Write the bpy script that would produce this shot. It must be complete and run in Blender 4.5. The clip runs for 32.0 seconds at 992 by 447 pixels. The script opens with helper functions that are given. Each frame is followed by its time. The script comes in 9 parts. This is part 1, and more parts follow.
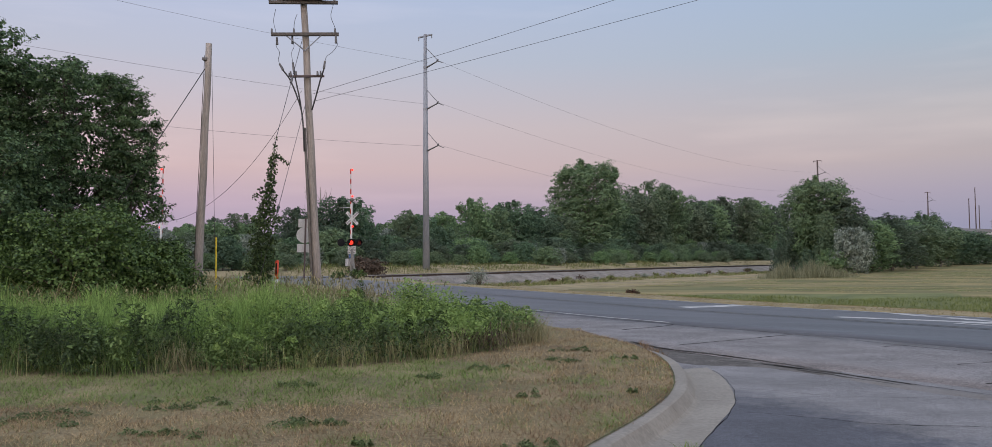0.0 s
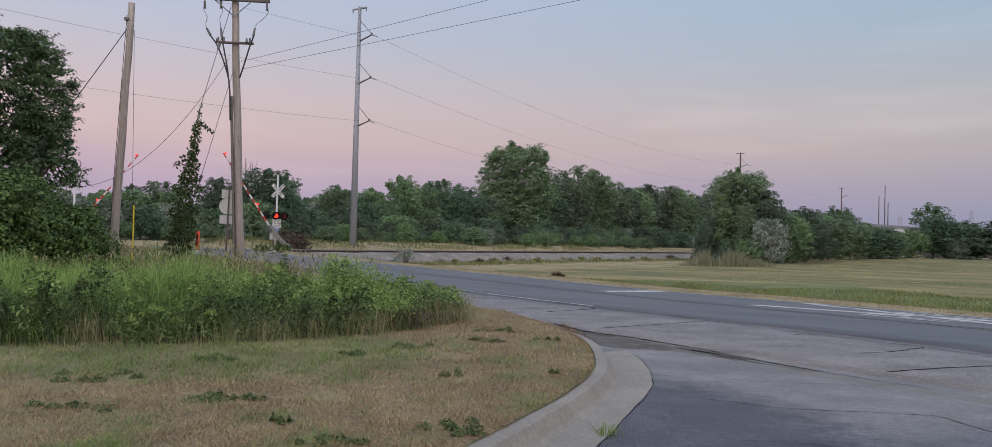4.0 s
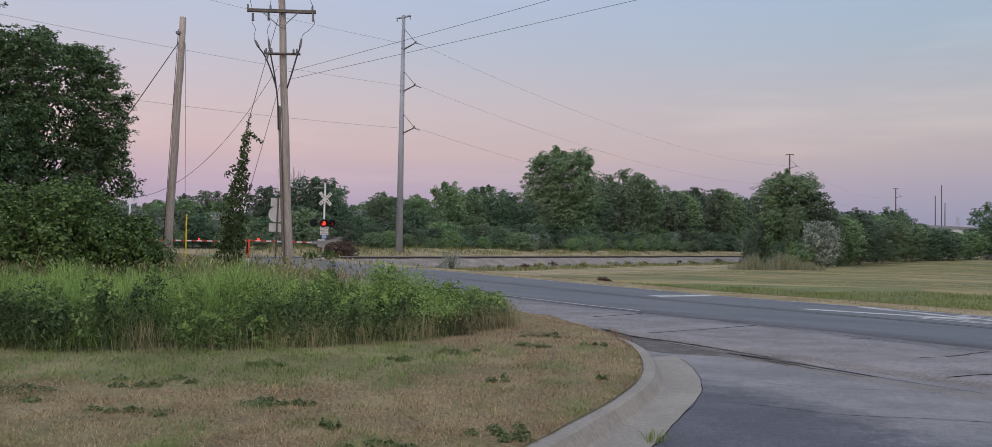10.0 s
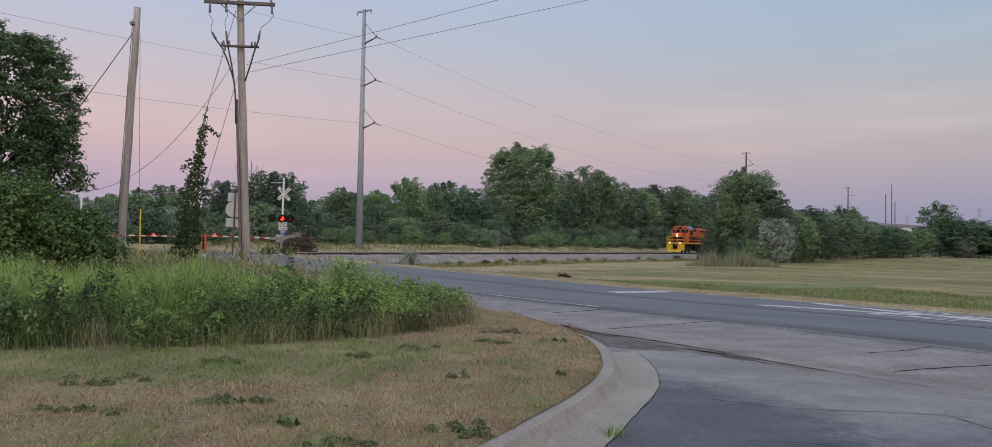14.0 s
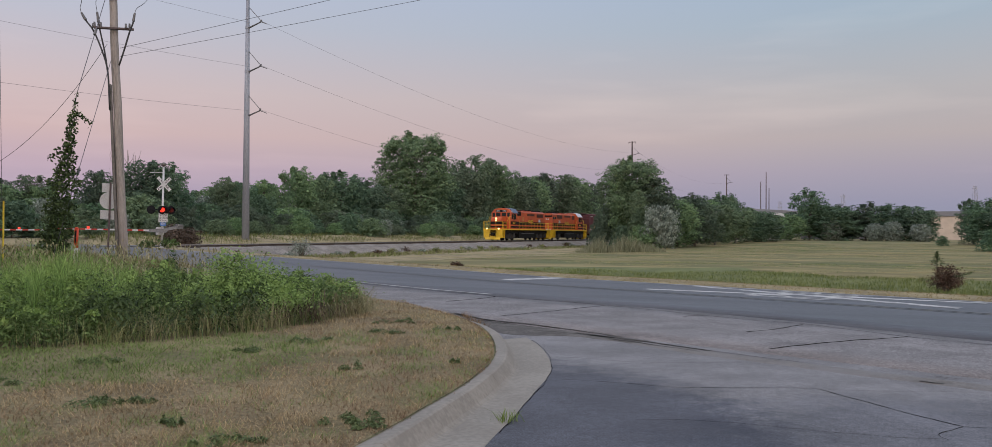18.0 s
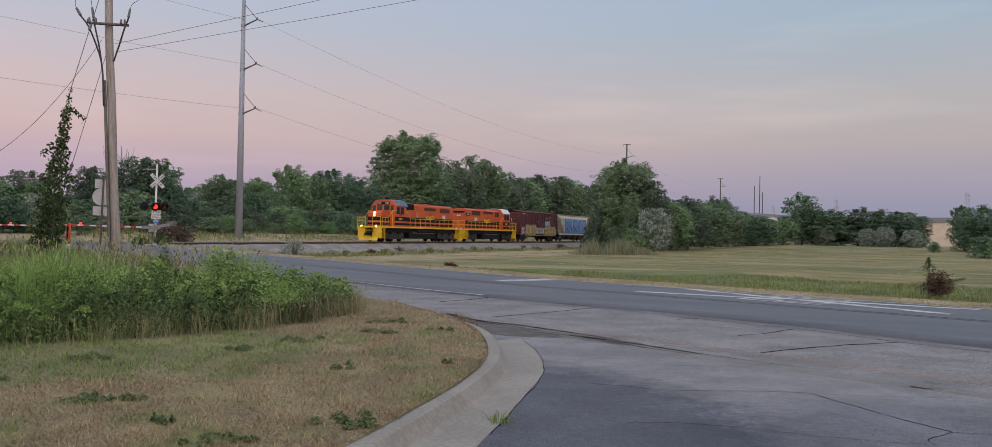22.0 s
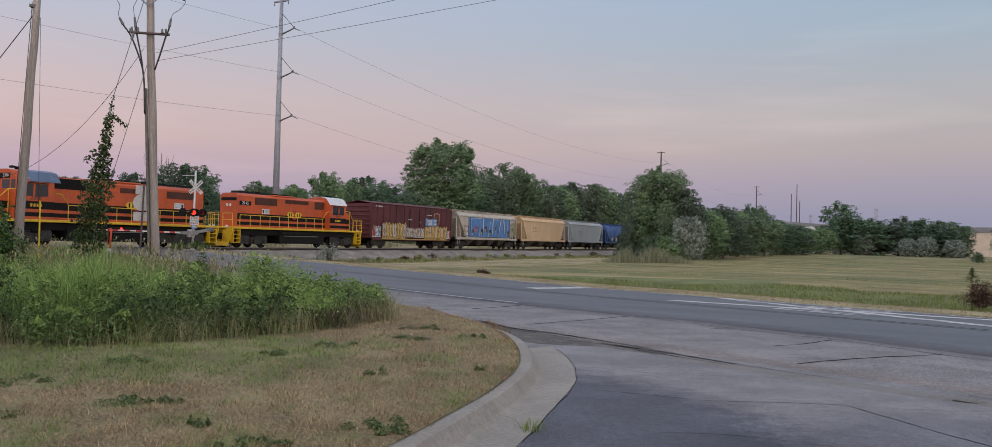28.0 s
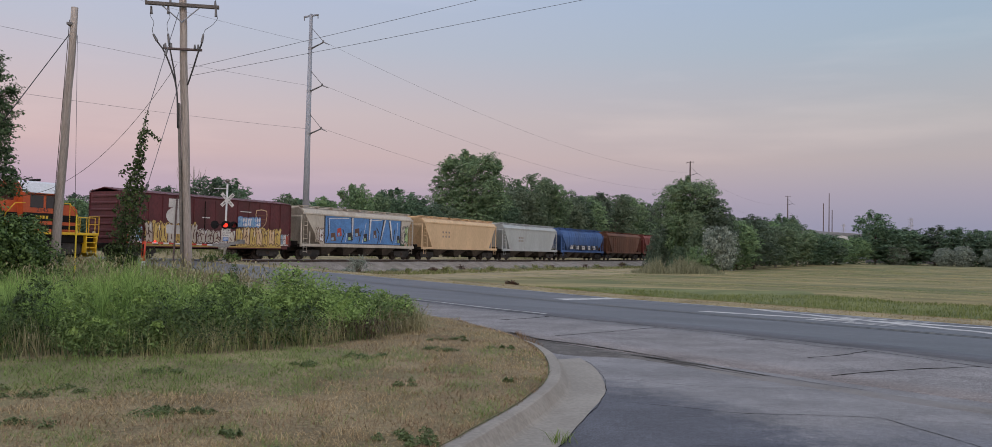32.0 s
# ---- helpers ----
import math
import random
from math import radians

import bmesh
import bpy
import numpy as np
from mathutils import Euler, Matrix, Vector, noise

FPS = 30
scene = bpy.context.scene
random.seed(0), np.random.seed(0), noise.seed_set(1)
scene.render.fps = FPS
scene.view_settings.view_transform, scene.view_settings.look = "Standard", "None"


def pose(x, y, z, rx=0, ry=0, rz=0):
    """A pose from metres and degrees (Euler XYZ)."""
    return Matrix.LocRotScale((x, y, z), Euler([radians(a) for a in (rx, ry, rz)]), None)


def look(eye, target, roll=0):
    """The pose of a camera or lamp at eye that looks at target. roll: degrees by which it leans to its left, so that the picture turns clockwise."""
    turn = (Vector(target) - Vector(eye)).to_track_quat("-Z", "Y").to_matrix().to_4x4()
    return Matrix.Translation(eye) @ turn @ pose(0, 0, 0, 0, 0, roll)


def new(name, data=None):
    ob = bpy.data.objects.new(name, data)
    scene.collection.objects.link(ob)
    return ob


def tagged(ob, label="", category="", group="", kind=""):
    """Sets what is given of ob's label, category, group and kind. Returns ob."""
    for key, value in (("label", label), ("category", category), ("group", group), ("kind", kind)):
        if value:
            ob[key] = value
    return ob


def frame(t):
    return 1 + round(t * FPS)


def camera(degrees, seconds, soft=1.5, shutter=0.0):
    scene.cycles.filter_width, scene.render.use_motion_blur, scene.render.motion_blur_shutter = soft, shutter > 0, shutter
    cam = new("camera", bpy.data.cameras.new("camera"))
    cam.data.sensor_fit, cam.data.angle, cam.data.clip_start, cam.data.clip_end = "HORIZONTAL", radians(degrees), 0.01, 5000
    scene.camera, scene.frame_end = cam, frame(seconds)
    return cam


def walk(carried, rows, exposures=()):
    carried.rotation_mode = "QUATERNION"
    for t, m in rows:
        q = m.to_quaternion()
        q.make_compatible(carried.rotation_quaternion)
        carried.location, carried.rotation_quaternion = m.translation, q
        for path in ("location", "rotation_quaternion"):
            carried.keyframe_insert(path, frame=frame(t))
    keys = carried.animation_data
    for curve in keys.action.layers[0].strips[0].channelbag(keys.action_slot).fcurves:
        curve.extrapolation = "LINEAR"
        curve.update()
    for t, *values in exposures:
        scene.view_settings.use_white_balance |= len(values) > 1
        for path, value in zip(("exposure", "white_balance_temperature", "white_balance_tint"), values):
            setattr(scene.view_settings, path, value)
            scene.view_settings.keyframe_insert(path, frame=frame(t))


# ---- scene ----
cam = camera(63.0, 32.0, soft=0.45, shutter=0.2)
PATH = [
    (0.0, pose(0, 0, 1.6, 92.66, 0.50, 0.54)),
    (0.5, pose(0, 0, 1.6, 92.56, -0.21, -0.65)),
    (1.0, pose(0, 0, 1.6, 92.14, -1.02, -1.81)),
    (1.5, pose(0, 0, 1.6, 91.79, -1.42, -2.56)),
    (2.0, pose(0, 0, 1.6, 91.64, -1.49, -3.06)),
    (2.5, pose(0, 0, 1.6, 91.60, -1.43, -3.28)),
    (3.0, pose(0, 0, 1.6, 91.44, -1.42, -3.70)),
    (3.5, pose(0, 0, 1.6, 91.37, -1.44, -4.16)),
    (4.0, pose(0, 0, 1.6, 91.28, -1.48, -4.56)),
    (4.5, pose(0, 0, 1.6, 91.25, -1.32, -4.96)),
    (6.5, pose(0, 0, 1.6, 91.08, -1.17, -5.63)),
    (7.0, pose(0, 0, 1.6, 91.08, -1.16, -5.68)),
    (7.5, pose(0, 0, 1.6, 91.02, -1.16, -5.68)),
    (8.0, pose(0, 0, 1.6, 90.97, -1.31, -5.80)),
    (8.5, pose(0, 0, 1.6, 91.08, -1.24, -5.97)),
    (9.0, pose(0, 0, 1.6, 91.26, -1.19, -5.84)),
    (9.5, pose(0, 0, 1.6, 91.49, -1.17, -2.58)),
    (10.0, pose(0, 0, 1.6, 91.59, -0.95, -1.36)),
    (10.5, pose(0, 0, 1.6, 91.69, -0.93, -1.15)),
    (11.0, pose(0, 0, 1.6, 91.71, -0.95, -1.09)),
    (11.5, pose(0, 0, 1.6, 91.74, -0.95, -1.03)),
    (12.0, pose(0, 0, 1.6, 91.76, -0.99, -0.83)),
    (12.5, pose(0, 0, 1.6, 91.76, -1.09, -0.88)),
    (13.0, pose(0, 0, 1.6, 91.58, -1.18, -0.98)),
    (13.5, pose(0, 0, 1.6, 91.50, -1.17, -1.43)),
    (14.0, pose(0, 0, 1.6, 91.37, -1.13, -4.15)),
    (14.5, pose(0, 0, 1.6, 91.34, -0.91, -5.53)),
    (15.0, pose(0, 0, 1.6, 91.17, -0.64, -8.56)),
    (15.5, pose(0, 0, 1.6, 90.99, -0.61, -9.68)),
    (17.5, pose(0, 0, 1.6, 90.72, -0.35, -11.27)),
    (18.0, pose(0, 0, 1.6, 90.68, -0.37, -11.73)),
    (18.5, pose(0, 0, 1.6, 90.68, -0.46, -11.91)),
    (19.0, pose(0, 0, 1.6, 90.64, -0.74, -11.93)),
    (19.5, pose(0, 0, 1.6, 90.71, -1.19, -11.96)),
    (20.0, pose(0, 0, 1.6, 90.72, -1.19, -12.07)),
    (20.5, pose(0, 0, 1.6, 90.69, -1.25, -12.20)),
    (21.0, pose(0, 0, 1.6, 90.70, -1.25, -12.31)),
    (21.5, pose(0, 0, 1.6, 90.74, -1.18, -12.32)),
    (22.0, pose(0, 0, 1.6, 90.75, -1.05, -12.17)),
    (22.5, pose(0, 0, 1.6, 90.91, -0.95, -12.11)),
    (23.0, pose(0, 0, 1.6, 90.98, -0.82, -11.99)),
    (23.5, pose(0, 0, 1.6, 91.06, -0.72, -12.03)),
    (24.0, pose(0, 0, 1.6, 91.17, -0.53, -11.94)),
    (24.5, pose(0, 0, 1.6, 91.29, -0.32, -11.75)),
    (25.0, pose(0, 0, 1.6, 91.36, -0.33, -11.63)),
    (25.5, pose(0, 0, 1.6, 91.39, -0.54, -11.56)),
    (27.5, pose(0, 0, 1.6, 91.19, -1.18, -10.71)),
    (28.0, pose(0, 0, 1.6, 91.22, -1.40, -9.84)),
    (28.5, pose(0, 0, 1.6, 91.26, -1.84, -8.61)),
    (29.0, pose(0, 0, 1.6, 91.32, -2.15, -7.96)),
    (29.5, pose(0, 0, 1.6, 91.36, -2.14, -7.64)),
    (30.0, pose(0, 0, 1.6, 91.52, -2.00, -7.49)),
    (30.5, pose(0, 0, 1.6, 91.71, -1.90, -7.64)),
    (31.0, pose(0, 0, 1.6, 91.81, -1.82, -7.75)),
    (31.5, pose(0, 0, 1.6, 91.86, -1.60, -7.93)),
    (32.0, pose(0, 0, 1.6, 91.96, -1.18, -7.84)),
]
walk(cam, PATH, exposures=[(0.0, 0.0, 6500, 10), (13.0, 0.0, 6500, 10), (18.0, -0.03, 6680, 10), (25.0, -0.03, 6680, 10), (29.0, -0.04, 6640, 10), (32.0, -0.04, 6620, 10)])

# ---- dusk sky: the anti-twilight arch ahead, the afterglow behind ----
world = bpy.data.worlds.new("dusk_sky")
scene.world = world
world.use_nodes = True
wn, wl = world.node_tree.nodes, world.node_tree.links
wn.clear()
w_out, w_bg = wn.new("ShaderNodeOutputWorld"), wn.new("ShaderNodeBackground")
w_tc, w_sep = wn.new("ShaderNodeTexCoord"), wn.new("ShaderNodeSeparateXYZ")
wl.new(w_tc.outputs["Generated"], w_sep.inputs[0])


def w_ramp(source, stops):
    ramp = wn.new("ShaderNodeValToRGB")
    wl.new(source, ramp.inputs[0])
    els = ramp.color_ramp.elements
    while len(els) < len(stops):
        els.new(0.5)
    for el, (at, col) in zip(els, stops):
        el.position, el.color = at, (*col, 1)
    return ramp.outputs[0]


def w_math(op, a, b):
    m = wn.new("ShaderNodeMath")
    m.operation = op
    m.use_clamp = False
    for i, v in enumerate((a, b)):
        if isinstance(v, (int, float)):
            m.inputs[i].default_value = v
        else:
            wl.new(v, m.inputs[i])
    return m.outputs[0]


# elevation 0 at the horizon, 1 overhead
east = w_ramp(w_sep.outputs["Z"], [
    (0.0, (0.305, 0.315, 0.425)), (0.035, (0.37, 0.335, 0.46)), (0.072, (0.465, 0.385, 0.475)), (0.112, (0.565, 0.455, 0.47)),
    (0.16, (0.56, 0.495, 0.52)), (0.24, (0.455, 0.51, 0.615)), (0.34, (0.405, 0.51, 0.71)), (0.55, (0.44, 0.55, 0.74)), (1.0, (0.62, 0.71, 0.89))])
west = w_ramp(w_sep.outputs["Z"], [
    (0.0, (2.0, 1.38, 0.98)), (0.12, (2.2, 1.72, 1.42)), (0.35, (1.6, 1.52, 1.62)), (0.7, (0.98, 1.03, 1.18)), (1.0, (0.62, 0.71, 0.89))])
# the right of the view is greyer than the left
side = w_ramp(w_math("ADD", w_math("MULTIPLY", w_sep.outputs["X"], 0.6), 0.5), [
    (0.3, (1.14, 1.06, 1.06)), (0.6, (1.0, 1.0, 1.0)), (0.85, (0.85, 0.94, 0.945))])
tint = wn.new("ShaderNodeMix")
tint.data_type, tint.blend_type = "RGBA", "MULTIPLY"
tint.inputs["Factor"].default_value = 1.0
wl.new(east, tint.inputs["A"])
wl.new(side, tint.inputs["B"])
# thin cirrus
w_map, w_noise = wn.new("ShaderNodeMapping"), wn.new("ShaderNodeTexNoise")
w_map.inputs["Scale"].default_value = (1.2, 1.2, 9.0)
wl.new(w_tc.outputs["Generated"], w_map.inputs[0])
wl.new(w_map.outputs[0], w_noise.inputs["Vector"])
w_noise.inputs["Scale"].default_value, w_noise.inputs["Detail"].default_value = 2.2, 6
wisp = w_ramp(w_noise.outputs[0], [(0.5, (0, 0, 0)), (0.8, (0.10, 0.075, 0.06))])
cloud = wn.new("ShaderNodeMix")
cloud.data_type, cloud.blend_type = "RGBA", "ADD"
cloud.inputs["Factor"].default_value = 1.0
wl.new(tint.outputs["Result"], cloud.inputs["A"])
wl.new(wisp, cloud.inputs["B"])
turn_w = w_ramp(w_math("ADD", w_math("MULTIPLY", w_sep.outputs["Y"], -0.5), 0.5), [(0.42, (0, 0, 0)), (0.95, (1, 1, 1))])
both = wn.new("ShaderNodeMix")
both.data_type = "RGBA"
wl.new(turn_w, both.inputs["Factor"])
wl.new(cloud.outputs["Result"], both.inputs["A"])
wl.new(west, both.inputs["B"])
wl.new(both.outputs["Result"], w_bg.inputs["Color"])
w_bg.inputs["Strength"].default_value = 1.0
wl.new(w_bg.outputs[0], w_out.inputs[0])

# the afterglow of the set sun, wide and weak, from behind
glow = new("sun", bpy.data.lights.new("sun", "SUN"))
glow.data.energy, glow.data.angle, glow.data.color = 0.55, radians(40), (1.0, 0.86, 0.74)
glow.matrix_world = look((-20, -35, 62), (0, 0, 0))
scene.view_settings.exposure = 0.0

# ---- materials ----
def mat(name, col, rough=0.7, metal=0.0, var=0.25, scale=6.0, fine=60.0, bump=0.2, island=0.0, obj=0.0, emit=0.0, col2=None, coat=0.0,
        stretch=(1, 1, 1), dirt=None, dirt_at=0.62, trans=0.0, bump_d=0.01, spec=0.5, turn=0.0, hard=0.09, each=0.0, grain=0.5):
    m = bpy.data.materials.new(name)
    m.use_nodes = True
    nt = m.node_tree
    N, L = nt.nodes, nt.links
    b = N["Principled BSDF"]
    b.inputs["Roughness"].default_value, b.inputs["Metallic"].default_value = rough, metal
    b.inputs["Specular IOR Level"].default_value = spec
    tc, mp = N.new("ShaderNodeTexCoord"), N.new("ShaderNodeMapping")
    mp.inputs["Scale"].default_value = stretch
    mp.inputs["Rotation"].default_value = (0, 0, radians(turn))
    mp.vector_type = "TEXTURE" if turn else "POINT"
    L.new(tc.outputs["Object"], mp.inputs[0])
    n1, n2 = N.new("ShaderNodeTexNoise"), N.new("ShaderNodeTexNoise")
    for n, s in ((n1, scale), (n2, fine)):
        n.inputs["Scale"].default_value, n.inputs["Detail"].default_value = s, 5 if s == scale else 2
        L.new(mp.outputs[0], n.inputs["Vector"])
    add = N.new("ShaderNodeMath")
    add.operation = "MULTIPLY_ADD"
    L.new(n2.outputs[0], add.inputs[0])
    add.inputs[1].default_value = grain
    half = N.new("ShaderNodeMath")
    half.operation = "MULTIPLY"
    L.new(n1.outputs[0], half.inputs[0])
    half.inputs[1].default_value = 1 - grain
    L.new(half.outputs[0], add.inputs[2])
    last = add.outputs[0]
    if island or obj:
        rnd = N.new("ShaderNodeNewGeometry").outputs["Random Per Island"] if island else N.new("ShaderNodeObjectInfo").outputs["Random"]
        mx = N.new("ShaderNodeMath")
        mx.operation = "MULTIPLY_ADD"
        L.new(rnd, mx.inputs[0])
        mx.inputs[1].default_value = island or obj
        sub = N.new("ShaderNodeMath")
        sub.operation = "SUBTRACT"
        L.new(last, sub.inputs[0])
        sub.inputs[1].default_value = (island or obj) / 2
        L.new(sub.outputs[0], mx.inputs[2])
        last = mx.outputs[0]
    ramp = N.new("ShaderNodeValToRGB")
    L.new(last, ramp.inputs[0])
    e = ramp.color_ramp.elements
    lo = [max(0.0, c * (1 - var)) for c in col]
    hi = list(col2) if col2 else [min(1.0, c * (1 + var)) for c in col]
    wide = 0.18 if (island or obj) else hard
    e[0].position, e[0].color = 0.5 - wide, (*lo, 1)
    e[1].position, e[1].color = 0.5 + wide, (*hi, 1)
    out = ramp.outputs[0]
    if dirt:
        n3 = N.new("ShaderNodeTexNoise")
        n3.inputs["Scale"].default_value, n3.inputs["Detail"].default_value = scale * 0.45, 8
        n3.inputs["Roughness"].default_value = 0.65
        L.new(mp.outputs[0], n3.inputs["Vector"])
        r3 = N.new("ShaderNodeValToRGB")
        r3.color_ramp.elements[0].position, r3.color_ramp.elements[1].position = dirt_at - 0.1, dirt_at + 0.1
        L.new(n3.outputs[0], r3.inputs[0])
        mx = N.new("ShaderNodeMix")
        mx.data_type = "RGBA"
        L.new(r3.outputs[0], mx.inputs["Factor"])
        L.new(out, mx.inputs["A"])
        mx.inputs["B"].default_value = (*dirt, 1)
        out = mx.outputs["Result"]
    if each:
        oi, mr, hs = N.new("ShaderNodeObjectInfo"), N.new("ShaderNodeMapRange"), N.new("ShaderNodeHueSaturation")
        mr.inputs["To Min"].default_value, mr.inputs["To Max"].default_value = 1 - each, 1 + each
        L.new(oi.outputs["Random"], mr.inputs["Value"])
        L.new(mr.outputs[0], hs.inputs["Value"])
        L.new(mr.outputs[0], hs.inputs["Saturation"])
        L.new(out, hs.inputs["Color"])
        out = hs.outputs[0]
    L.new(out, b.inputs["Base Color"])
    if bump:
        bp = N.new("ShaderNodeBump")
        bp.inputs["Strength"].default_value, bp.inputs["Distance"].default_value = bump, bump_d
        L.new(n2.outputs[0], bp.inputs["Height"])
        L.new(bp.outputs[0], b.inputs["Normal"])
    if emit:
        b.inputs["Emission Color"].default_value = (*col, 1)
        b.inputs["Emission Strength"].default_value = emit
    if coat:
        b.inputs["Coat Weight"].default_value = coat
    if trans:
        tr, ms = N.new("ShaderNodeBsdfTranslucent"), N.new("ShaderNodeMixShader")
        L.new(out, tr.inputs[0])
        ms.inputs[0].default_value = trans
        L.new(b.outputs[0], ms.inputs[1])
        L.new(tr.outputs[0], ms.inputs[2])
        L.new(ms.outputs[0], N["Material Output"].inputs[0])
    return m


M = {}
# ground
M["road"] = mat("road_asphalt", (0.076, 0.079, 0.091), 0.50, var=0.34, scale=0.6, fine=22, bump=0.35, stretch=(4.0, 0.5, 1), turn=-33.5, dirt=(0.060, 0.062, 0.072), dirt_at=0.56, hard=0.11)
M["apron"] = mat("apron_old_asphalt", (0.190, 0.182, 0.188), 0.9, var=0.42, scale=1.1, fine=60, bump=0.35, dirt=(0.165, 0.159, 0.162), dirt_at=0.62, hard=0.09, grain=0.66)
M["drive"] = mat("driveway_asphalt", (0.188, 0.185, 0.194), 0.85, var=0.42, scale=1.1, fine=75, bump=0.35, dirt=(0.15, 0.148, 0.157), dirt_at=0.6, hard=0.10, grain=0.66)
M["crack"] = mat("tar_crack", (0.012, 0.011, 0.011), 0.95, var=0.3, bump=0, spec=0.0)
M["dirt"] = mat("washed_dirt", (0.104, 0.095, 0.089), 0.95, var=0.4, scale=3, fine=30, bump=0.5, col2=(0.150, 0.140, 0.133), dirt=(0.072, 0.066, 0.062), dirt_at=0.55)
M["silt"] = mat("dark_silt", (0.034, 0.031, 0.029), 0.95, var=0.4, scale=5, fine=30, bump=0.4, col2=(0.07, 0.063, 0.058))
M["dirt_pale"] = mat("pale_washed_dirt", (0.160, 0.150, 0.142), 0.95, var=0.25, scale=2.5, fine=30, bump=0.4, dirt=(0.185, 0.178, 0.18), dirt_at=0.52)
M["ditch"] = mat("unmown_olive_grass", (0.125, 0.158, 0.048), 0.95, var=0.35, scale=0.5, fine=7, bump=0.6, col2=(0.17, 0.19, 0.066))
M["line"] = mat("worn_white_paint", (0.5, 0.5, 0.5), 0.7, var=0.15, scale=4, fine=30, dirt=(0.2, 0.2, 0.21), dirt_at=0.56)
M["yellow_line"] = mat("worn_yellow_paint", (0.125, 0.116, 0.092), 0.5, var=0.15, scale=4, fine=30, dirt=(0.088, 0.09, 0.098), dirt_at=0.5)
M["concrete"] = mat("curb_concrete", (0.25, 0.232, 0.206), 0.9, var=0.13, scale=1.5, fine=20, bump=0.4, dirt=(0.2, 0.182, 0.16), dirt_at=0.6)
M["soil"] = mat("weedy_soil", (0.045, 0.048, 0.024), 0.95, var=0.4, scale=0.6, fine=12, bump=0.5, col2=(0.12, 0.13, 0.05))
M["lawn"] = mat("dry_lawn", (0.165, 0.13, 0.066), 0.95, var=0.35, scale=0.9, fine=25, bump=0.6, col2=(0.27, 0.215, 0.12), dirt=(0.125, 0.128, 0.052), dirt_at=0.6)
M["field"] = mat("mown_field", (0.165, 0.152, 0.055), 0.95, var=0.3, scale=0.8, fine=2.4, bump=0.4, col2=(0.30, 0.242, 0.108), stretch=(9, 3.0, 1), turn=-30, dirt=(0.100, 0.118, 0.040), dirt_at=0.535, hard=0.10)
M["verge"] = mat("verge_straw", (0.255, 0.207, 0.112), 0.95, var=0.3, scale=0.7, fine=14, bump=0.5, col2=(0.36, 0.30, 0.17))
M["ballast"] = mat("ballast_stone", (0.215, 0.195, 0.178), 0.95, var=0.35, scale=1.0, fine=7, bump=0.8, bump_d=0.05, dirt=(0.17, 0.15, 0.12), dirt_at=0.56)
M["tie"] = mat("creosoted_tie", (0.07, 0.055, 0.045), 0.9, var=0.35, scale=3, fine=40, obj=0.4)
# rust darkened to hold the shadow on the rails' sides
M["rail"] = mat("shaded_rusty_rail", (0.05, 0.034, 0.028), 0.7, 0.2, var=0.3, scale=2, fine=40)
M["railhead"] = mat("polished_rail_head", (0.36, 0.35, 0.35), 0.35, 0.9, var=0.15, scale=2, fine=40)
# plants
M["leaf_near"] = mat("leaf_maple", (0.064, 0.118, 0.060), 0.6, var=0.4, scale=0.35, fine=3, island=0.4, bump=0, col2=(0.160, 0.255, 0.118), trans=0.3, spec=0.3)
M["leaf_bush"] = mat("leaf_vine_bush", (0.058, 0.110, 0.036), 0.55, var=0.4, scale=0.35, fine=2, island=0.4, bump=0, col2=(0.140, 0.228, 0.068), trans=0.2, spec=0.3)
# far foliage: greens lifted in tone to suggest haze before the wood
M["leaf_far"] = mat("leaf_cottonwood", (0.126, 0.194, 0.122), 0.75, var=0.25, scale=0.25, fine=1.5, island=0.2, bump=0, each=0.26, col2=(0.228, 0.318, 0.180), trans=0.3, spec=0.1)
M["leaf_dark"] = mat("leaf_dark_wood", (0.084, 0.136, 0.100), 0.75, var=0.25, scale=0.25, fine=1.5, island=0.2, bump=0, each=0.26, col2=(0.165, 0.238, 0.155), trans=0.3, spec=0.1)
M["leaf_olive"] = mat("leaf_silver_olive", (0.165, 0.215, 0.175), 0.7, var=0.3, scale=0.3, fine=2, island=0.35, bump=0, col2=(0.40, 0.46, 0.40), trans=0.3, spec=0.2)
M["leaf_brown"] = mat("leaf_dead_brush", (0.07, 0.05, 0.035), 0.8, var=0.4, scale=0.6, fine=3, island=0.5, bump=0, col2=(0.12, 0.085, 0.06))
M["leaf_vine"] = mat("leaf_dark_vine", (0.04, 0.07, 0.027), 0.6, var=0.4, scale=0.8, fine=4, island=0.5, bump=0, col2=(0.085, 0.13, 0.045), trans=0.25, spec=0.3)
M["bark"] = mat("bark", (0.11, 0.095, 0.08), 0.95, var=0.35, scale=3, fine=25, bump=0.8, stretch=(1, 1, 0.25))
M["bark_pale"] = mat("bark_dead", (0.3, 0.27, 0.25), 0.95, var=0.25, scale=3, fine=25, stretch=(1, 1, 0.25))
M["grass"] = mat("tall_green_grass", (0.180, 0.306, 0.074), 0.65, var=0.35, scale=0.35, fine=4, island=0.45, bump=0, col2=(0.36, 0.53, 0.165), trans=0.35, spec=0.25)
M["grass_dark"] = mat("shaded_green_grass", (0.105, 0.180, 0.048), 0.65, var=0.4, scale=0.35, fine=4, island=0.45, bump=0, col2=(0.19, 0.28, 0.095), trans=0.25, spec=0.25)
# weed greens of several plants; dark and top ones also carry shade and light
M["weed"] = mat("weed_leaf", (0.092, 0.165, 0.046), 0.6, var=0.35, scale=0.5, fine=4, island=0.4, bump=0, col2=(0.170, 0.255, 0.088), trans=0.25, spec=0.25)
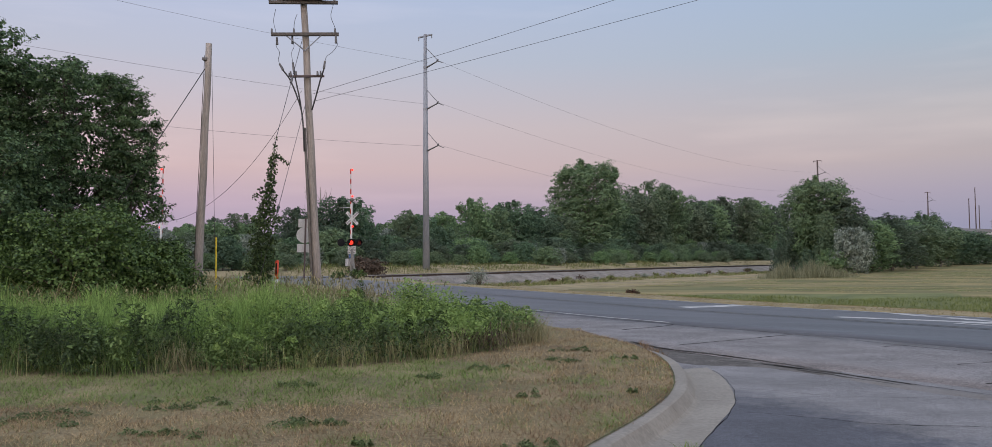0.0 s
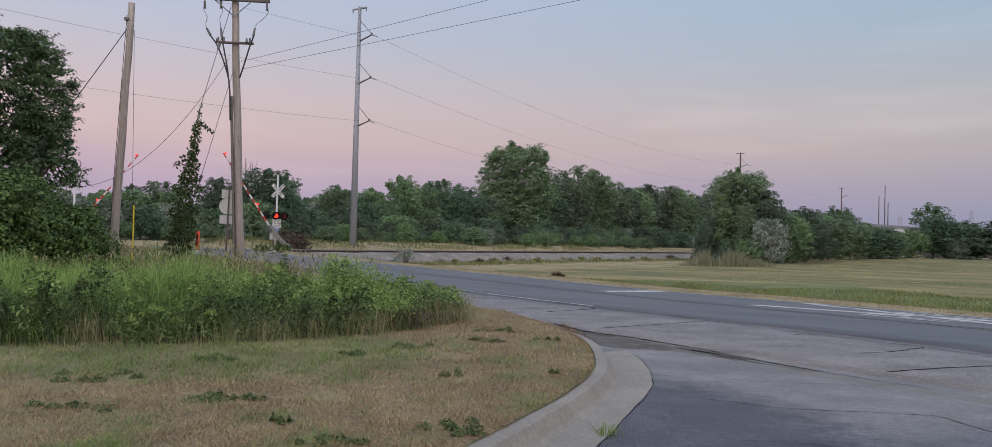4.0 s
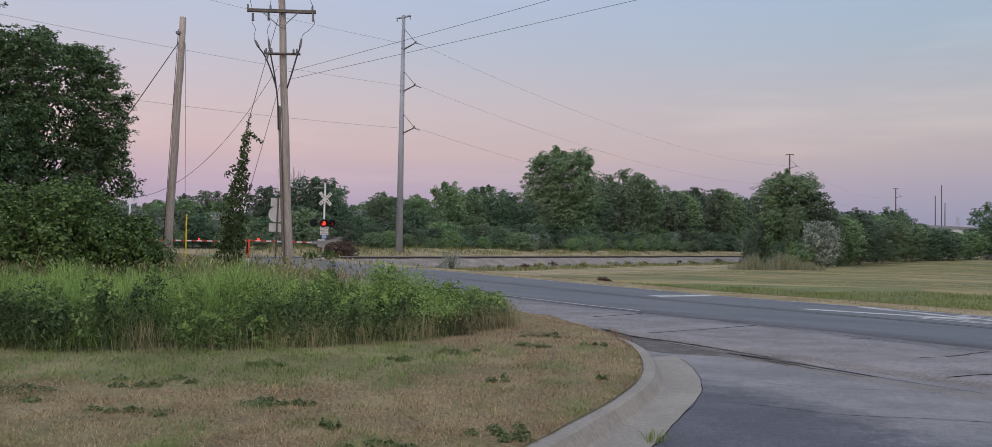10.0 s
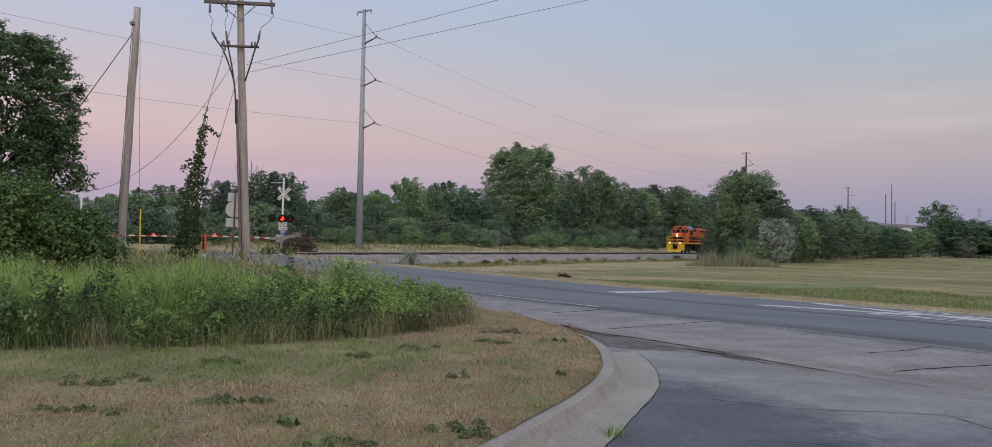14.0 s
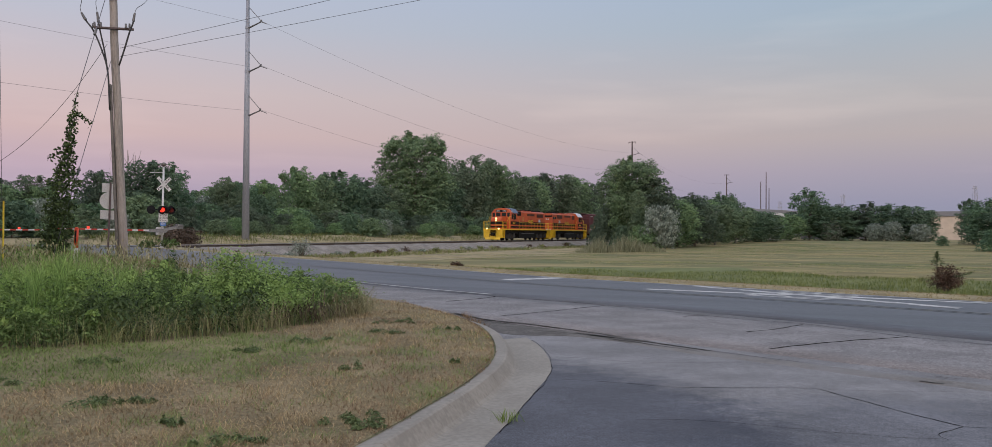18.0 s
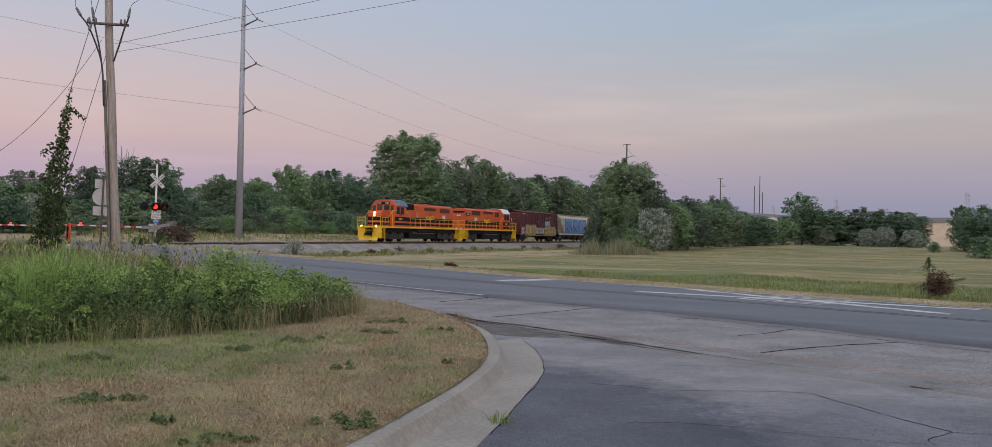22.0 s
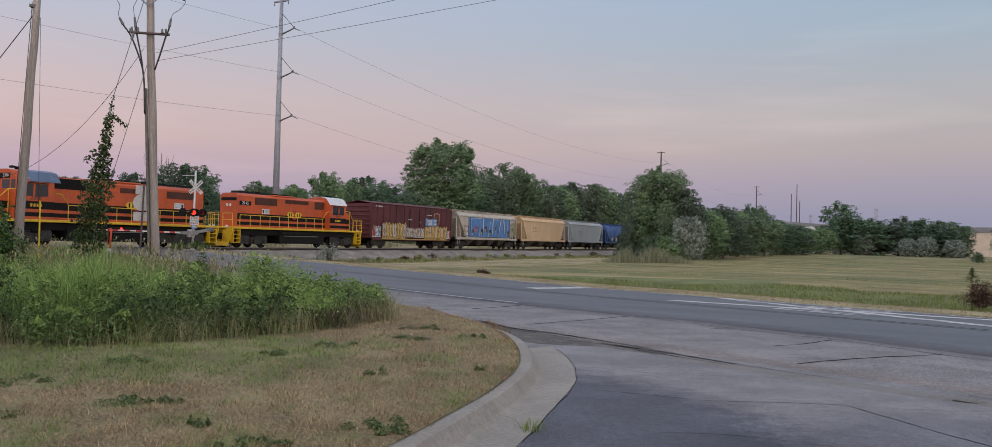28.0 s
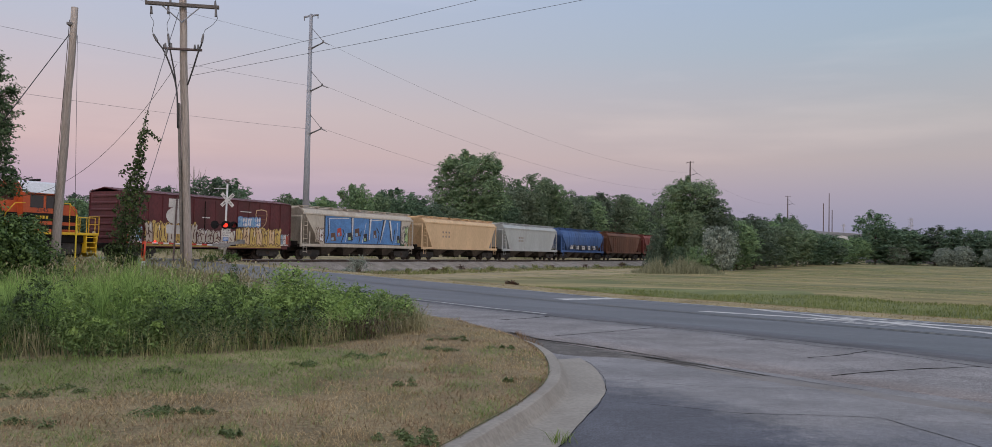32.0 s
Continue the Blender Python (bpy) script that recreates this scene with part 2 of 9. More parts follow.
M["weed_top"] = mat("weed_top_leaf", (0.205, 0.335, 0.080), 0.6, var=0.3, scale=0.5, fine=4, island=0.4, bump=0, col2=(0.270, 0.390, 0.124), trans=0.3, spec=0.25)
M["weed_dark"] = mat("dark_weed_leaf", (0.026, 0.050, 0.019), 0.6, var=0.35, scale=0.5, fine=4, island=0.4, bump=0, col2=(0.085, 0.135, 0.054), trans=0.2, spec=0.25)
M["field_grass"] = mat("olive_field_grass", (0.135, 0.170, 0.055), 0.8, var=0.3, scale=0.5, fine=4, island=0.5, bump=0, col2=(0.225, 0.26, 0.095), trans=0.25, spec=0.15)
M["straw"] = mat("dry_stalk", (0.24, 0.20, 0.10), 0.8, var=0.25, scale=0.5, fine=4, island=0.4, bump=0, col2=(0.36, 0.30, 0.165), trans=0.15, spec=0.2)
M["hay"] = mat("cut_hay", (0.39, 0.345, 0.18), 0.85, var=0.25, scale=0.5, fine=4, island=0.3, bump=0, col2=(0.53, 0.465, 0.26), trans=0.15, spec=0.15)
M["turf"] = mat("dry_turf_blade", (0.345, 0.256, 0.140), 0.8, var=0.35, scale=0.5, fine=3, island=0.6, bump=0, col2=(0.50, 0.385, 0.225), trans=0.2, spec=0.2)
M["turf_brown"] = mat("dead_turf_blade", (0.227, 0.151, 0.090), 0.8, var=0.35, scale=0.5, fine=3, island=0.6, bump=0, col2=(0.313, 0.216, 0.135), trans=0.15, spec=0.2)
M["turf_green"] = mat("green_turf_blade", (0.175, 0.252, 0.070), 0.75, var=0.3, scale=0.5, fine=3, island=0.5, bump=0, col2=(0.230, 0.311, 0.100), trans=0.2, spec=0.2)
M["clover"] = mat("clover_leaf", (0.115, 0.158, 0.068), 0.7, var=0.3, scale=2, fine=9, island=0.5, bump=0, col2=(0.175, 0.23, 0.105), trans=0.25, spec=0.2)
M["stem"] = mat("dull_grass_stem", (0.285, 0.325, 0.145), 0.75, var=0.35, scale=0.6, fine=4, island=0.5, bump=0, col2=(0.46, 0.47, 0.24), trans=0.3, spec=0.2)
M["reed"] = mat("pale_reed", (0.235, 0.23, 0.115), 0.8, var=0.3, island=0.5, bump=0, col2=(0.36, 0.33, 0.2), trans=0.2, spec=0.2)
M["reed_bed"] = mat("grey_green_reed", (0.225, 0.24, 0.145), 0.8, var=0.3, island=0.5, bump=0, col2=(0.335, 0.34, 0.225), trans=0.3, spec=0.2)

# poles and signals
M["pole"] = mat("weathered_pole_wood", (0.315, 0.282, 0.262), 0.9, var=0.28, scale=2.5, fine=30, bump=0.7, stretch=(3, 3, 0.15), dirt=(0.2, 0.178, 0.165), dirt_at=0.62)
M["arm_wood"] = mat("crossarm_wood", (0.11, 0.1, 0.095), 0.9, var=0.25, scale=2.5, fine=30)
M["steel"] = mat("galvanised_pole_steel", (0.262, 0.283, 0.332), 0.5, 0.0, var=0.14, scale=1.5, fine=20, bump=0.1, stretch=(1, 1, 0.2))
# tower steel lightened, the haze of distance put into its colour
M["far_steel"] = mat("hazed_tower_steel", (0.34, 0.34, 0.38), 0.7, 0.0, var=0.1, bump=0)
M["weather_steel"] = mat("weathering_steel", (0.10, 0.075, 0.075), 0.7, 0.2, var=0.2, scale=1.5, fine=20, bump=0.1)
M["cable"] = mat("black_cable", (0.03, 0.03, 0.034), 0.6, var=0.2, bump=0)
M["wire"] = mat("aluminium_wire", (0.10, 0.10, 0.12), 0.6, 0.2, var=0.2, bump=0)
M["insul"] = mat("grey_insulator", (0.12, 0.12, 0.13), 0.4, var=0.2, bump=0)
M["alu"] = mat("painted_aluminium", (0.55, 0.55, 0.56), 0.5, 0.3, var=0.12, scale=2, fine=20, bump=0.05)
M["white"] = mat("white_reflective_paint", (0.56, 0.56, 0.57), 0.5, var=0.1, scale=3, fine=25, bump=0.05, dirt=(0.42, 0.4, 0.38), dirt_at=0.66)
M["signback"] = mat("sign_back_aluminium", (0.42, 0.43, 0.44), 0.5, 0.3, var=0.12, scale=3, fine=20, bump=0.05)
M["black"] = mat("black_paint", (0.010, 0.010, 0.012), 0.7, var=0.3, bump=0.05, spec=0.2)
M["red"] = mat("red_stripe", (0.42, 0.032, 0.022), 0.5, var=0.15, bump=0.05)
M["orange_post"] = mat("orange_marker", (0.56, 0.06, 0.02), 0.5, var=0.15, bump=0.05)
M["yellow_post"] = mat("yellow_guard", (0.70, 0.53, 0.04), 0.5, var=0.15, bump=0.05)
M["blue_sign"] = mat("blue_sign", (0.06, 0.17, 0.45), 0.5, var=0.15, bump=0.05)
M["lamp_on"] = mat("lit_red_lens", (1.0, 0.035, 0.02), 0.3, var=0.0, bump=0, emit=2.0)
M["lamp_dim"] = mat("dim_red_lens", (0.12, 0.01, 0.01), 0.3, var=0.0, bump=0, emit=0.15)
M["head_on"] = mat("lit_headlight", (1.0, 0.66, 0.28), 0.3, var=0.0, bump=0, emit=2.4)
M["grey_iron"] = mat("grey_gate_iron", (0.22, 0.22, 0.225), 0.6, 0.4, var=0.2, bump=0.05)
M["post"] = mat("steel_sign_post", (0.16, 0.15, 0.14), 0.6, 0.5, var=0.2, bump=0.05)
M["tan_wall"] = mat("tan_metal_wall", (0.55, 0.465, 0.385), 0.6, var=0.08, scale=0.6, fine=8, bump=0.05)
M["far_concrete"] = mat("bridge_concrete", (0.20, 0.207, 0.228), 0.8, var=0.1, scale=0.3, fine=4, bump=0.1)

# ---- building helpers ----
RD, RN = Vector((-0.552, 0.834)), Vector((0.834, 0.552))      # along the road, across it
TD, TN = Vector((0.5962, 0.8028)), Vector((0.8028, -0.5962))  # along the track, towards the camera's side
RAIL_Z = 0.55


def rd(a, n):
    return RD * a + RN * n


def tk(s, q):
    return TD * s + TN * (q - 48.0)


def step(a, b, x):
    t = min(1.0, max(0.0, (x - a) / (b - a)))
    return t * t * (3 - 2 * t)


def zroad(x, y):
    q = 48 + TN.x * x + TN.y * y
    return 0.5 * min(1.0, max(0.0, 1 - max(q, 0) / 38)) + 0.01


def zg(x, y):
    """Height of the natural ground."""
    q, n = 48 + TN.x * x + TN.y * y, RN.x * x + RN.y * y
    base = 0.5 * min(1.0, max(0.0, 1 - max(q, 0) / 38)) - 0.06
    w = step(24.5, 31, n) * step(-1, 4, q)
    z = base * (1 - w) + (-0.45 + 0.1 * noise.noise((x * 0.05, y * 0.05, 3))) * w
    z += 0.75 * (1 - step(-12, -4, q))
    # the far end of the field rises a little
    z += 0.8 * step(120, 190, math.hypot(x, y)) * step(14, 24, q)
    return z + 0.05 * noise.noise((x * 0.2, y * 0.2, 0)) * step(15, 40, math.hypot(x, y))


def part(name, bm, material, parent=None, label="", smooth=False):
    me = bpy.data.meshes.new(name)
    bm.to_mesh(me)
    bm.free()
    for m in (material if isinstance(material, (list, tuple)) else [material]):
        me.materials.append(m)
    if smooth:
        me.polygons.foreach_set("use_smooth", [True] * len(me.polygons))
    ob = new(name, me)
    if parent:
        ob.parent = parent
    if label:
        tagged(ob, label)
    return ob


def np_mesh(name, verts, faces, material, smooth=False):
    """A mesh from arrays: verts (n, 3), faces (m, 3 or 4)."""
    me = bpy.data.meshes.new(name)
    verts, faces = np.asarray(verts, np.float32), np.asarray(faces, np.int32)
    k = faces.shape[1]
    me.vertices.add(len(verts))
    me.vertices.foreach_set("co", verts.ravel())
    me.loops.add(faces.size)
    me.loops.foreach_set("vertex_index", faces.ravel())
    me.polygons.add(len(faces))
    me.polygons.foreach_set("loop_start", np.arange(0, faces.size, k, dtype=np.int32))
    me.polygons.foreach_set("loop_total", np.full(len(faces), k, np.int32))
    if smooth:
        me.polygons.foreach_set("use_smooth", np.ones(len(faces), bool))
    me.update(calc_edges=True)
    for m in (material if isinstance(material, (list, tuple)) else [material]):
        me.materials.append(m)
    return me


def box(bm, x0, x1, y0, y1, z0, z1, bevel=0.0, m=None, index=0):
    r = bmesh.ops.create_cube(bm, size=1.0)
    vs = r["verts"]
    for v in vs:
        v.co = Vector((x0 + (v.co.x + 0.5) * (x1 - x0), y0 + (v.co.y + 0.5) * (y1 - y0), z0 + (v.co.z + 0.5) * (z1 - z0)))
    fs = {f for v in vs for f in v.link_faces}
    if bevel:
        es = {e for v in vs for e in v.link_edges}
        r = bmesh.ops.bevel(bm, geom=list(es), offset=bevel, segments=1, affect="EDGES", clamp_overlap=True)
        fs = set(r["faces"]) | {f for f in fs if f.is_valid}
        vs = list({v for f in fs for v in f.verts})
    for f in fs:
        f.material_index = index
    if m is not None:
        bmesh.ops.transform(bm, matrix=m, verts=vs)
    return vs


def rod(bm, p0, p1, r0, r1=None, seg=8, index=0, caps=True):
    p0, p1 = Vector(p0), Vector(p1)
    d = p1 - p0
    r = bmesh.ops.create_cone(bm, cap_ends=caps, segments=seg, radius1=r0, radius2=r0 if r1 is None else r1, depth=d.length)
    m = Matrix.Translation((p0 + p1) / 2) @ d.to_track_quat("Z", "Y").to_matrix().to_4x4()
    bmesh.ops.transform(bm, matrix=m, verts=r["verts"])
    for f in {f for v in r["verts"] for f in v.link_faces}:
        f.material_index = index
    return r["verts"]


def tube(bm, pts, r, seg=5, taper=None):
    """A tube along points, with no twist between its rings."""
    pts = [Vector(p) for p in pts]
    rings, q, last = [], None, None
    for i, p in enumerate(pts):
        d = (pts[min(i + 1, len(pts) - 1)] - pts[max(i - 1, 0)]).normalized()
        q = d.to_track_quat("Z", "Y") if q is None else last.rotation_difference(d) @ q
        last = d
        rr = r if taper is None else r + (taper - r) * i / (len(pts) - 1)
        rings.append([bm.verts.new(p + q @ Vector((rr * math.cos(6.2832 * k / seg), rr * math.sin(6.2832 * k / seg), 0))) for k in range(seg)])
    for a, b in zip(rings, rings[1:]):
        for k in range(seg):
            bm.faces.new((a[k], a[(k + 1) % seg], b[(k + 1) % seg], b[k]))
    bm.faces.new(rings[0][::-1])
    bm.faces.new(rings[-1])


def prism(bm, outline, y0, y1, index=0):
    """An outline in x, z, drawn out from y0 to y1."""
    a = [bm.verts.new((x, y0, z)) for x, z in outline]
    b = [bm.verts.new((x, y1, z)) for x, z in outline]
    n = len(a)
    fs = [bm.faces.new(a), bm.faces.new(b[::-1])]
    for i in range(n):
        fs.append(bm.faces.new((a[i], b[i], b[(i + 1) % n], a[(i + 1) % n])))
    for f in fs:
        f.material_index = index
    return fs


def empty(name, m, label, category, group="", kind=""):
    ob = new(name)
    ob.empty_display_size = 0.2
    ob.matrix_basis = m
    return tagged(ob, label, category, group, kind)


def fix(bm):
    bmesh.ops.recalc_face_normals(bm, faces=bm.faces)
    return bm


def sag(p0, p1, drop, n=14):
    p0, p1 = Vector(p0), Vector(p1)
    return [p0.lerp(p1, i / n) - Vector((0, 0, drop * 4 * (i / n) * (1 - i / n))) for i in range(n + 1)]


def leaves(rng, centres, normals, size, fold=0.25, slim=1.0):
    """Rhombic leaves, one quad each: arrays of verts and faces."""
    n = len(centres)
    up = rng.normal(size=(n, 3))
    a = np.cross(normals, up)
    a /= np.linalg.norm(a, axis=1, keepdims=True) + 1e-9
    b = np.cross(normals, a)
    b /= np.linalg.norm(b, axis=1, keepdims=True) + 1e-9
    s = (size * rng.uniform(0.6, 1.3, n))[:, None]
    w = s * rng.uniform(0.45, 0.8, n)[:, None] * slim
    nn = normals / (np.linalg.norm(normals, axis=1, keepdims=True) + 1e-9)
    v = np.stack([centres - a * s, centres + b * w + nn * s * fold, centres + a * s, centres - b * w + nn * s * fold], 1).reshape(-1, 3)
    return v, np.arange(4 * n).reshape(-1, 4)


def sprigs(rng, centres, normals, size):
    """Pointed three-cornered leaves, cheaper and finer than the others."""
    n = len(centres)
    a = np.cross(normals, rng.normal(size=(n, 3)))
    a /= np.linalg.norm(a, axis=1, keepdims=True) + 1e-9
    b = np.cross(normals, a)
    b /= np.linalg.norm(b, axis=1, keepdims=True) + 1e-9
    s = (size * rng.uniform(0.55, 1.45, n))[:, None]
    w = s * rng.uniform(0.4, 0.8, n)[:, None]
    k = rng.uniform(0.3, 1.0, n)[:, None]
    v = np.stack([centres - a * s * k - b * w, centres - a * s * (1.3 - k) + b * w, centres + a * s], 1).reshape(-1, 3)
    return v, np.arange(3 * n).reshape(-1, 3)


def blades(rng, xy, z, height, width, lean=0.35):
    """Grass blades bent once: each a quad and its tip, as quads."""
    n = len(xy)
    ang = rng.uniform(0, 2 * np.pi, n)
    side = np.stack([np.cos(ang), np.sin(ang), np.zeros(n)], 1) * (width / 2)[:, None]
    ba = rng.uniform(0, 2 * np.pi, n)
    bend = np.stack([np.cos(ba), np.sin(ba), np.zeros(n)], 1) * (height * rng.uniform(0, lean, n))[:, None]
    base = np.column_stack([xy, z])
    mid = base + bend * 0.35 + np.stack([np.zeros(n), np.zeros(n), height * 0.6], 1)
    tip = base + bend + np.stack([np.zeros(n), np.zeros(n), height * rng.uniform(0.85, 1.0, n)], 1)
    v = np.stack([base - side, base + side, mid + side * 0.8, mid - side * 0.8, tip + side * 0.12, tip - side * 0.12], 1).reshape(-1, 3)
    k = np.arange(n)[:, None] * 6
    return v, np.concatenate([k + [0, 1, 2, 3], k + [3, 2, 4, 5]])


def arching(rng, xy, z, height, width, droop=0.5, reach=0.7):
    """Longer leaves that rise and bow over: three quads each."""
    n = len(xy)
    ang = rng.uniform(0, 2 * np.pi, n)
    out = np.stack([np.cos(ang), np.sin(ang), np.zeros(n)], 1)
    side = np.stack([-np.sin(ang), np.cos(ang), np.zeros(n)], 1) * (width / 2)[:, None]
    far = (height * rng.uniform(0.1, reach, n))[:, None]
    dr = rng.uniform(0.1, droop, n)
    rows = []
    for t, w in ((0.0, 0.7), (0.4, 1.0), (0.75, 0.8), (1.0, 0.08)):
        c = np.column_stack([xy, z]) + out * far * t ** 1.8
        c[:, 2] += height * (t * 1.15 - dr * t ** 3)
        rows += [c - side * w, c + side * w]
    v = np.stack(rows, 1).reshape(-1, 3)
    k = np.arange(n)[:, None] * 8
    return v, np.concatenate([k + [0, 1, 3, 2], k + [2, 3, 5, 4], k + [4, 5, 7, 6]])


def join_np(sets):
    vs, fs, at = [], [], 0
    for v, f in sets:
        vs.append(v)
        fs.append(f + at)
        at += len(v)
    return np.concatenate(vs), np.concatenate(fs)

# ---- ground: one sheet to the horizon ----
def axis(near, step0, far, growth):
    out, d, v = [0.0], step0, 0.0
    while v < far:
        v += d
        out.append(v)
        if v > near:
            d *= growth
    return out


def paved_drop(x, y):
    """The sheet lies lower under pavement, lawn and track bed."""
    n, q = RN.x * x + RN.y * y, 48 + TN.x * x + TN.y * y
    drop = 0.0
    if n < 23.5 and q > -40:
        drop = 0.25
    if abs(q) < 4.5:
        drop = max(drop, 0.25)
    return drop


def ground():
    ax = axis(60, 1.5, 2600, 1.12)
    xs = [-v for v in ax[:0:-1]] + ax
    ay = axis(170, 1.5, 2600, 1.12)
    ys = [-v for v in axis(20, 2, 2600, 1.3)[:0:-1]] + ay
    verts = [(x, y, zg(x, y) - paved_drop(x, y)) for y in ys for x in xs]
    w = len(xs)
    faces = [(j * w + i, j * w + i + 1, (j + 1) * w + i + 1, (j + 1) * w + i) for j in range(len(ys) - 1) for i in range(w - 1)]
    me = np_mesh("ground", verts, faces, [M["soil"], M["field"], M["verge"]], True)
    idx = []
    for p in me.polygons:
        c = p.center
        q, n = 48 + TN.x * c.x + TN.y * c.y, RN.x * c.x + RN.y * c.y
        edge = 18 + 7 * noise.noise((c.x * 0.06, c.y * 0.06, 2))
        idx.append(2 if -16 < q < edge and (q < 6 or n > 22) else 1 if n > 22 and q > 4 else 0)
    me.polygons.foreach_set("material_index", idx)
    tagged(new("ground", me), "flat mown field and rough soil reaching the horizon", "ground", kind="structure")


ground()


def strip(name, a0, a1, n0, n1, material, z=zroad, lift=0.0, da=2.0, nn=4, thick=0.0, label="", cat="road", crown=0.0):
    """A band along the road."""
    k = max(1, int((a1 - a0) / da))
    vs, fs = [], []
    for i in range(k + 1):
        for j in range(nn + 1):
            a = a0 + (a1 - a0) * i / k
            near, far = (e(a) if callable(e) else e for e in (n0, n1))
            p = rd(a, near + (far - near) * j / nn)
            vs.append((p.x, p.y, z(p.x, p.y) + lift + crown * (1 - (2 * j / nn - 1) ** 2)))
    for i in range(k):
        for j in range(nn):
            o = i * (nn + 1) + j
            fs.append((o, o + 1, o + nn + 2, o + nn + 1))
    ob = new(name, np_mesh(name, vs, fs, material, True))
    if thick:
        sol = ob.modifiers.new("thickness", "SOLIDIFY")
        sol.thickness, sol.offset = thick, -1
    return tagged(ob, label, cat, kind="structure") if label else ob


def road_rim(a):
    """The road flares towards the driveway."""
    return float(np.interp(a, [-60, -12, 3.0, 5.5, 8.0, 10.0, 14.0, 20.0], [12.8, 12.9, 13.9, 14.4, 14.65, 14.75, 14.5, 14.3]))


strip("road", -130, 190, road_rim, 22.4, M["road"], nn=8, thick=0.2, crown=0.03, label="two-lane grey asphalt road with worn paint")
strip("apron", -40, 44, 10.3, road_rim, M["apron"], nn=4, thick=0.2, lift=-0.004, label="cracked pale old asphalt apron beside the road", cat="pavement")
strip("road_shoulder", -130, 190, 22.4, 24.6, M["verge"], nn=3, thick=0.3, lift=-0.03, label="straw-coloured mown grass shoulder", cat="verge")


def aggregate(m, scale, amount):
    """Loose stones in worn asphalt: paler chips and dark pits, mixed into a ground material."""
    N, L = m.node_tree.nodes, m.node_tree.links
    b = N["Principled BSDF"]
    src = b.inputs["Base Color"].links[0].from_socket
    tc = N.new("ShaderNodeTexCoord")
    for size, soft in ((scale, 0.10), (scale * 0.32, 0.16)):
        nz, rp, mx = N.new("ShaderNodeTexNoise"), N.new("ShaderNodeValToRGB"), N.new("ShaderNodeMix")
        nz.inputs["Scale"].default_value, nz.inputs["Detail"].default_value, nz.inputs["Roughness"].default_value = size, 3, 0.7
        L.new(tc.outputs["Object"], nz.inputs["Vector"])
        L.new(nz.outputs[0], rp.inputs[0])
        e = rp.color_ramp.elements
        e[0].position, e[0].color = 0.5 - soft, (1 - amount, 1 - amount, 1 - amount, 1)
        e[1].position, e[1].color = 0.5 + soft, (1 + amount, 1 + amount, 1 + amount, 1)
        mx.data_type, mx.blend_type = "RGBA", "MULTIPLY"
        mx.inputs["Factor"].default_value = 1.0
        L.new(src, mx.inputs["A"])
        L.new(rp.outputs[0], mx.inputs["B"])
        src = mx.outputs["Result"]
    L.new(src, b.inputs["Base Color"])


aggregate(M["apron"], 38, 0.15)
aggregate(M["drive"], 38, 0.15)
aggregate(M["road"], 16, 0.07)


# the driveway on which the camera stands: one large worn patch of sealer
def sealed(m, at, radius, col):
    """Mixes a dark patch with a ragged rim into a ground material."""
    N, L = m.node_tree.nodes, m.node_tree.links
    b = N["Principled BSDF"]
    src = b.inputs["Base Color"].links[0].from_socket
    tc, mp, ln, nz, ad, rp, mx = (N.new("ShaderNode" + k) for k in ("TexCoord", "Mapping", "VectorMath", "TexNoise", "Math", "ValToRGB", "Mix"))
    mp.inputs["Location"].default_value = (-at[0] / radius[0], -at[1] / radius[1], 0)
    mp.inputs["Scale"].default_value = (1 / radius[0], 1 / radius[1], 0)
    L.new(tc.outputs["Object"], mp.inputs[0])
    ln.operation = "LENGTH"
    L.new(mp.outputs[0], ln.inputs[0])
    nz.inputs["Scale"].default_value, nz.inputs["Detail"].default_value, nz.inputs["Roughness"].default_value = 2.6, 9, 0.78
    L.new(tc.outputs["Object"], nz.inputs["Vector"])
    ad.operation = "MULTIPLY_ADD"
    L.new(nz.outputs[0], ad.inputs[0])
    ad.inputs[1].default_value = 1.1
    L.new(ln.outputs["Value"], ad.inputs[2])
    rp.color_ramp.elements[0].position, rp.color_ramp.elements[1].position = 0.0, 1.0
    e = rp.color_ramp.elements
    e[0].position, e[0].color, e[1].position, e[1].color = 0.70, (1, 1, 1, 1), 0.92, (0, 0, 0, 1)
    sc = N.new("ShaderNodeMath")
    sc.operation = "MULTIPLY"
    L.new(ad.outputs[0], sc.inputs[0])
    sc.inputs[1].default_value = 0.62
    L.new(sc.outputs[0], rp.inputs[0])
    mx.data_type = "RGBA"
    mx.blend_type = "MULTIPLY"
    L.new(rp.outputs[0], mx.inputs["Factor"])
    L.new(src, mx.inputs["A"])
    mx.inputs["B"].default_value = (*col, 1)
    L.new(mx.outputs["Result"], b.inputs["Base Color"])


sealed(M["drive"], (2.3, 6.9), (1.9, 3.7), (0.42, 0.45, 0.53))
sealed(M["drive"], (4.8, 5.1), (3.0, 2.6), (0.66, 0.69, 0.75))


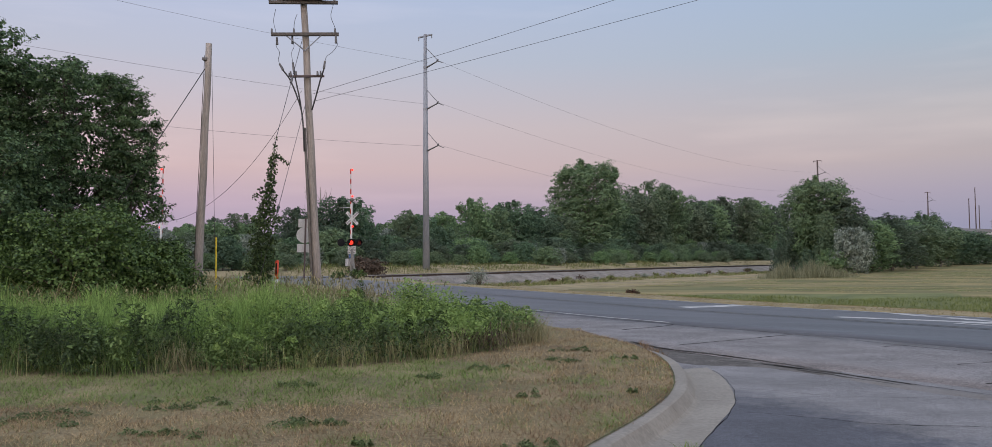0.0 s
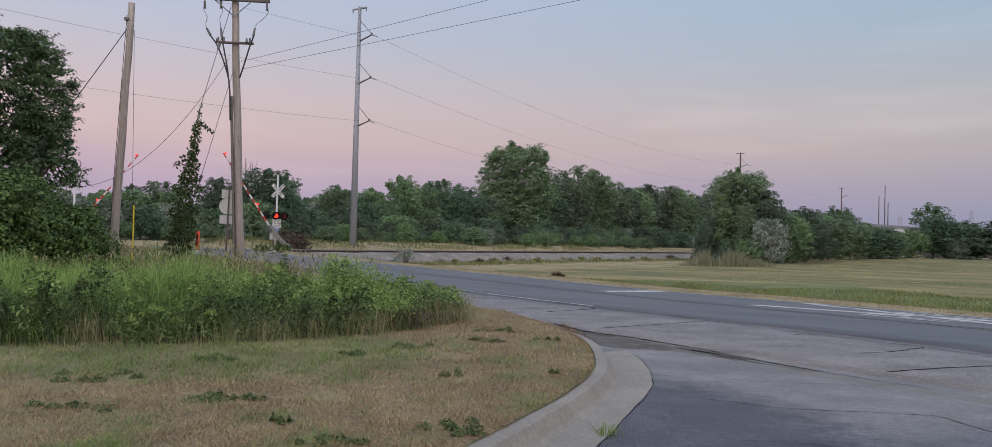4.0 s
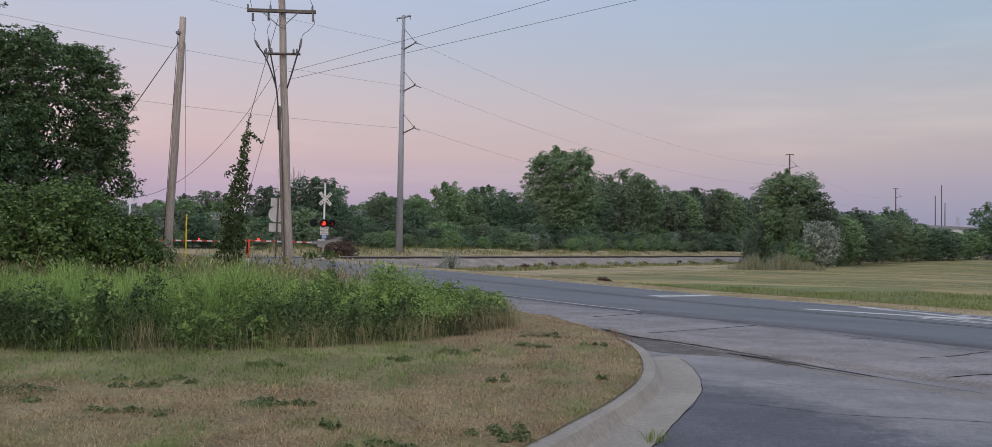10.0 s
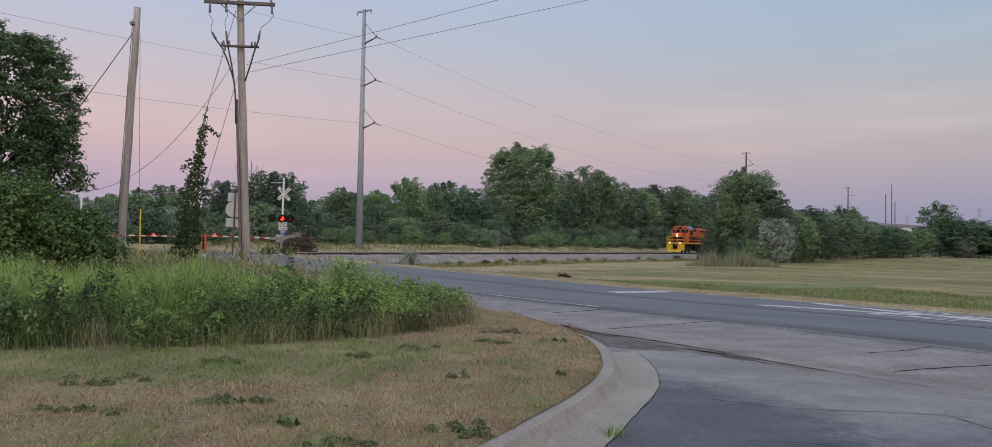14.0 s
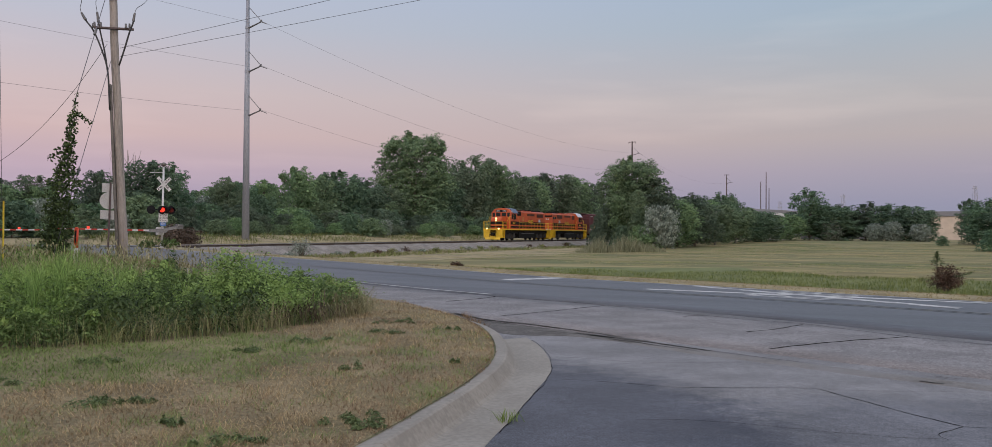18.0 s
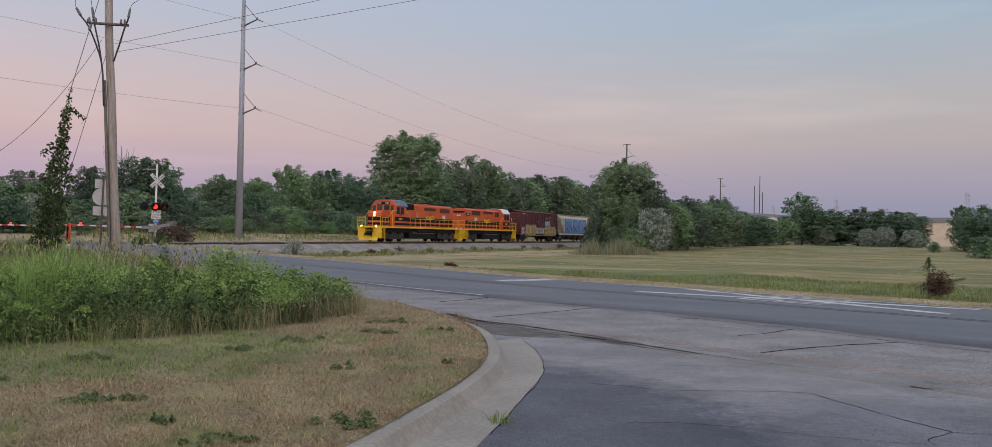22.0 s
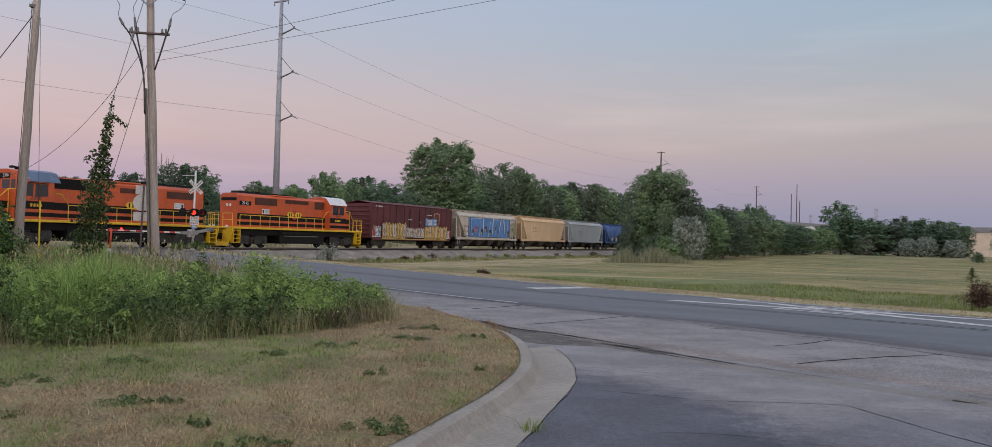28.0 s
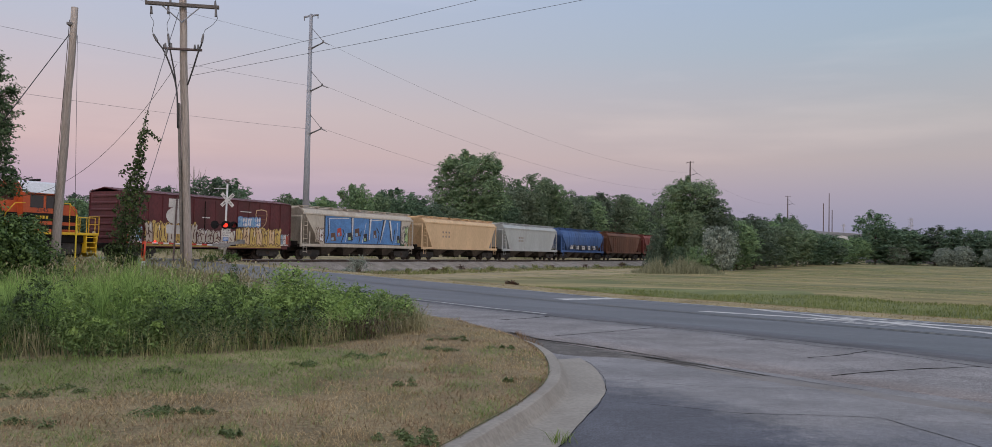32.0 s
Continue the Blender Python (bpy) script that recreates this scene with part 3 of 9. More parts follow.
def driveway():
    vs, fs = [], []
    rows = [(-14.0, 3.2), (-8.0, 2.4), (-3, 1.4), (0, 0.9), (3, 0.5), (5, 0.25), (6.8, 0.12), (8.4, 0.1), (10.0, 0.08), (11.6, 0.05), (13.2, 0.05), (15, 0.02), (17, 0)]
    left = [(-10.0, -14.0), (-6.5, -8.0), (-3.2, -3.0), (-1.6, 0.0), (-0.15, 3.2), (0.7, 5.0), (1.4, 6.7), (2.1, 8.4), (2.62, 9.8), (2.75, 11.0), (2.6, 12.2), (2.35, 13.2), (2.15, 15.0)]
    for x, y in left:
        for j in range(13):
            # to the edge of the apron
            t = j / 12
            n_end = 10.3
            a = RD.x * x + RD.y * y
            p = Vector((x, y)).lerp(rd(a - 2.5 - 0.25 * max(0.0, 12 - y), n_end), t)
            vs.append((p.x, p.y, -0.002 + 0.003 * t))
    for i in range(len(left) - 1):
        for j in range(12):
            o = i * 13 + j
            fs.append((o, o + 1, o + 14, o + 13))
    tagged(new("driveway", np_mesh("driveway", vs, fs, M["drive"], True)), "patched dark asphalt driveway with cracks", "driveway", kind="structure")


driveway()


def poly_smooth(pts, per=8):
    """Catmull-Rom through points."""
    P = [Vector(p) for p in pts]
    P = [P[0] * 2 - P[1]] + P + [P[-1] * 2 - P[-2]]
    out = []
    for i in range(1, len(P) - 2):
        for k in range(per):
            t = k / per
            a, b, c, d = P[i - 1:i + 3]
            out.append(0.5 * ((2 * b) + (c - a) * t + (2 * a - 5 * b + 4 * c - d) * t * t + (3 * b - a - 3 * c + d) * t ** 3))
    return out + [P[-2]]


CURB_BACK = poly_smooth([(-9.2, -11.5), (-5.6, -4.6), (-2.6, 0.6), (0.20, 5.58), (0.76, 6.62), (1.38, 7.85), (1.92, 9.3), (2.25, 11.1), (2.33, 12.9), (2.13, 14.5), (1.64, 16.6)])
GUTTER_EDGE = poly_smooth([(-8.1, -12.1), (-4.6, -5.4), (-1.6, -0.05), (1.06, 5.75), (1.53, 6.75), (2.04, 7.9), (2.6, 9.25), (2.93, 10.9), (3.0, 12.1)])


def curb():
    body = empty("curb", Matrix(), "pale concrete curb and gutter, chipped and stained", "curb", kind="structure")
    prof = [(0.0, -0.1), (0.0, 0.15), (0.18, 0.154), (0.215, 0.145), (0.34, 0.03), (0.385, 0.01), (0.43, 0.003), (1.0, 0.0), (1.0, -0.12)]
    n_g = len(GUTTER_EDGE)
    joint = [0, 8, 16, 24, 30, 36, 42, 48, 56, n_g - 1]
    for s, (i0, i1) in enumerate(zip(joint, joint[1:])):
        bm = bmesh.new()
        rows = []
        for i in range(i0, i1 + 1):
            b, e = CURB_BACK[i], GUTTER_EDGE[i]
            if i > 56:
                # the gutter is cut off aslant at its end
                u = 56 + (i - 56) * 0.375
                b = CURB_BACK[int(u)].lerp(CURB_BACK[int(u) + 1], u % 1)
            if i == i0 and s:
                b, e = b.lerp(CURB_BACK[i + 1], 0.02), e.lerp(GUTTER_EDGE[i + 1], 0.02)
            rows.append([bm.verts.new((*b.lerp(e, u), z)) for u, z in prof])
        for r, q in zip(rows, rows[1:]):
            for j in range(len(prof) - 1):
                bm.faces.new((r[j], q[j], q[j + 1], r[j + 1]))
        bm.faces.new(rows[0])
        bm.faces.new(rows[-1][::-1])
        part("curb_section", fix(bm), M["concrete"], body)
    # the curb alone, past the end of the gutter, sinking into the dirt
    bm = bmesh.new()
    rows = []
    for i in range(59, len(CURB_BACK)):
        b = CURB_BACK[i]
        d = (CURB_BACK[min(i + 1, len(CURB_BACK) - 1)] - CURB_BACK[i - 1]).normalized()
        o = Vector((d.y, -d.x))
        k = 1 - (i - 59) / (len(CURB_BACK) - 59)
        rows.append([bm.verts.new((*(b + o * u), z)) for u, z in ((0, -0.1), (0, 0.02 + 0.13 * k), (0.13, 0.02 + 0.13 * k), (0.2, 0.02 + 0.08 * k), (0.26, -0.02), (0.26, -0.1))])
    for r, q in zip(rows, rows[1:]):
        for j in range(5):
            bm.faces.new((r[j], q[j], q[j + 1], r[j + 1]))
    bm.faces.new(rows[0])
    bm.faces.new(rows[-1][::-1])
    part("curb_section", fix(bm), M["concrete"], body)


curb()


# lawn from the curb to the left, under the weeds
def lawn_z(x, y):
    return 0.15 + 0.03 * noise.noise((x * 0.5, y * 0.5, 7)) + max(0.0, zroad(x, y) - 0.05) * 0.6 - 0.12 * step(10.5, 13.5, RN.x * x + RN.y * y)


def lawn():
    edge = [p for p in CURB_BACK] + [Vector(p) for p in ((1.0, 18.3), (0.2, 20.6), (-1.6, 24.0), (-4.6, 28.9), (-8.0, 34.0), (-12.5, 41.0), (-16.0, 46.5))]
    vs, fs, w = [], [], 44
    for i, e in enumerate(edge):
        for j in range(w + 1):
            t = (j / w) ** 1.8
            far = Vector((-75.0, e.y * 1.35 - 8))
            p = e.lerp(far, t)
            # keep the rim level with the top of the curb
            z = lawn_z(p.x, p.y) if j else (0.145 if e.y < 14 else 0.04)
            vs.append((p.x, p.y, z))
    for i in range(len(edge) - 1):
        for j in range(w):
            o = i * (w + 1) + j
            fs.append((o, o + w + 1, o + w + 2, o + 1))
    tagged(new("lawn", np_mesh("lawn", vs, fs, M["lawn"], True)), "dry straw-coloured lawn with green patches", "lawn", kind="structure")


lawn()


strip("verge_slope", -130, 60, 24.6, 29.0, M["verge"], z=zg, nn=4, lift=0.025, label="straw-coloured mown grass slope", cat="verge")
strip("ditch_floor", -34, 33, lambda a: 28.3 + 0.5 * math.sin(a * 0.5), lambda a: (41.5 + 2.5 * math.sin(a * 0.3) + 1.2 * math.sin(a * 1.1)) * min(1.0, 1.08 - 0.3 * max(0.0, (a - 20) / 13)) + 1.5, M["ditch"], z=zg, nn=6, da=1.0, lift=0.03, label="strip of unmown olive grass along the field", cat="grass")


def ribbon(name, pts, width, material, rng, lift=0.008, per=10, z=None, wob=0.03):
    """A crack or smear that follows points on the pavement."""
    P = poly_smooth(pts, per)
    vs, fs = [], []
    for i, p in enumerate(P):
        d = (P[min(i + 1, len(P) - 1)] - P[max(i - 1, 0)]).normalized()
        o = Vector((-d.y, d.x))
        soft = width > 0.2
        k = noise.noise((p.x * 1.3, p.y * 1.3, width * 40)) + 0.5 * noise.noise((p.x * 5, p.y * 5, width * 90))
        w = width * (1 + 0.7 * k if soft else max(0.25, 1 + 0.9 * noise.noise((p.x * 4.5, p.y * 4.5, 31)) + 0.5 * noise.noise((p.x * 13, p.y * 13, 17)))) * (0.25 if i in (0, len(P) - 1) else 1)
        if "dirt" in name and not soft:
            w *= 1.1 - 0.95 * i / len(P)
        if soft:
            w *= 1.1 - 0.75 * i / len(P)
        p = p + o * (0.12 * k if soft else wob * (2.2 * noise.noise((p.x * 2.2, p.y * 2.2, width * 50)) + 1.2 * noise.noise((p.x * 7, p.y * 7, width * 80))))
        for s in (-0.5, 0.5):
            c = p + o * s * w
            vs.append((c.x, c.y, (zroad(c.x, c.y) if z is None else z) + lift))
    for i in range(len(P) - 1):
        fs.append((2 * i, 2 * i + 1, 2 * i + 3, 2 * i + 2))
    return tagged(new(name, np_mesh(name, vs, fs, material)), "dark irregular crack in the asphalt" if "crack" in name else "dirt washed over the asphalt", "crack" if "crack" in name else "dirt", kind="structure")


rng = np.random.default_rng(5)
APRON_Z = 0.006
for pts, w in (
        ([(4.07, 20.41), (4.19, 19.82), (6.07, 17.21), (7.71, 13.96), (8.36, 13.13), (8.99, 11.19), (9.58, 10.11), (10.6, 8.6)], 0.022),
        ([(3.26, 15.26), (4.58, 16.09), (6.07, 17.21)], 0.045), ([(6.72, 12.16), (7.5, 12.5), (8.29, 13.03)], 0.034),
        ([(6.04, 10.32), (7.48, 10.86), (8.99, 11.19)], 0.038), ([(6.74, 14.63), (7.0, 14.75), (7.27, 14.79)], 0.035),
        ([(2.7, 18.64), (3.8, 19.51), (4.19, 20.05)], 0.06), ([(0.6, 23.0), (1.6, 23.6), (2.3, 24.6)], 0.06)):
    ribbon("apron_crack", pts, w * 1.1, M["crack"], rng, z=APRON_Z, lift=0.002, per=22, wob=0.012)
for pts, w in (
        ([(2.9, 10.12), (3.16, 10.02), (3.82, 9.54), (4.89, 9.31), (5.41, 9.19)], 0.012), ([(2.5, 8.54), (2.68, 8.49), (3.16, 8.2), (3.59, 7.92), (4.56, 7.72), (5.01, 7.59)], 0.017),
        ([(5.01, 7.58), (5.54, 7.36), (6.29, 7.19), (6.6, 7.12)], 0.009), ([(5.01, 7.58), (5.1, 6.59), (5.16, 6.2), (5.23, 5.86)], 0.018), ([(5.24, 5.86), (5.51, 5.75), (6.3, 5.4)], 0.016),
        ([(5.23, 5.87), (5.01, 5.79), (4.81, 5.66), (4.77, 5.5)], 0.012), ([(2.6, 6.6), (3.14, 6.47), (3.98, 5.93), (4.39, 5.67), (4.72, 5.55)], 0.01)):
    ribbon("driveway_crack", pts, w * 0.55, M["crack"], rng, z=0.0, lift=0.0028, per=26, wob=0.012)


def washed(upper, lower, material, lift, ragged, seed, n=64, across=8):
    """Dirt washed over the pavement between two edges, both ragged, thinning out at them."""
    U, L = poly_smooth(upper, 20), poly_smooth(lower, 20)
    vs = []
    for i in range(n + 1):
        u, l = U[round(i * (len(U) - 1) / n)], L[round(i * (len(L) - 1) / n)]
        ku, kl = (ragged * (noise.noise((i * 0.35, seed, q)) + 0.6 * noise.noise((i * 1.7, seed, q + 3))) for q in (0.0, 7.0))
        d = (u - l).normalized()
        u, l = u + d * ku, l + d * kl
        for j in range(across + 1):
            p = u.lerp(l, j / across)
            vs.append((p.x, p.y, lift * (1 - 2.0 * (2.0 * j / across - 1) ** 4)))
    w = across + 1
    fs = [(i * w + j, i * w + j + 1, (i + 1) * w + j + 1, (i + 1) * w + j) for i in range(n) for j in range(across)]
    tagged(new("washed_dirt", np_mesh("washed_dirt", vs, fs, material, True)), "brown dirt washed along the seam of the pavement", "dirt", kind="structure")


# the dirt-filled seam between driveway and apron: wide at the end of the gutter, a narrow band further on
washed([(2.42, 16.2), (2.55, 15.8), (2.78, 14.69), (3.32, 14.07), (3.86, 13.14), (4.15, 12.47), (4.78, 11.44)], [(2.2, 15.6), (2.3, 14.4), (2.55, 13.2), (2.75, 12.4), (3.16, 12.2), (3.81, 11.95), (4.34, 11.08)], M["dirt"], 0.012, 0.05, 1.0)
washed([(4.7, 11.6), (5.23, 10.24), (6.08, 8.82), (6.7, 7.89), (7.4, 6.9), (8.6, 5.2)], [(4.3, 11.1), (4.8, 10.0), (5.33, 9.19), (5.78, 8.38), (6.39, 7.52), (8.0, 5.0)], M["dirt_pale"], 0.011, 0.05, 2.0)
# dark trails of silt within it
for pts, w in (
        ([(2.5, 15.7), (2.8, 14.6), (3.35, 13.95), (3.9, 13.0), (4.3, 12.2)], 0.09), ([(2.65, 14.6), (3.1, 13.9), (3.6, 13.1)], 0.06), ([(3.9, 12.4), (4.4, 11.6), (4.9, 10.7), (5.1, 10.25)], 0.1),
        ([(4.2, 11.7), (4.6, 10.9), (4.95, 10.2)], 0.07), ([(3.3, 12.9), (3.9, 12.3), (4.3, 11.5)], 0.05),
        ([(2.45, 15.9), (2.9, 14.5), (3.6, 13.5), (4.2, 12.35), (4.75, 11.4)], 0.085), ([(4.0, 12.2), (4.6, 11.3), (5.15, 10.2), (5.9, 8.95)], 0.06), ([(5.0, 10.5), (5.5, 9.6), (6.1, 8.75)], 0.024), ([(6.35, 7.75), (6.5, 7.55)], 0.05), ([(6.75, 8.0), (6.9, 7.75)], 0.03)):
    ribbon("dirt_streak", pts, w, M["silt"], rng, z=0.010, lift=0.004, per=18, wob=0.014)

# crumbled joint along the gutter
ribbon("driveway_crack", [(p.x + 0.01, p.y) for p in GUTTER_EDGE[26:74:3]], 0.006, M["crack"], rng, z=0.0, lift=0.0025, per=5, wob=0.012)

# bare soil between the curb and the turf
soil_v, soil_f = [], []
for i, p in enumerate(CURB_BACK[:-6]):
    d = (CURB_BACK[i + 1] - CURB_BACK[max(0, i - 1)]).normalized()
    o = Vector((-d.y, d.x))
    for u in (-0.004, 0.014 + 0.02 * noise.noise((p.x * 3, p.y * 3, 2))):
        soil_v.append((p.x + o.x * u, p.y + o.y * u, 0.157 - 0.1 * max(0.0, (p.y - 12.5) / 3)))
soil_f = [(2 * i, 2 * i + 1, 2 * i + 3, 2 * i + 2) for i in range(len(soil_v) // 2 - 1)]
tagged(new("soil_gap", np_mesh("soil_gap", soil_v, soil_f, M["soil"])), "narrow dark gap of bare soil behind the curb", "soil", kind="structure")

# road paint
strip("edge_line", 14.8, 60, lambda a: road_rim(a) + 0.25, lambda a: road_rim(a) + 0.36, M["line"], nn=1, lift=0.012, label="worn white edge line", cat="road marking")
strip("edge_line", -60, 60, 22.05, 22.15, M["line"], nn=1, lift=0.012, label="worn white edge line", cat="road marking")
for n0 in (18.3, 18.55):
    strip("centre_line", -60, 60, n0, n0 + 0.1, M["yellow_line"], nn=1, lift=0.036, label="faded double yellow centre line", cat="road marking")


def paint(name, quads, label):
    vs, fs = [], []
    for q in quads:
        fs.append([len(vs) + i for i in range(4)])
        for a, n in q:
            p = rd(a, n)
            vs.append((p.x, p.y, zroad(p.x, p.y) + 0.03 * (1 - ((n - 18.35) / 4.05) ** 2) + 0.006))
    tagged(new(name, np_mesh(name, vs, fs, M["line"])), label, "road marking", kind="structure")


def stroke(a0, n0, a1, n1, w):
    return [(a0, n0 - w / 2), (a1, n1 - w / 2), (a1, n1 + w / 2), (a0, n0 + w / 2)]


paint("stop_bar", [[(18.4, 19.3), (19.0, 19.3), (19.0, 22.0), (18.4, 22.0)]], "worn white transverse bar on the road")
paint("stop_bar", [[(2.6, 19.3), (3.2, 19.3), (3.2, 22.0), (2.6, 22.0)]], "worn white transverse bar on the road")
paint("crossing_cross", [stroke(5.2, 19.5, 13.2, 21.9, 0.4), stroke(13.2, 19.3, 9.4, 20.4, 0.4), stroke(9.0, 20.7, 5.2, 21.7, 0.4)], "worn white cross painted before the railway crossing")
for n0 in (19.45, 21.25):
    paint("crossing_letter", [stroke(8.0, n0, 10.2, n0, 0.16), [(10.05, n0), (10.2, n0), (10.2, n0 + 0.5), (10.05, n0 + 0.5)], stroke(9.3, n0 + 0.5, 10.2, n0 + 0.5, 0.16),
          [(9.15, n0), (9.3, n0), (9.3, n0 + 0.5), (9.15, n0 + 0.5)], stroke(8.0, n0 + 0.55, 9.2, n0 + 0.2, 0.16)], "worn white letter R painted on the road")


# ---- the railway track ----
S0, S1 = -60, 330


def track_band(name, prof, material, label, cat, s0=S0, s1=S1, ds=4.0, rough=0.0):
    k = int((s1 - s0) / ds)
    w = len(prof)
    vs, fs = [], []
    for i in range(k + 1):
        for q, z in prof:
            p = tk(s0 + (s1 - s0) * i / k, q)
            vs.append((p.x, p.y, z + rough * noise.noise((p.x * 0.8, p.y * 0.8, q))))
    for i in range(k):
        for j in range(w - 1):
            o = i * w + j
            fs.append((o, o + 1, o + w + 1, o + w))
    return tagged(new(name, np_mesh(name, vs, fs, material, True)), label, cat, kind="structure")


track_band("track_bed", [(-7, 0.15), (-4.2, 0.2), (-2.0, 0.36), (2.0, 0.36), (2.8, 0.2), (4.3, -0.3), (5.2, -0.6)], M["ballast"], "pale crushed-stone ballast bed of the railway", "ballast", ds=1.5, rough=0.08)


def rails():
    track = empty("railway_track", Matrix(), "single railway track of rusty rails on dark wooden ties", "track", kind="structure")
    for q in (-0.75, 0.75):
        for name, half, z0, z1, m in (("rail", 0.03, 0.37, 0.51, "rail"), ("rail_head", 0.037, 0.51, RAIL_Z, "railhead"), ("rail_foot", 0.07, 0.36, 0.385, "rail")):
            bm = bmesh.new()
            box(bm, S0, S1, -half, half, z0, z1)
            ob = part(name, bm, M[m], track)
            p = tk(0, q)
            ob.matrix_basis = pose(p.x, p.y, 0, 0, 0, math.degrees(math.atan2(TD.y, TD.x)))
    bm = bmesh.new()
    box(bm, -0.12, 0.12, -1.3, 1.3, 0.2, 0.395, 0.012)
    first = part("tie", bm, M["tie"], track)
    rz = math.degrees(math.atan2(TD.y, TD.x))
    r = random.Random(3)
    for i in range(260):
        ob = first if i == 0 else new("tie", first.data)
        ob.parent = track
        p = tk(6 + i * 0.53, r.uniform(-0.05, 0.05))
        ob.matrix_basis = pose(p.x, p.y, r.uniform(-0.015, 0.01), 0, 0, rz + r.uniform(-1.5, 1.5))


rails()


def crossing():
    """Rubber and timber panels where the road meets the rails."""
    rz = math.degrees(math.atan2(TD.y, TD.x))
    c = tk(37.0, 0)
    deck = empty("crossing_deck", pose(c.x, c.y, 0, 0, 0, rz), "timber and asphalt deck of the level crossing between the rails", "crossing", kind="structure")
    for q0, q1 in ((-1.75, -0.83), (-0.66, 0.66), (0.83, 1.75)):
        for i in range(5):
            bm = bmesh.new()
            box(bm, -5.6 + i * 2.25, -5.6 + i * 2.25 + 2.23, q0, q1, 0.3, 0.548, 0.01)
            part("panel", bm, M["road"], deck)


crossing()

# ---- poles, wires, signals ----
def leaning(x, y, z, top, lean_x, lean_y):
    """Pose of a pole whose top is off its foot by lean_x, lean_y metres."""
    d = Vector((lean_x, lean_y, top))
    return Matrix.Translation((x, y, z)) @ d.to_track_quat("Z", "Y").to_matrix().to_4x4() @ pose(0, 0, 0, 0, 0, 0)


def wood_pole(bm, h, r0, r1, seg=14):
    rings = 10
    pts = [(0.012 * math.sin(i * 1.7), 0.012 * math.cos(i * 2.3), h * i / rings) for i in range(rings + 1)]
    tube(bm, pts, r0, seg, r1)


# pole with two crossarms and cable risers
RISER = Vector((-6.82, 29.75, 0.2))
RISER_TOP = Vector((-7.39, 29.66, 11.6))


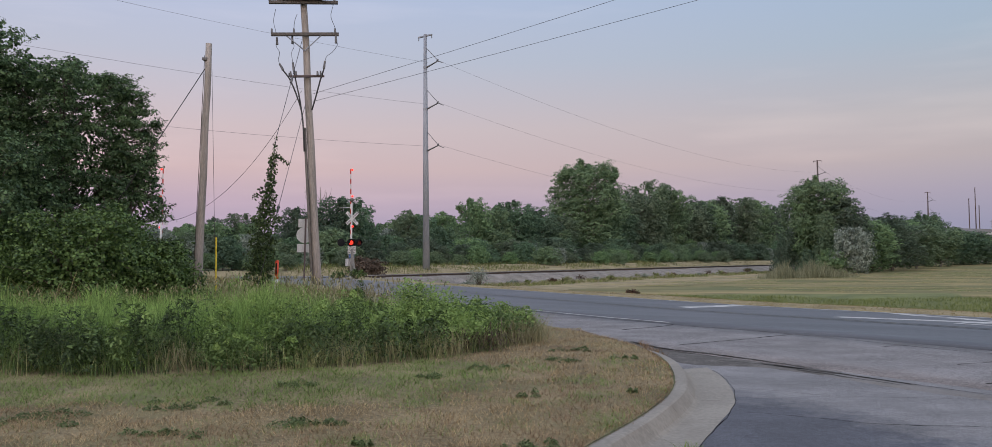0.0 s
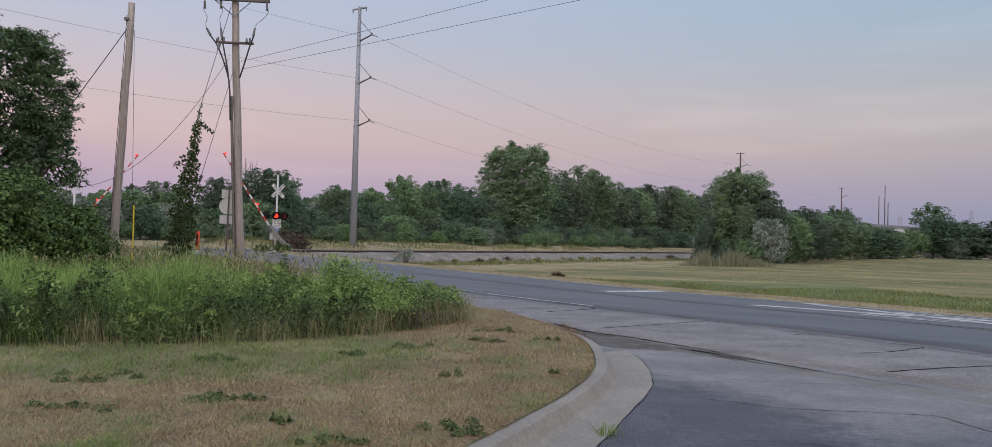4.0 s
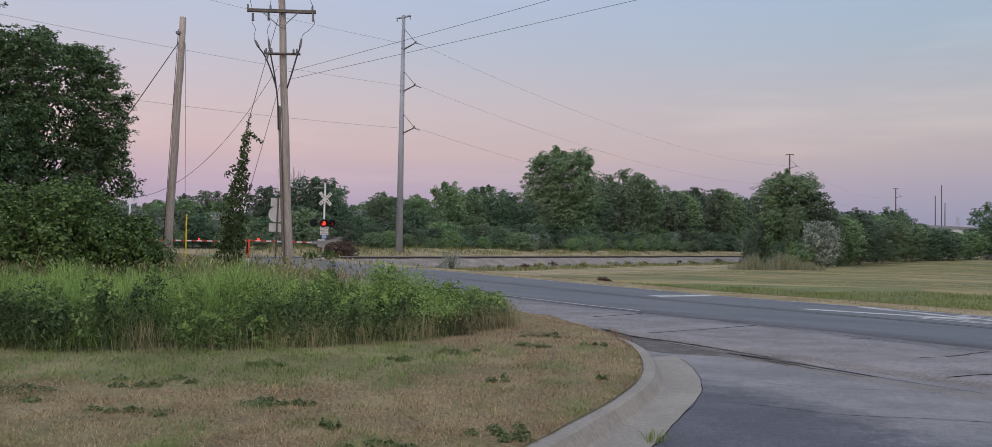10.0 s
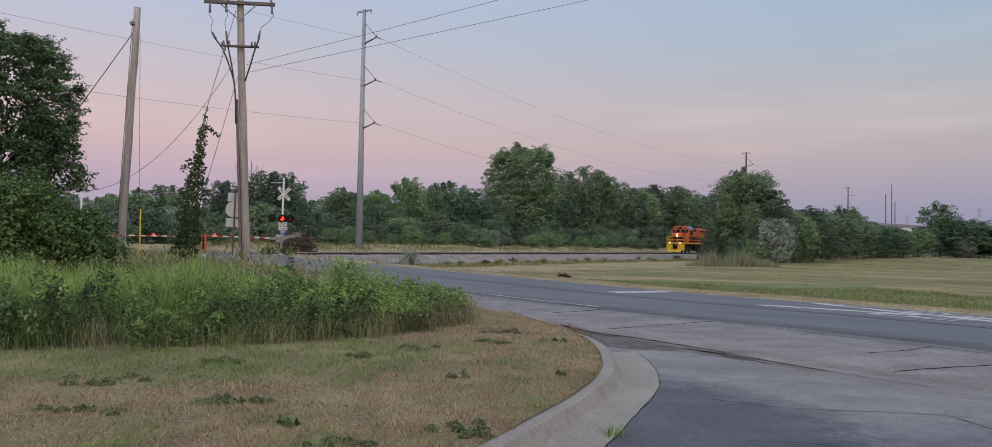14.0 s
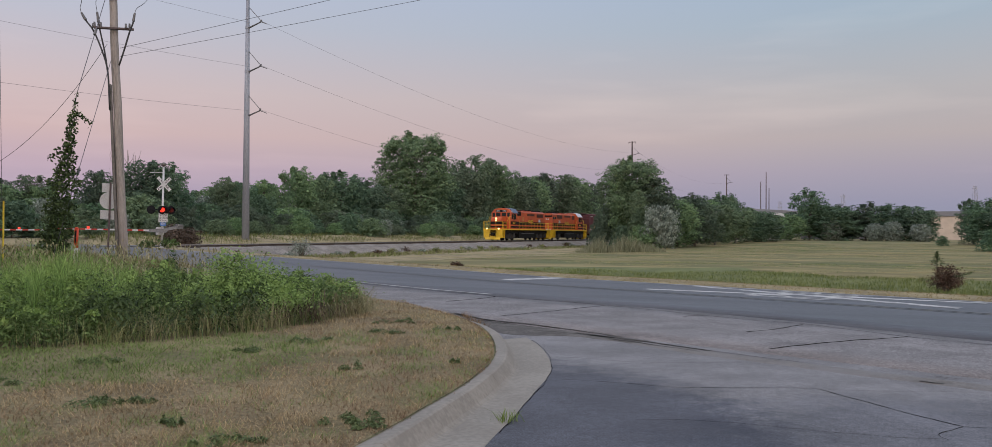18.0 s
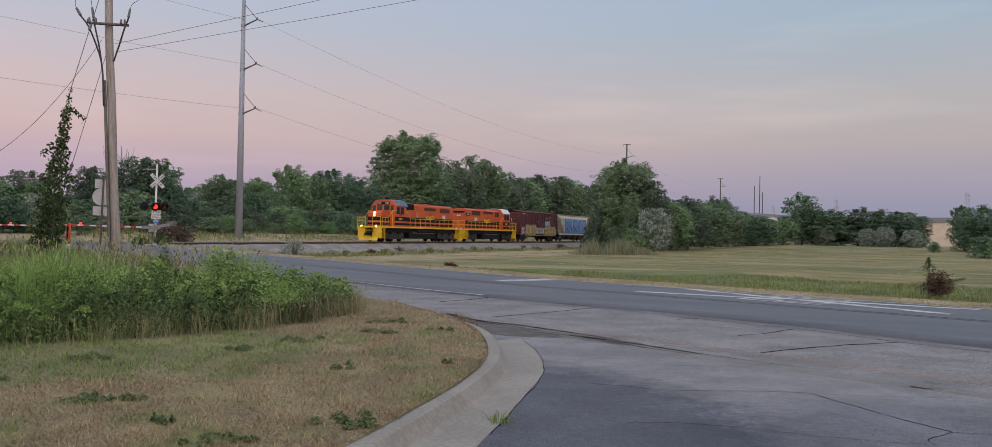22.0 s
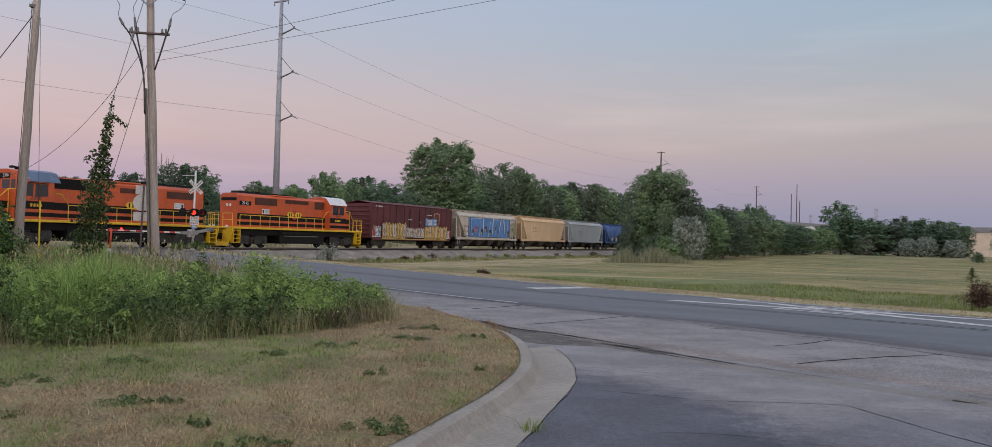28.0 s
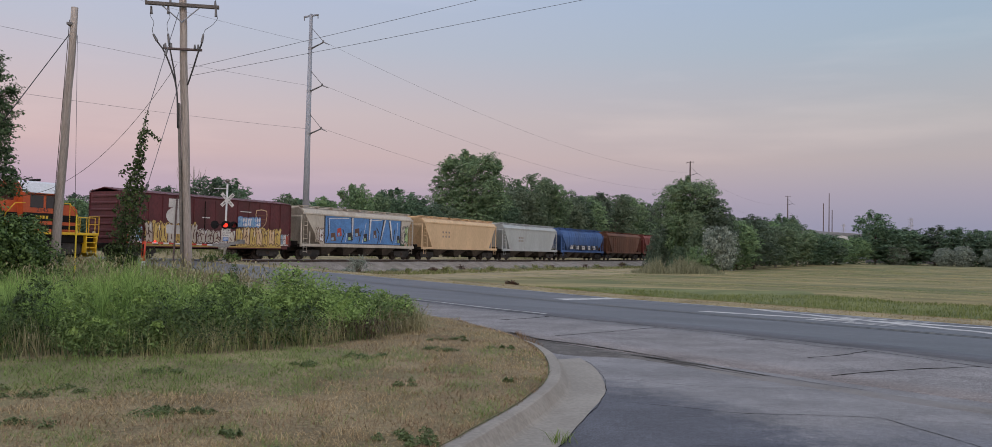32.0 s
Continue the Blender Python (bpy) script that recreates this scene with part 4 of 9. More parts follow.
def utility_pole():
    d = RISER_TOP - RISER
    h = d.length
    thing = empty("utility_pole", Matrix.Translation(RISER) @ Vector((d.x, 0, d.z)).to_track_quat("Z", "Y").to_matrix().to_4x4() @ pose(0, 0, 0, 0, 0, -90), "tall weathered grey wooden utility pole with crossarms and black cable risers", "utility pole")
    # local x to the right of the view, y away
    thing.matrix_basis = Matrix.Translation(RISER) @ pose(0, 0, 0, 0, math.degrees(math.atan2(d.x, d.z)), 0)
    bm = bmesh.new()
    wood_pole(bm, h, 0.152, 0.12)
    part("pole", bm, M["pole"], thing, smooth=True)
    for z, half, m in ((11.05, 1.25, "arm_wood"), (9.85, 1.22, "arm_wood"), (8.28, 0.62, "weather_steel")):
        bm = bmesh.new()
        t = 0.06 if m == "arm_wood" else 0.035
        box(bm, -half, half, -0.3, -0.18, z - t, z + t, 0.01, pose(0, 0, 0, 0, 0, 12))
        part("crossarm", bm, M[m], thing)
        for x in (-half + 0.08, -0.35, half - 0.08):
            bm = bmesh.new()
            rod(bm, (x * 0.98, -0.24 + x * 0.2, z + t), (x * 0.98, -0.24 + x * 0.2, z + t + 0.16), 0.045, 0.03, 8)
            part("insulator", bm, M["insul"], thing)
    for x in (-1, 1):
        bm = bmesh.new()
        tube(bm, [(x * 0.62, -0.26 + x * 0.12, 9.8), (0, -0.2, 9.25)], 0.022, 6)
        part("brace", bm, M["steel"], thing)
    bm = bmesh.new()
    box(bm, -0.9, 0.95, -0.5, -0.1, 11.12, 11.3, 0.02)
    part("switch_gear", bm, M["insul"], thing)
    # thin jumpers from the arms to the cable heads, then thick black cables into the conduit
    for pts in ([(-1.0, -0.3, 9.6), (-1.02, -0.33, 9.45), (-0.9, -0.35, 9.2), (-0.95, -0.36, 8.95), (-0.92, -0.36, 8.76)], [(-0.43, -0.3, 9.6), (-0.36, -0.33, 9.4), (-0.46, -0.34, 9.15), (-0.43, -0.35, 8.8)],
                [(1.18, -0.3, 9.5), (1.24, -0.33, 9.35), (1.05, -0.35, 9.1), (0.84, -0.36, 8.95), (0.76, -0.36, 8.78)], [(-1.02, -0.28, 10.0), (-1.08, -0.3, 10.4), (-0.98, -0.3, 10.85)],
                [(1.2, -0.28, 9.95), (1.05, -0.3, 10.4), (1.1, -0.3, 10.7), (1.18, -0.3, 10.95)], [(-0.36, -0.28, 10.0), (-0.3, -0.3, 10.35), (-0.2, -0.3, 10.6)]):
        bm = bmesh.new()
        tube(bm, [Vector(p) for p in poly_smooth(pts, 4)], 0.009, 5)
        part("jumper", bm, M["cable"], thing, "thin black jumper wire", True)
    for pts, r in (
            ([(-0.92, -0.36, 8.78), (-0.78, -0.35, 8.5), (-0.57, -0.33, 8.17), (-0.34, -0.28, 7.5), (-0.2, -0.24, 6.8), (-0.19, -0.24, 5.5)], 0.03),
            ([(-0.43, -0.35, 8.8), (-0.4, -0.33, 8.4), (-0.34, -0.3, 7.98), (-0.25, -0.26, 7.35), (-0.2, -0.24, 6.7)], 0.026),
            ([(0.76, -0.36, 8.78), (0.69, -0.35, 8.45), (0.56, -0.33, 8.13), (0.36, -0.28, 7.55), (0.16, -0.22, 7.02)], 0.028)):
        bm = bmesh.new()
        tube(bm, [Vector(p) for p in poly_smooth(pts, 4)], r, 6)
        part("cable_riser", bm, M["cable"], thing, smooth=True)
        bm = bmesh.new()
        rod(bm, pts[0], Vector(pts[0]).lerp(Vector(pts[1]), 0.85), 0.036, 0.05, 8)
        part("cable_head", bm, M["insul"], thing, "dark ribbed cable head")
    for x, z in ((-1.0, 9.68), (-0.43, 9.68), (1.18, 9.6)):
        bm = bmesh.new()
        rod(bm, (x, -0.26, z - 0.16), (x, -0.26, z + 0.12), 0.05, 0.035, 8)
        part("cutout", bm, M["insul"], thing)
    for x in (-0.6, 0.44):
        bm = bmesh.new()
        rod(bm, (x, -0.26, 8.3), (x, -0.26, 8.44), 0.045, 0.03, 8)
        part("clamp", bm, M["insul"], thing)
    bm = bmesh.new()
    box(bm, -0.205, -0.12, -0.19, -0.07, -0.2, 6.4, 0.02)
    part("conduit", bm, M["post"], thing, "dark cable conduit strapped to the pole")


utility_pole()


def at_riser(z, dx=0.0, dy=0.0):
    t = (z - 0.2) / (RISER_TOP.z - 0.2)
    p = RISER.lerp(RISER_TOP, t)
    return Vector((p.x + dx, p.y + dy, z))


STUB, STUB_TOP = Vector((-11.36, 29.95, 0.2)), Vector((-10.98, 30.05, 9.85))


def stub_pole():
    d = STUB_TOP - STUB
    thing = empty("stub_pole", Matrix.Translation(STUB) @ pose(0, 0, 0, 0, math.degrees(math.atan2(d.x, d.z)), 0), "plain weathered wooden guy pole leaning slightly", "utility pole")
    bm = bmesh.new()
    wood_pole(bm, d.length, 0.155, 0.115)
    part("pole", bm, M["pole"], thing, smooth=True)
    bm = bmesh.new()
    tube(bm, [(-0.165, -0.05, 0.2), (-0.15, -0.05, 4.0), (-0.135, -0.04, 9.2)], 0.012, 5)
    part("ground_wire", bm, M["rail"], thing)
    bm = bmesh.new()
    box(bm, -0.19, 0.0, -0.16, 0.05, 9.0, 9.1, 0.01)
    part("clamp", bm, M["insul"], thing)


stub_pole()


def cable(name, pts, r, label, m="cable", seg=5):
    bm = bmesh.new()
    tube(bm, pts, r, seg)
    tagged(part(name, bm, M[m], smooth=True), label, "cable")


# steel transmission poles along the railway
POLES = [tk(61.95, -7.9), tk(201.5, -7.3), tk(326.0, -3.5)]
POLE_H = 24.2


def steel_pole(p, z, h, m, arms=True):
    thing = empty("transmission_pole", pose(p.x, p.y, z, 0, 0, math.degrees(math.atan2(TN.y, TN.x))), "tall tapered steel transmission pole with three side arms", "transmission pole", "transmission poles along the track")
    bm = bmesh.new()
    rod(bm, (0, 0, -1.0), (0, 0, h), 0.38, 0.17, 12)
    part("shaft", bm, M[m], thing, smooth=True)
    for zz in (h - 12.2, h - 7.85, h - 3.5):
        if zz < h:
            bm = bmesh.new()
            r = 0.38 - 0.21 * zz / h + 0.018
            rod(bm, (0, 0, zz - 0.12), (0, 0, zz + 0.12), r, r, 12)
            part("joint_collar", bm, M[m], thing)
    bm = bmesh.new()
    box(bm, -0.95, 0.95, -0.09, 0.09, h - 0.25, h - 0.1, 0.02)
    part("top_arm", bm, M[m], thing)
    for x in (-0.9, 0.9):
        bm = bmesh.new()
        rod(bm, (x, 0, h - 0.55), (x, 0, h - 0.2), 0.05, 0.04, 6)
        part("insulator", bm, M["insul"], thing)
    for k, zz in enumerate((h - 3.5, h - 7.85, h - 12.2)):
        bm = bmesh.new()
        rod(bm, (0.2, 0, zz), (1.75, 0, zz + 0.45), 0.09, 0.06, 8)
        part("arm", bm, M["insul"], thing, "slim dark side arm")
        bm = bmesh.new()
        rod(bm, (1.8, 0, zz + 0.4), (2.5, 0, zz + 0.12), 0.05, 0.03, 6)
        part("wire_clamp", bm, M["insul"], thing)
        bm = bmesh.new()
        rod(bm, (0.2, 0, zz + 2.0), (1.72, 0, zz + 0.5), 0.035, 0.035, 6)
        part("stay", bm, M["insul"], thing)
        bm = bmesh.new()
        rod(bm, (1.6, 0, zz + 0.45), (1.78, 0, zz + 0.62), 0.09, 0.05, 8)
        part("insulator", bm, M["insul"], thing)


for k, p in enumerate(POLES):
    steel_pole(p, 1.0, POLE_H, "steel" if k == 0 else "weather_steel")


def pole_tip(k, zz, out):
    p = POLES[k] + TN * out
    return Vector((p.x, p.y, 1.0 + zz))


for zz in (POLE_H - 3.0, POLE_H - 7.35, POLE_H - 11.7):
    for k in (0, 1):
        cable("transmission_wire", sag(pole_tip(k, zz, 1.75), pole_tip(k + 1, zz, 1.75), 3.2, 24), 0.010, "thin grey transmission wire hung between steel poles", "wire")
# the wires that run back past the camera's left, from the near steel pole
back = tk(-60.0, -8.4)
for zz in (POLE_H - 3.0, POLE_H - 7.35, POLE_H - 11.7):
    cable("transmission_wire", sag(pole_tip(0, zz, 0.3), Vector((back.x, back.y, zz + 2.0)), 2.6, 24), 0.010, "thin grey transmission wire running off along the track", "wire")
# two phase wires from the wooden pole away over the road to the right
for z0, dx, end, drop in ((7.83, 0.2, (1.58, 25.95, 9.48), 0.1), (7.55, 0.2, (4.52, 25.6, 9.52), 0.1)):
    p0 = at_riser(z0, dx, -0.1)
    cable("power_line", sag(p0, p0 + (Vector(end) - p0) * 3.0, drop, 20), 0.007, "black overhead line strung over the road from the wooden pole", "cable")
# slack cable to the left, guys
cable("service_cable", sag(at_riser(7.95, -0.2, -0.1), (-16.5, 34.2, 3.97), 2.2, 30), 0.008, "slack black service cable sagging from the pole")
cable("guy_wire", [STUB.lerp(STUB_TOP, 0.93), (-13.3, 26.8, 3.0)], 0.016, "black guy wire from the stub pole into the trees")
cable("guy_wire", [STUB.lerp(STUB_TOP, 0.9) + Vector((0.15, -0.1, 0)), (-10.45, 29.2, 2.4)], 0.008, "thin guy wire down to a yellow guard", "wire")
VINE_FOOT, VINE_TOP = Vector((-8.5, 27.7, 0.3)), Vector((-7.88, 27.95, 5.95))
cable("guy_wire", [at_riser(9.8, -0.1, -0.1), VINE_TOP, VINE_FOOT], 0.012, "guy wire grown over by a climbing vine", "wire")
cable("guy_wire", [at_riser(7.4, -0.1, -0.1), (-8.35, 27.0, 0.3)], 0.01, "thin guy wire anchored in the weeds", "wire")
for t, p0, p1 in ((0.42, at_riser(9.8, -0.1, -0.1), VINE_TOP), (0.55, at_riser(7.4, -0.1, -0.1), Vector((-8.35, 27.0, 0.3)))):
    bm = bmesh.new()
    c = p0.lerp(p1, t)
    d = (p1 - p0).normalized() * 0.11
    rod(bm, c - d, c + d, 0.045, 0.045, 8)
    tagged(part("guy_insulator", bm, M["insul"]), "dark strain insulator in a guy wire", "insulator")


def yellow_guard():
    bm = bmesh.new()
    tube(bm, [(0, 0, 0), (0.005, 0, 1.1), (0, 0, 2.35)], 0.027, 8)
    ob = part("guy_guard", bm, M["yellow_post"])
    ob.matrix_basis = pose(-10.4, 29.2, 0.2)
    tagged(ob, "slim yellow plastic guy-wire guard standing in the weeds", "guy guard")


yellow_guard()


def marker_post():
    thing = empty("marker_post", pose(-7.86, 27.9, 0.2, 0, 1.5, 0), "orange and white cable marker post in tall grass", "marker post")
    bm = bmesh.new()
    rod(bm, (0, 0, 0), (0, 0, 0.85), 0.06, 0.06, 12)
    part("lower_tube", bm, M["white"], thing, "white lower tube", True)
    bm = bmesh.new()
    rod(bm, (0, 0, 0.85), (0, 0, 1.46), 0.065, 0.065, 12)
    part("upper_tube", bm, M["orange_post"], thing, "orange upper tube", True)
    bm = bmesh.new()
    bmesh.ops.create_uvsphere(bm, u_segments=12, v_segments=6, radius=0.066)
    for v in bm.verts:
        v.co.z = max(v.co.z, 0) * 0.7 + 1.46
    part("cap", bm, M["orange_post"], thing, smooth=True)
    bm = bmesh.new()
    box(bm, -0.02, 0.02, -0.072, -0.062, 1.0, 1.4)
    part("label", bm, M["black"], thing, "dark printed strip")


marker_post()


def plate(bm, outline, y0, y1):
    """A flat plate with an outline in x, z."""
    return prism(bm, outline, y0, y1)


def ring(cx, cz, r, n=20):
    return [(cx + r * math.cos(6.2832 * k / n), cz + r * math.sin(6.2832 * k / n)) for k in range(n)]


def road_sign():
    thing = empty("road_sign", pose(-9.62, 38.75, 0.25, 0, 1.5, 14), "backs of three grey metal signs on one steel post", "road sign")
    bm = bmesh.new()
    box(bm, 0.0, 0.08, -0.09, -0.01, -0.3, 3.5, 0.008)
    part("post", bm, M["weather_steel"], thing)
    for name, out in (("upper_plate", [(-0.3, 3.05), (0.3, 3.05), (0.3, 3.45), (-0.3, 3.45)]), ("round_plate", ring(0, 2.68, 0.38, 24)), ("lower_plate", [(-0.33, 1.85), (0.33, 1.85), (0.33, 2.25), (-0.33, 2.25)])):
        bm = bmesh.new()
        plate(bm, out, 0.0, 0.012)
        part(name, fix(bm), M["signback"], thing)


road_sign()


def lettered(word, size, parent, m):
    """Black letters, one mesh each, centred on m."""
    glyphs = []
    for ch in word:
        cu = bpy.data.curves.new("letter", "FONT")
        cu.body, cu.size, cu.align_y, cu.extrude = ch, size, "CENTER", 0.002
        ob = new("letter", cu)
        me = bpy.data.meshes.new_from_object(ob)
        bpy.data.objects.remove(ob)
        xs = [v.co.x for v in me.vertices]
        glyphs.append((me, min(xs) if xs else 0.0, max(xs) if xs else size * 0.2))
    x = -(sum(hi - lo for _, lo, hi in glyphs) + size * 0.09 * (len(word) - 1)) / 2
    for me, lo, hi in glyphs:
        if len(me.vertices):
            me.materials.clear()
            me.materials.append(M["black"])
            ob = new("letter", me)
            ob.parent = parent
            ob.matrix_basis = m @ Matrix.Translation((x - lo, 0, 0))
        x += hi - lo + size * 0.09


def crossing_signal(m, label):
    """Flashing-light mast with gate. Local -y faces the driver, the arm reaches to -x."""
    thing = empty("crossing_signal", m, label, "crossing signal", "signals of the level crossing")
    bm = bmesh.new()
    rod(bm, (0, 0, -0.3), (0, 0, 5.55), 0.075, 0.065, 12)
    part("mast", bm, M["alu"], thing, smooth=True)
    bm = bmesh.new()
    rod(bm, (0, 0, -0.35), (0, 0, 0.35), 0.17, 0.13, 10)
    part("mast_base", bm, M["alu"], thing)
    bm = bmesh.new()
    bmesh.ops.create_uvsphere(bm, u_segments=12, v_segments=8, radius=0.17)
    for v in bm.verts:
        v.co.z = v.co.z * 0.85 + 5.75
    part("bell", bm, M["post"], thing, "round grey bell", True)
    bm = bmesh.new()
    rod(bm, (-0.95, 0, 5.12), (0.0, 0, 5.2), 0.02, 0.02, 6)
    part("bell_bracket", bm, M["alu"], thing)
    # crossbuck
    cross = None
    for k, ang in enumerate((45, -45)):
        bm = bmesh.new()
        box(bm, -0.61, 0.61, -0.018, 0.0, -0.115, 0.115, 0.0, Matrix.Translation((0.0, -0.11 - 0.02 * k, 4.4)) @ pose(0, 0, 0, 0, ang, 0))
        blade = part("crossbuck_blade", bm, M["white"], thing, "white crossbuck blade")
        words = ("CROSSING",) if k == 0 else ("RAIL", "ROAD")
        for w, at in zip(words, ((0.0,) if k == 0 else (-0.38, 0.38))):
            lettered(w, 0.19, blade, Matrix.Translation((0.0, -0.131 - 0.02 * k, 4.4)) @ pose(0, 0, 0, 0, ang, 0) @ Matrix.Translation((at, 0, 0)) @ pose(0, 0, 0, 90, 0, 0))
    # lights: a pair to the front, a pair to the back
    bm = bmesh.new()
    rod(bm, (-0.75, 0, 2.62), (0.5, 0, 2.62), 0.035, 0.035, 8)
    part("light_bar", bm, M["black"], thing)
    for side, xs in ((-1, (-0.1, 0.52)), (1, (-0.72, 0.2))):
        for x in xs:
            bm = bmesh.new()
            y = side * 0.14
            rod(bm, (x, y, 2.62), (x, y + side * 0.03, 2.62), 0.29, 0.29, 20)
            head = part("light_head", bm, M["black"], thing, "round black backplate with a red lamp")
            bm = bmesh.new()
            rod(bm, (x, y + side * 0.03, 2.62), (x, y + side * 0.10, 2.62), 0.155, 0.15, 16)
            part("lens", bm, M["lamp_on"] if side < 0 and x < 0 else M["lamp_dim"], head, "glowing red lens" if side < 0 and x < 0 else "unlit dark red lens", True)
            bm = bmesh.new()
            n = 9
            top = [(x + 0.18 * math.cos(math.pi * (-0.08 + 1.16 * i / n)), 2.62 + 0.18 * math.sin(math.pi * (-0.08 + 1.16 * i / n))) for i in range(n + 1)]
            for (xa, za), (xb, zb) in zip(top, top[1:]):
                v = [bm.verts.new(c) for c in ((xa, y + side * 0.03, za), (xb, y + side * 0.03, zb), (xb, y + side * 0.33, zb), (xa, y + side * 0.33, za))]
                bm.faces.new(v)
            bmesh.ops.solidify(bm, geom=bm.faces[:], thickness=0.006)
            part("hood", bm, M["black"], head)
    # sign under the lights
    bm = bmesh.new()
    box(bm, -0.31, 0.31, -0.12, -0.105, 1.78, 2.38, 0.0)
    stop = part("stop_sign_plate", bm, M["white"], thing, "white plate lettered STOP ON RED SIGNAL")
    for w, z, size in (("STOP", 2.24, 0.2), ("ON RED", 2.06, 0.17), ("SIGNAL", 1.89, 0.17)):
        lettered(w, size, stop, pose(0, -0.123, z, 90, 0, 0))
    bm = bmesh.new()
    box(bm, -0.2, 0.2, -0.12, -0.1, 1.52, 1.76, 0.0)
    plate_b = part("notice_plate", bm, M["blue_sign"], thing, "small blue emergency notice")
    for z in (1.6, 1.66, 1.71):
        bm = bmesh.new()
        box(bm, -0.16, 0.16, -0.124, -0.121, z - 0.012, z + 0.012)
        part("notice_line", bm, M["white"], plate_b)
    bm = bmesh.new()
    box(bm, -0.22, 0.2, 0.1, 0.55, 0.9, 1.45, 0.03)
    part("gate_machine", bm, M["alu"], thing, "grey gate machine box")
    # gate arm, pivoting at the mast
    bm = bmesh.new()
    prism(bm, [(-0.95, -0.1), (0.15, -0.14), (0.3, 0.02), (1.35, 0.22), (1.35, 0.42), (0.2, 0.16), (-0.95, 0.06)], -0.3, -0.25)
    prism(bm, [(-0.95, -0.1), (0.15, -0.14), (0.3, 0.02), (1.35, 0.22), (1.35, 0.42), (0.2, 0.16), (-0.95, 0.06)], 0.2, 0.25)
    box(bm, 0.95, 1.35, -0.3, 0.25, 0.15, 0.45, 0.02)
    arm = part("gate_arm", fix(bm), M["grey_iron"], thing, "grey gate arm bracket with counterweight")
    n = 16
    for i in range(n):
        bm = bmesh.new()
        x0, x1 = -0.9 - i * 0.37, -0.9 - (i + 1) * 0.37
        h = 0.055 - 0.018 * i / n
        box(bm, x1, x0, -0.03, 0.015, -h, h)
        part("arm_stripe", bm, M["red"] if i % 2 else M["white"], arm, "red reflective stripe" if i % 2 else "white reflective stripe")
    for x in (-2.6, -4.8, -6.75):
        for dy in (-0.06,):
            bm = bmesh.new()
            rod(bm, (x, dy, 0.1), (x, dy - 0.05, 0.1), 0.075, 0.075, 12)
            part("arm_light", bm, M["lamp_on"], arm, "small red gate lamp", True)
    arm.matrix_basis = pose(0, 0, 1.2)
    return thing, arm


SIG_Z = 0.42
near_signal, near_arm = crossing_signal(pose(-11.15, 59.0, SIG_Z, 0, 0.8, 33.5), "silver crossing signal mast with crossbuck, red lamps and lowering gate")
far_signal, far_arm = crossing_signal(pose(-24.4, 57.4, SIG_Z, 0, 0, 213.5), "crossing signal mast with gate, half hidden behind a bush")

# ---- trees and bushes ----
def lobed(rng, h, r, low, n, shape="round", small=0.2, big=0.42):
    """Lobes of a crown of height h, radius r, starting at low, spread over its outside, with shoots at the top."""
    out = []
    zc, hz = (h + low) / 2, (h - low) / 2
    for i in range(n):
        u = -0.85 + 1.75 * (i + rng.uniform(0.1, 0.9)) / n
        t = (u + 1) / 2
        if shape == "top":
            w = (0.6 + 0.5 * t) * (1 - max(0.0, u) ** 6) ** 0.5
        elif shape == "full":
            w = math.sqrt(max(0.08, 1 - abs(u) ** 5))
        elif shape == "tall":
            w = 0.85 * math.sqrt(max(0.05, 1 - abs(u) ** 3))
        elif shape == "low":
            w = math.sqrt(max(0.05, 1 - (0.5 + u / 2) ** 2))
        else:
            w = math.sqrt(max(0.05, 1 - abs(u) ** 2.4))
        s = r * rng.uniform(small, big)
        a = i * 2.399 + rng.uniform(-0.5, 0.5)
        d = max(0.0, r * w - s * 0.8) * rng.uniform(0.66, 1.16)
        sz = s * rng.uniform(0.7, 1.5)
        z = min(zc + hz * u, h - sz * 0.9)
        out.append((d * math.cos(a), d * math.sin(a), max(z, low + sz * 0.5), s, sz))
    for i in range(max(3, n // 5)):
        a, d = rng.uniform(0, 6.28), r * rng.uniform(0.1, 0.75)
        s = r * rng.uniform(0.05, 0.13)
        out.append((d * math.cos(a), d * math.sin(a), h - 0.45 * hz * (d / r) ** 2 - rng.uniform(0, 0.05) * h, s, s * rng.uniform(1.3, 2.6)))
    return out


def core_points(rng, h, r, low, n):
    """Points for the deep leaves that close the inside of a crown."""
    d = rng.normal(size=(n, 3))
    d /= np.linalg.norm(d, axis=1, keepdims=True)
    q = rng.uniform(0.3, 0.66, n)[:, None]
    return np.array([0, 0, (h + low) / 2]) + d * q * [r, r, (h - low) / 2], d + rng.normal(size=(n, 3)) * 0.5


def clumps(rng, lobes, n, small, big):
    """Leafy clumps over the skin of a heap of lobes: centres, outward directions and radii; none lies deep in another lobe."""
    lobes = np.array(lobes, float)
    rad = lobes[:, [3, 3, 4]]
    wts = lobes[:, 3] * lobes[:, 4]
    pick = rng.choice(len(lobes), n, p=wts / wts.sum())
    d = rng.normal(size=(n, 3)) + [0, 0, 0.3]
    d /= np.linalg.norm(d, axis=1, keepdims=True)
    c = lobes[pick, :3] + d * rad[pick] * rng.uniform(0.78, 1.0, n)[:, None]
    deep = np.linalg.norm((c[:, None, :] - lobes[None, :, :3]) / rad[None], axis=2).min(1)
    ok = deep > 0.62
    return c[ok], d[ok], rng.uniform(small, big, ok.sum())


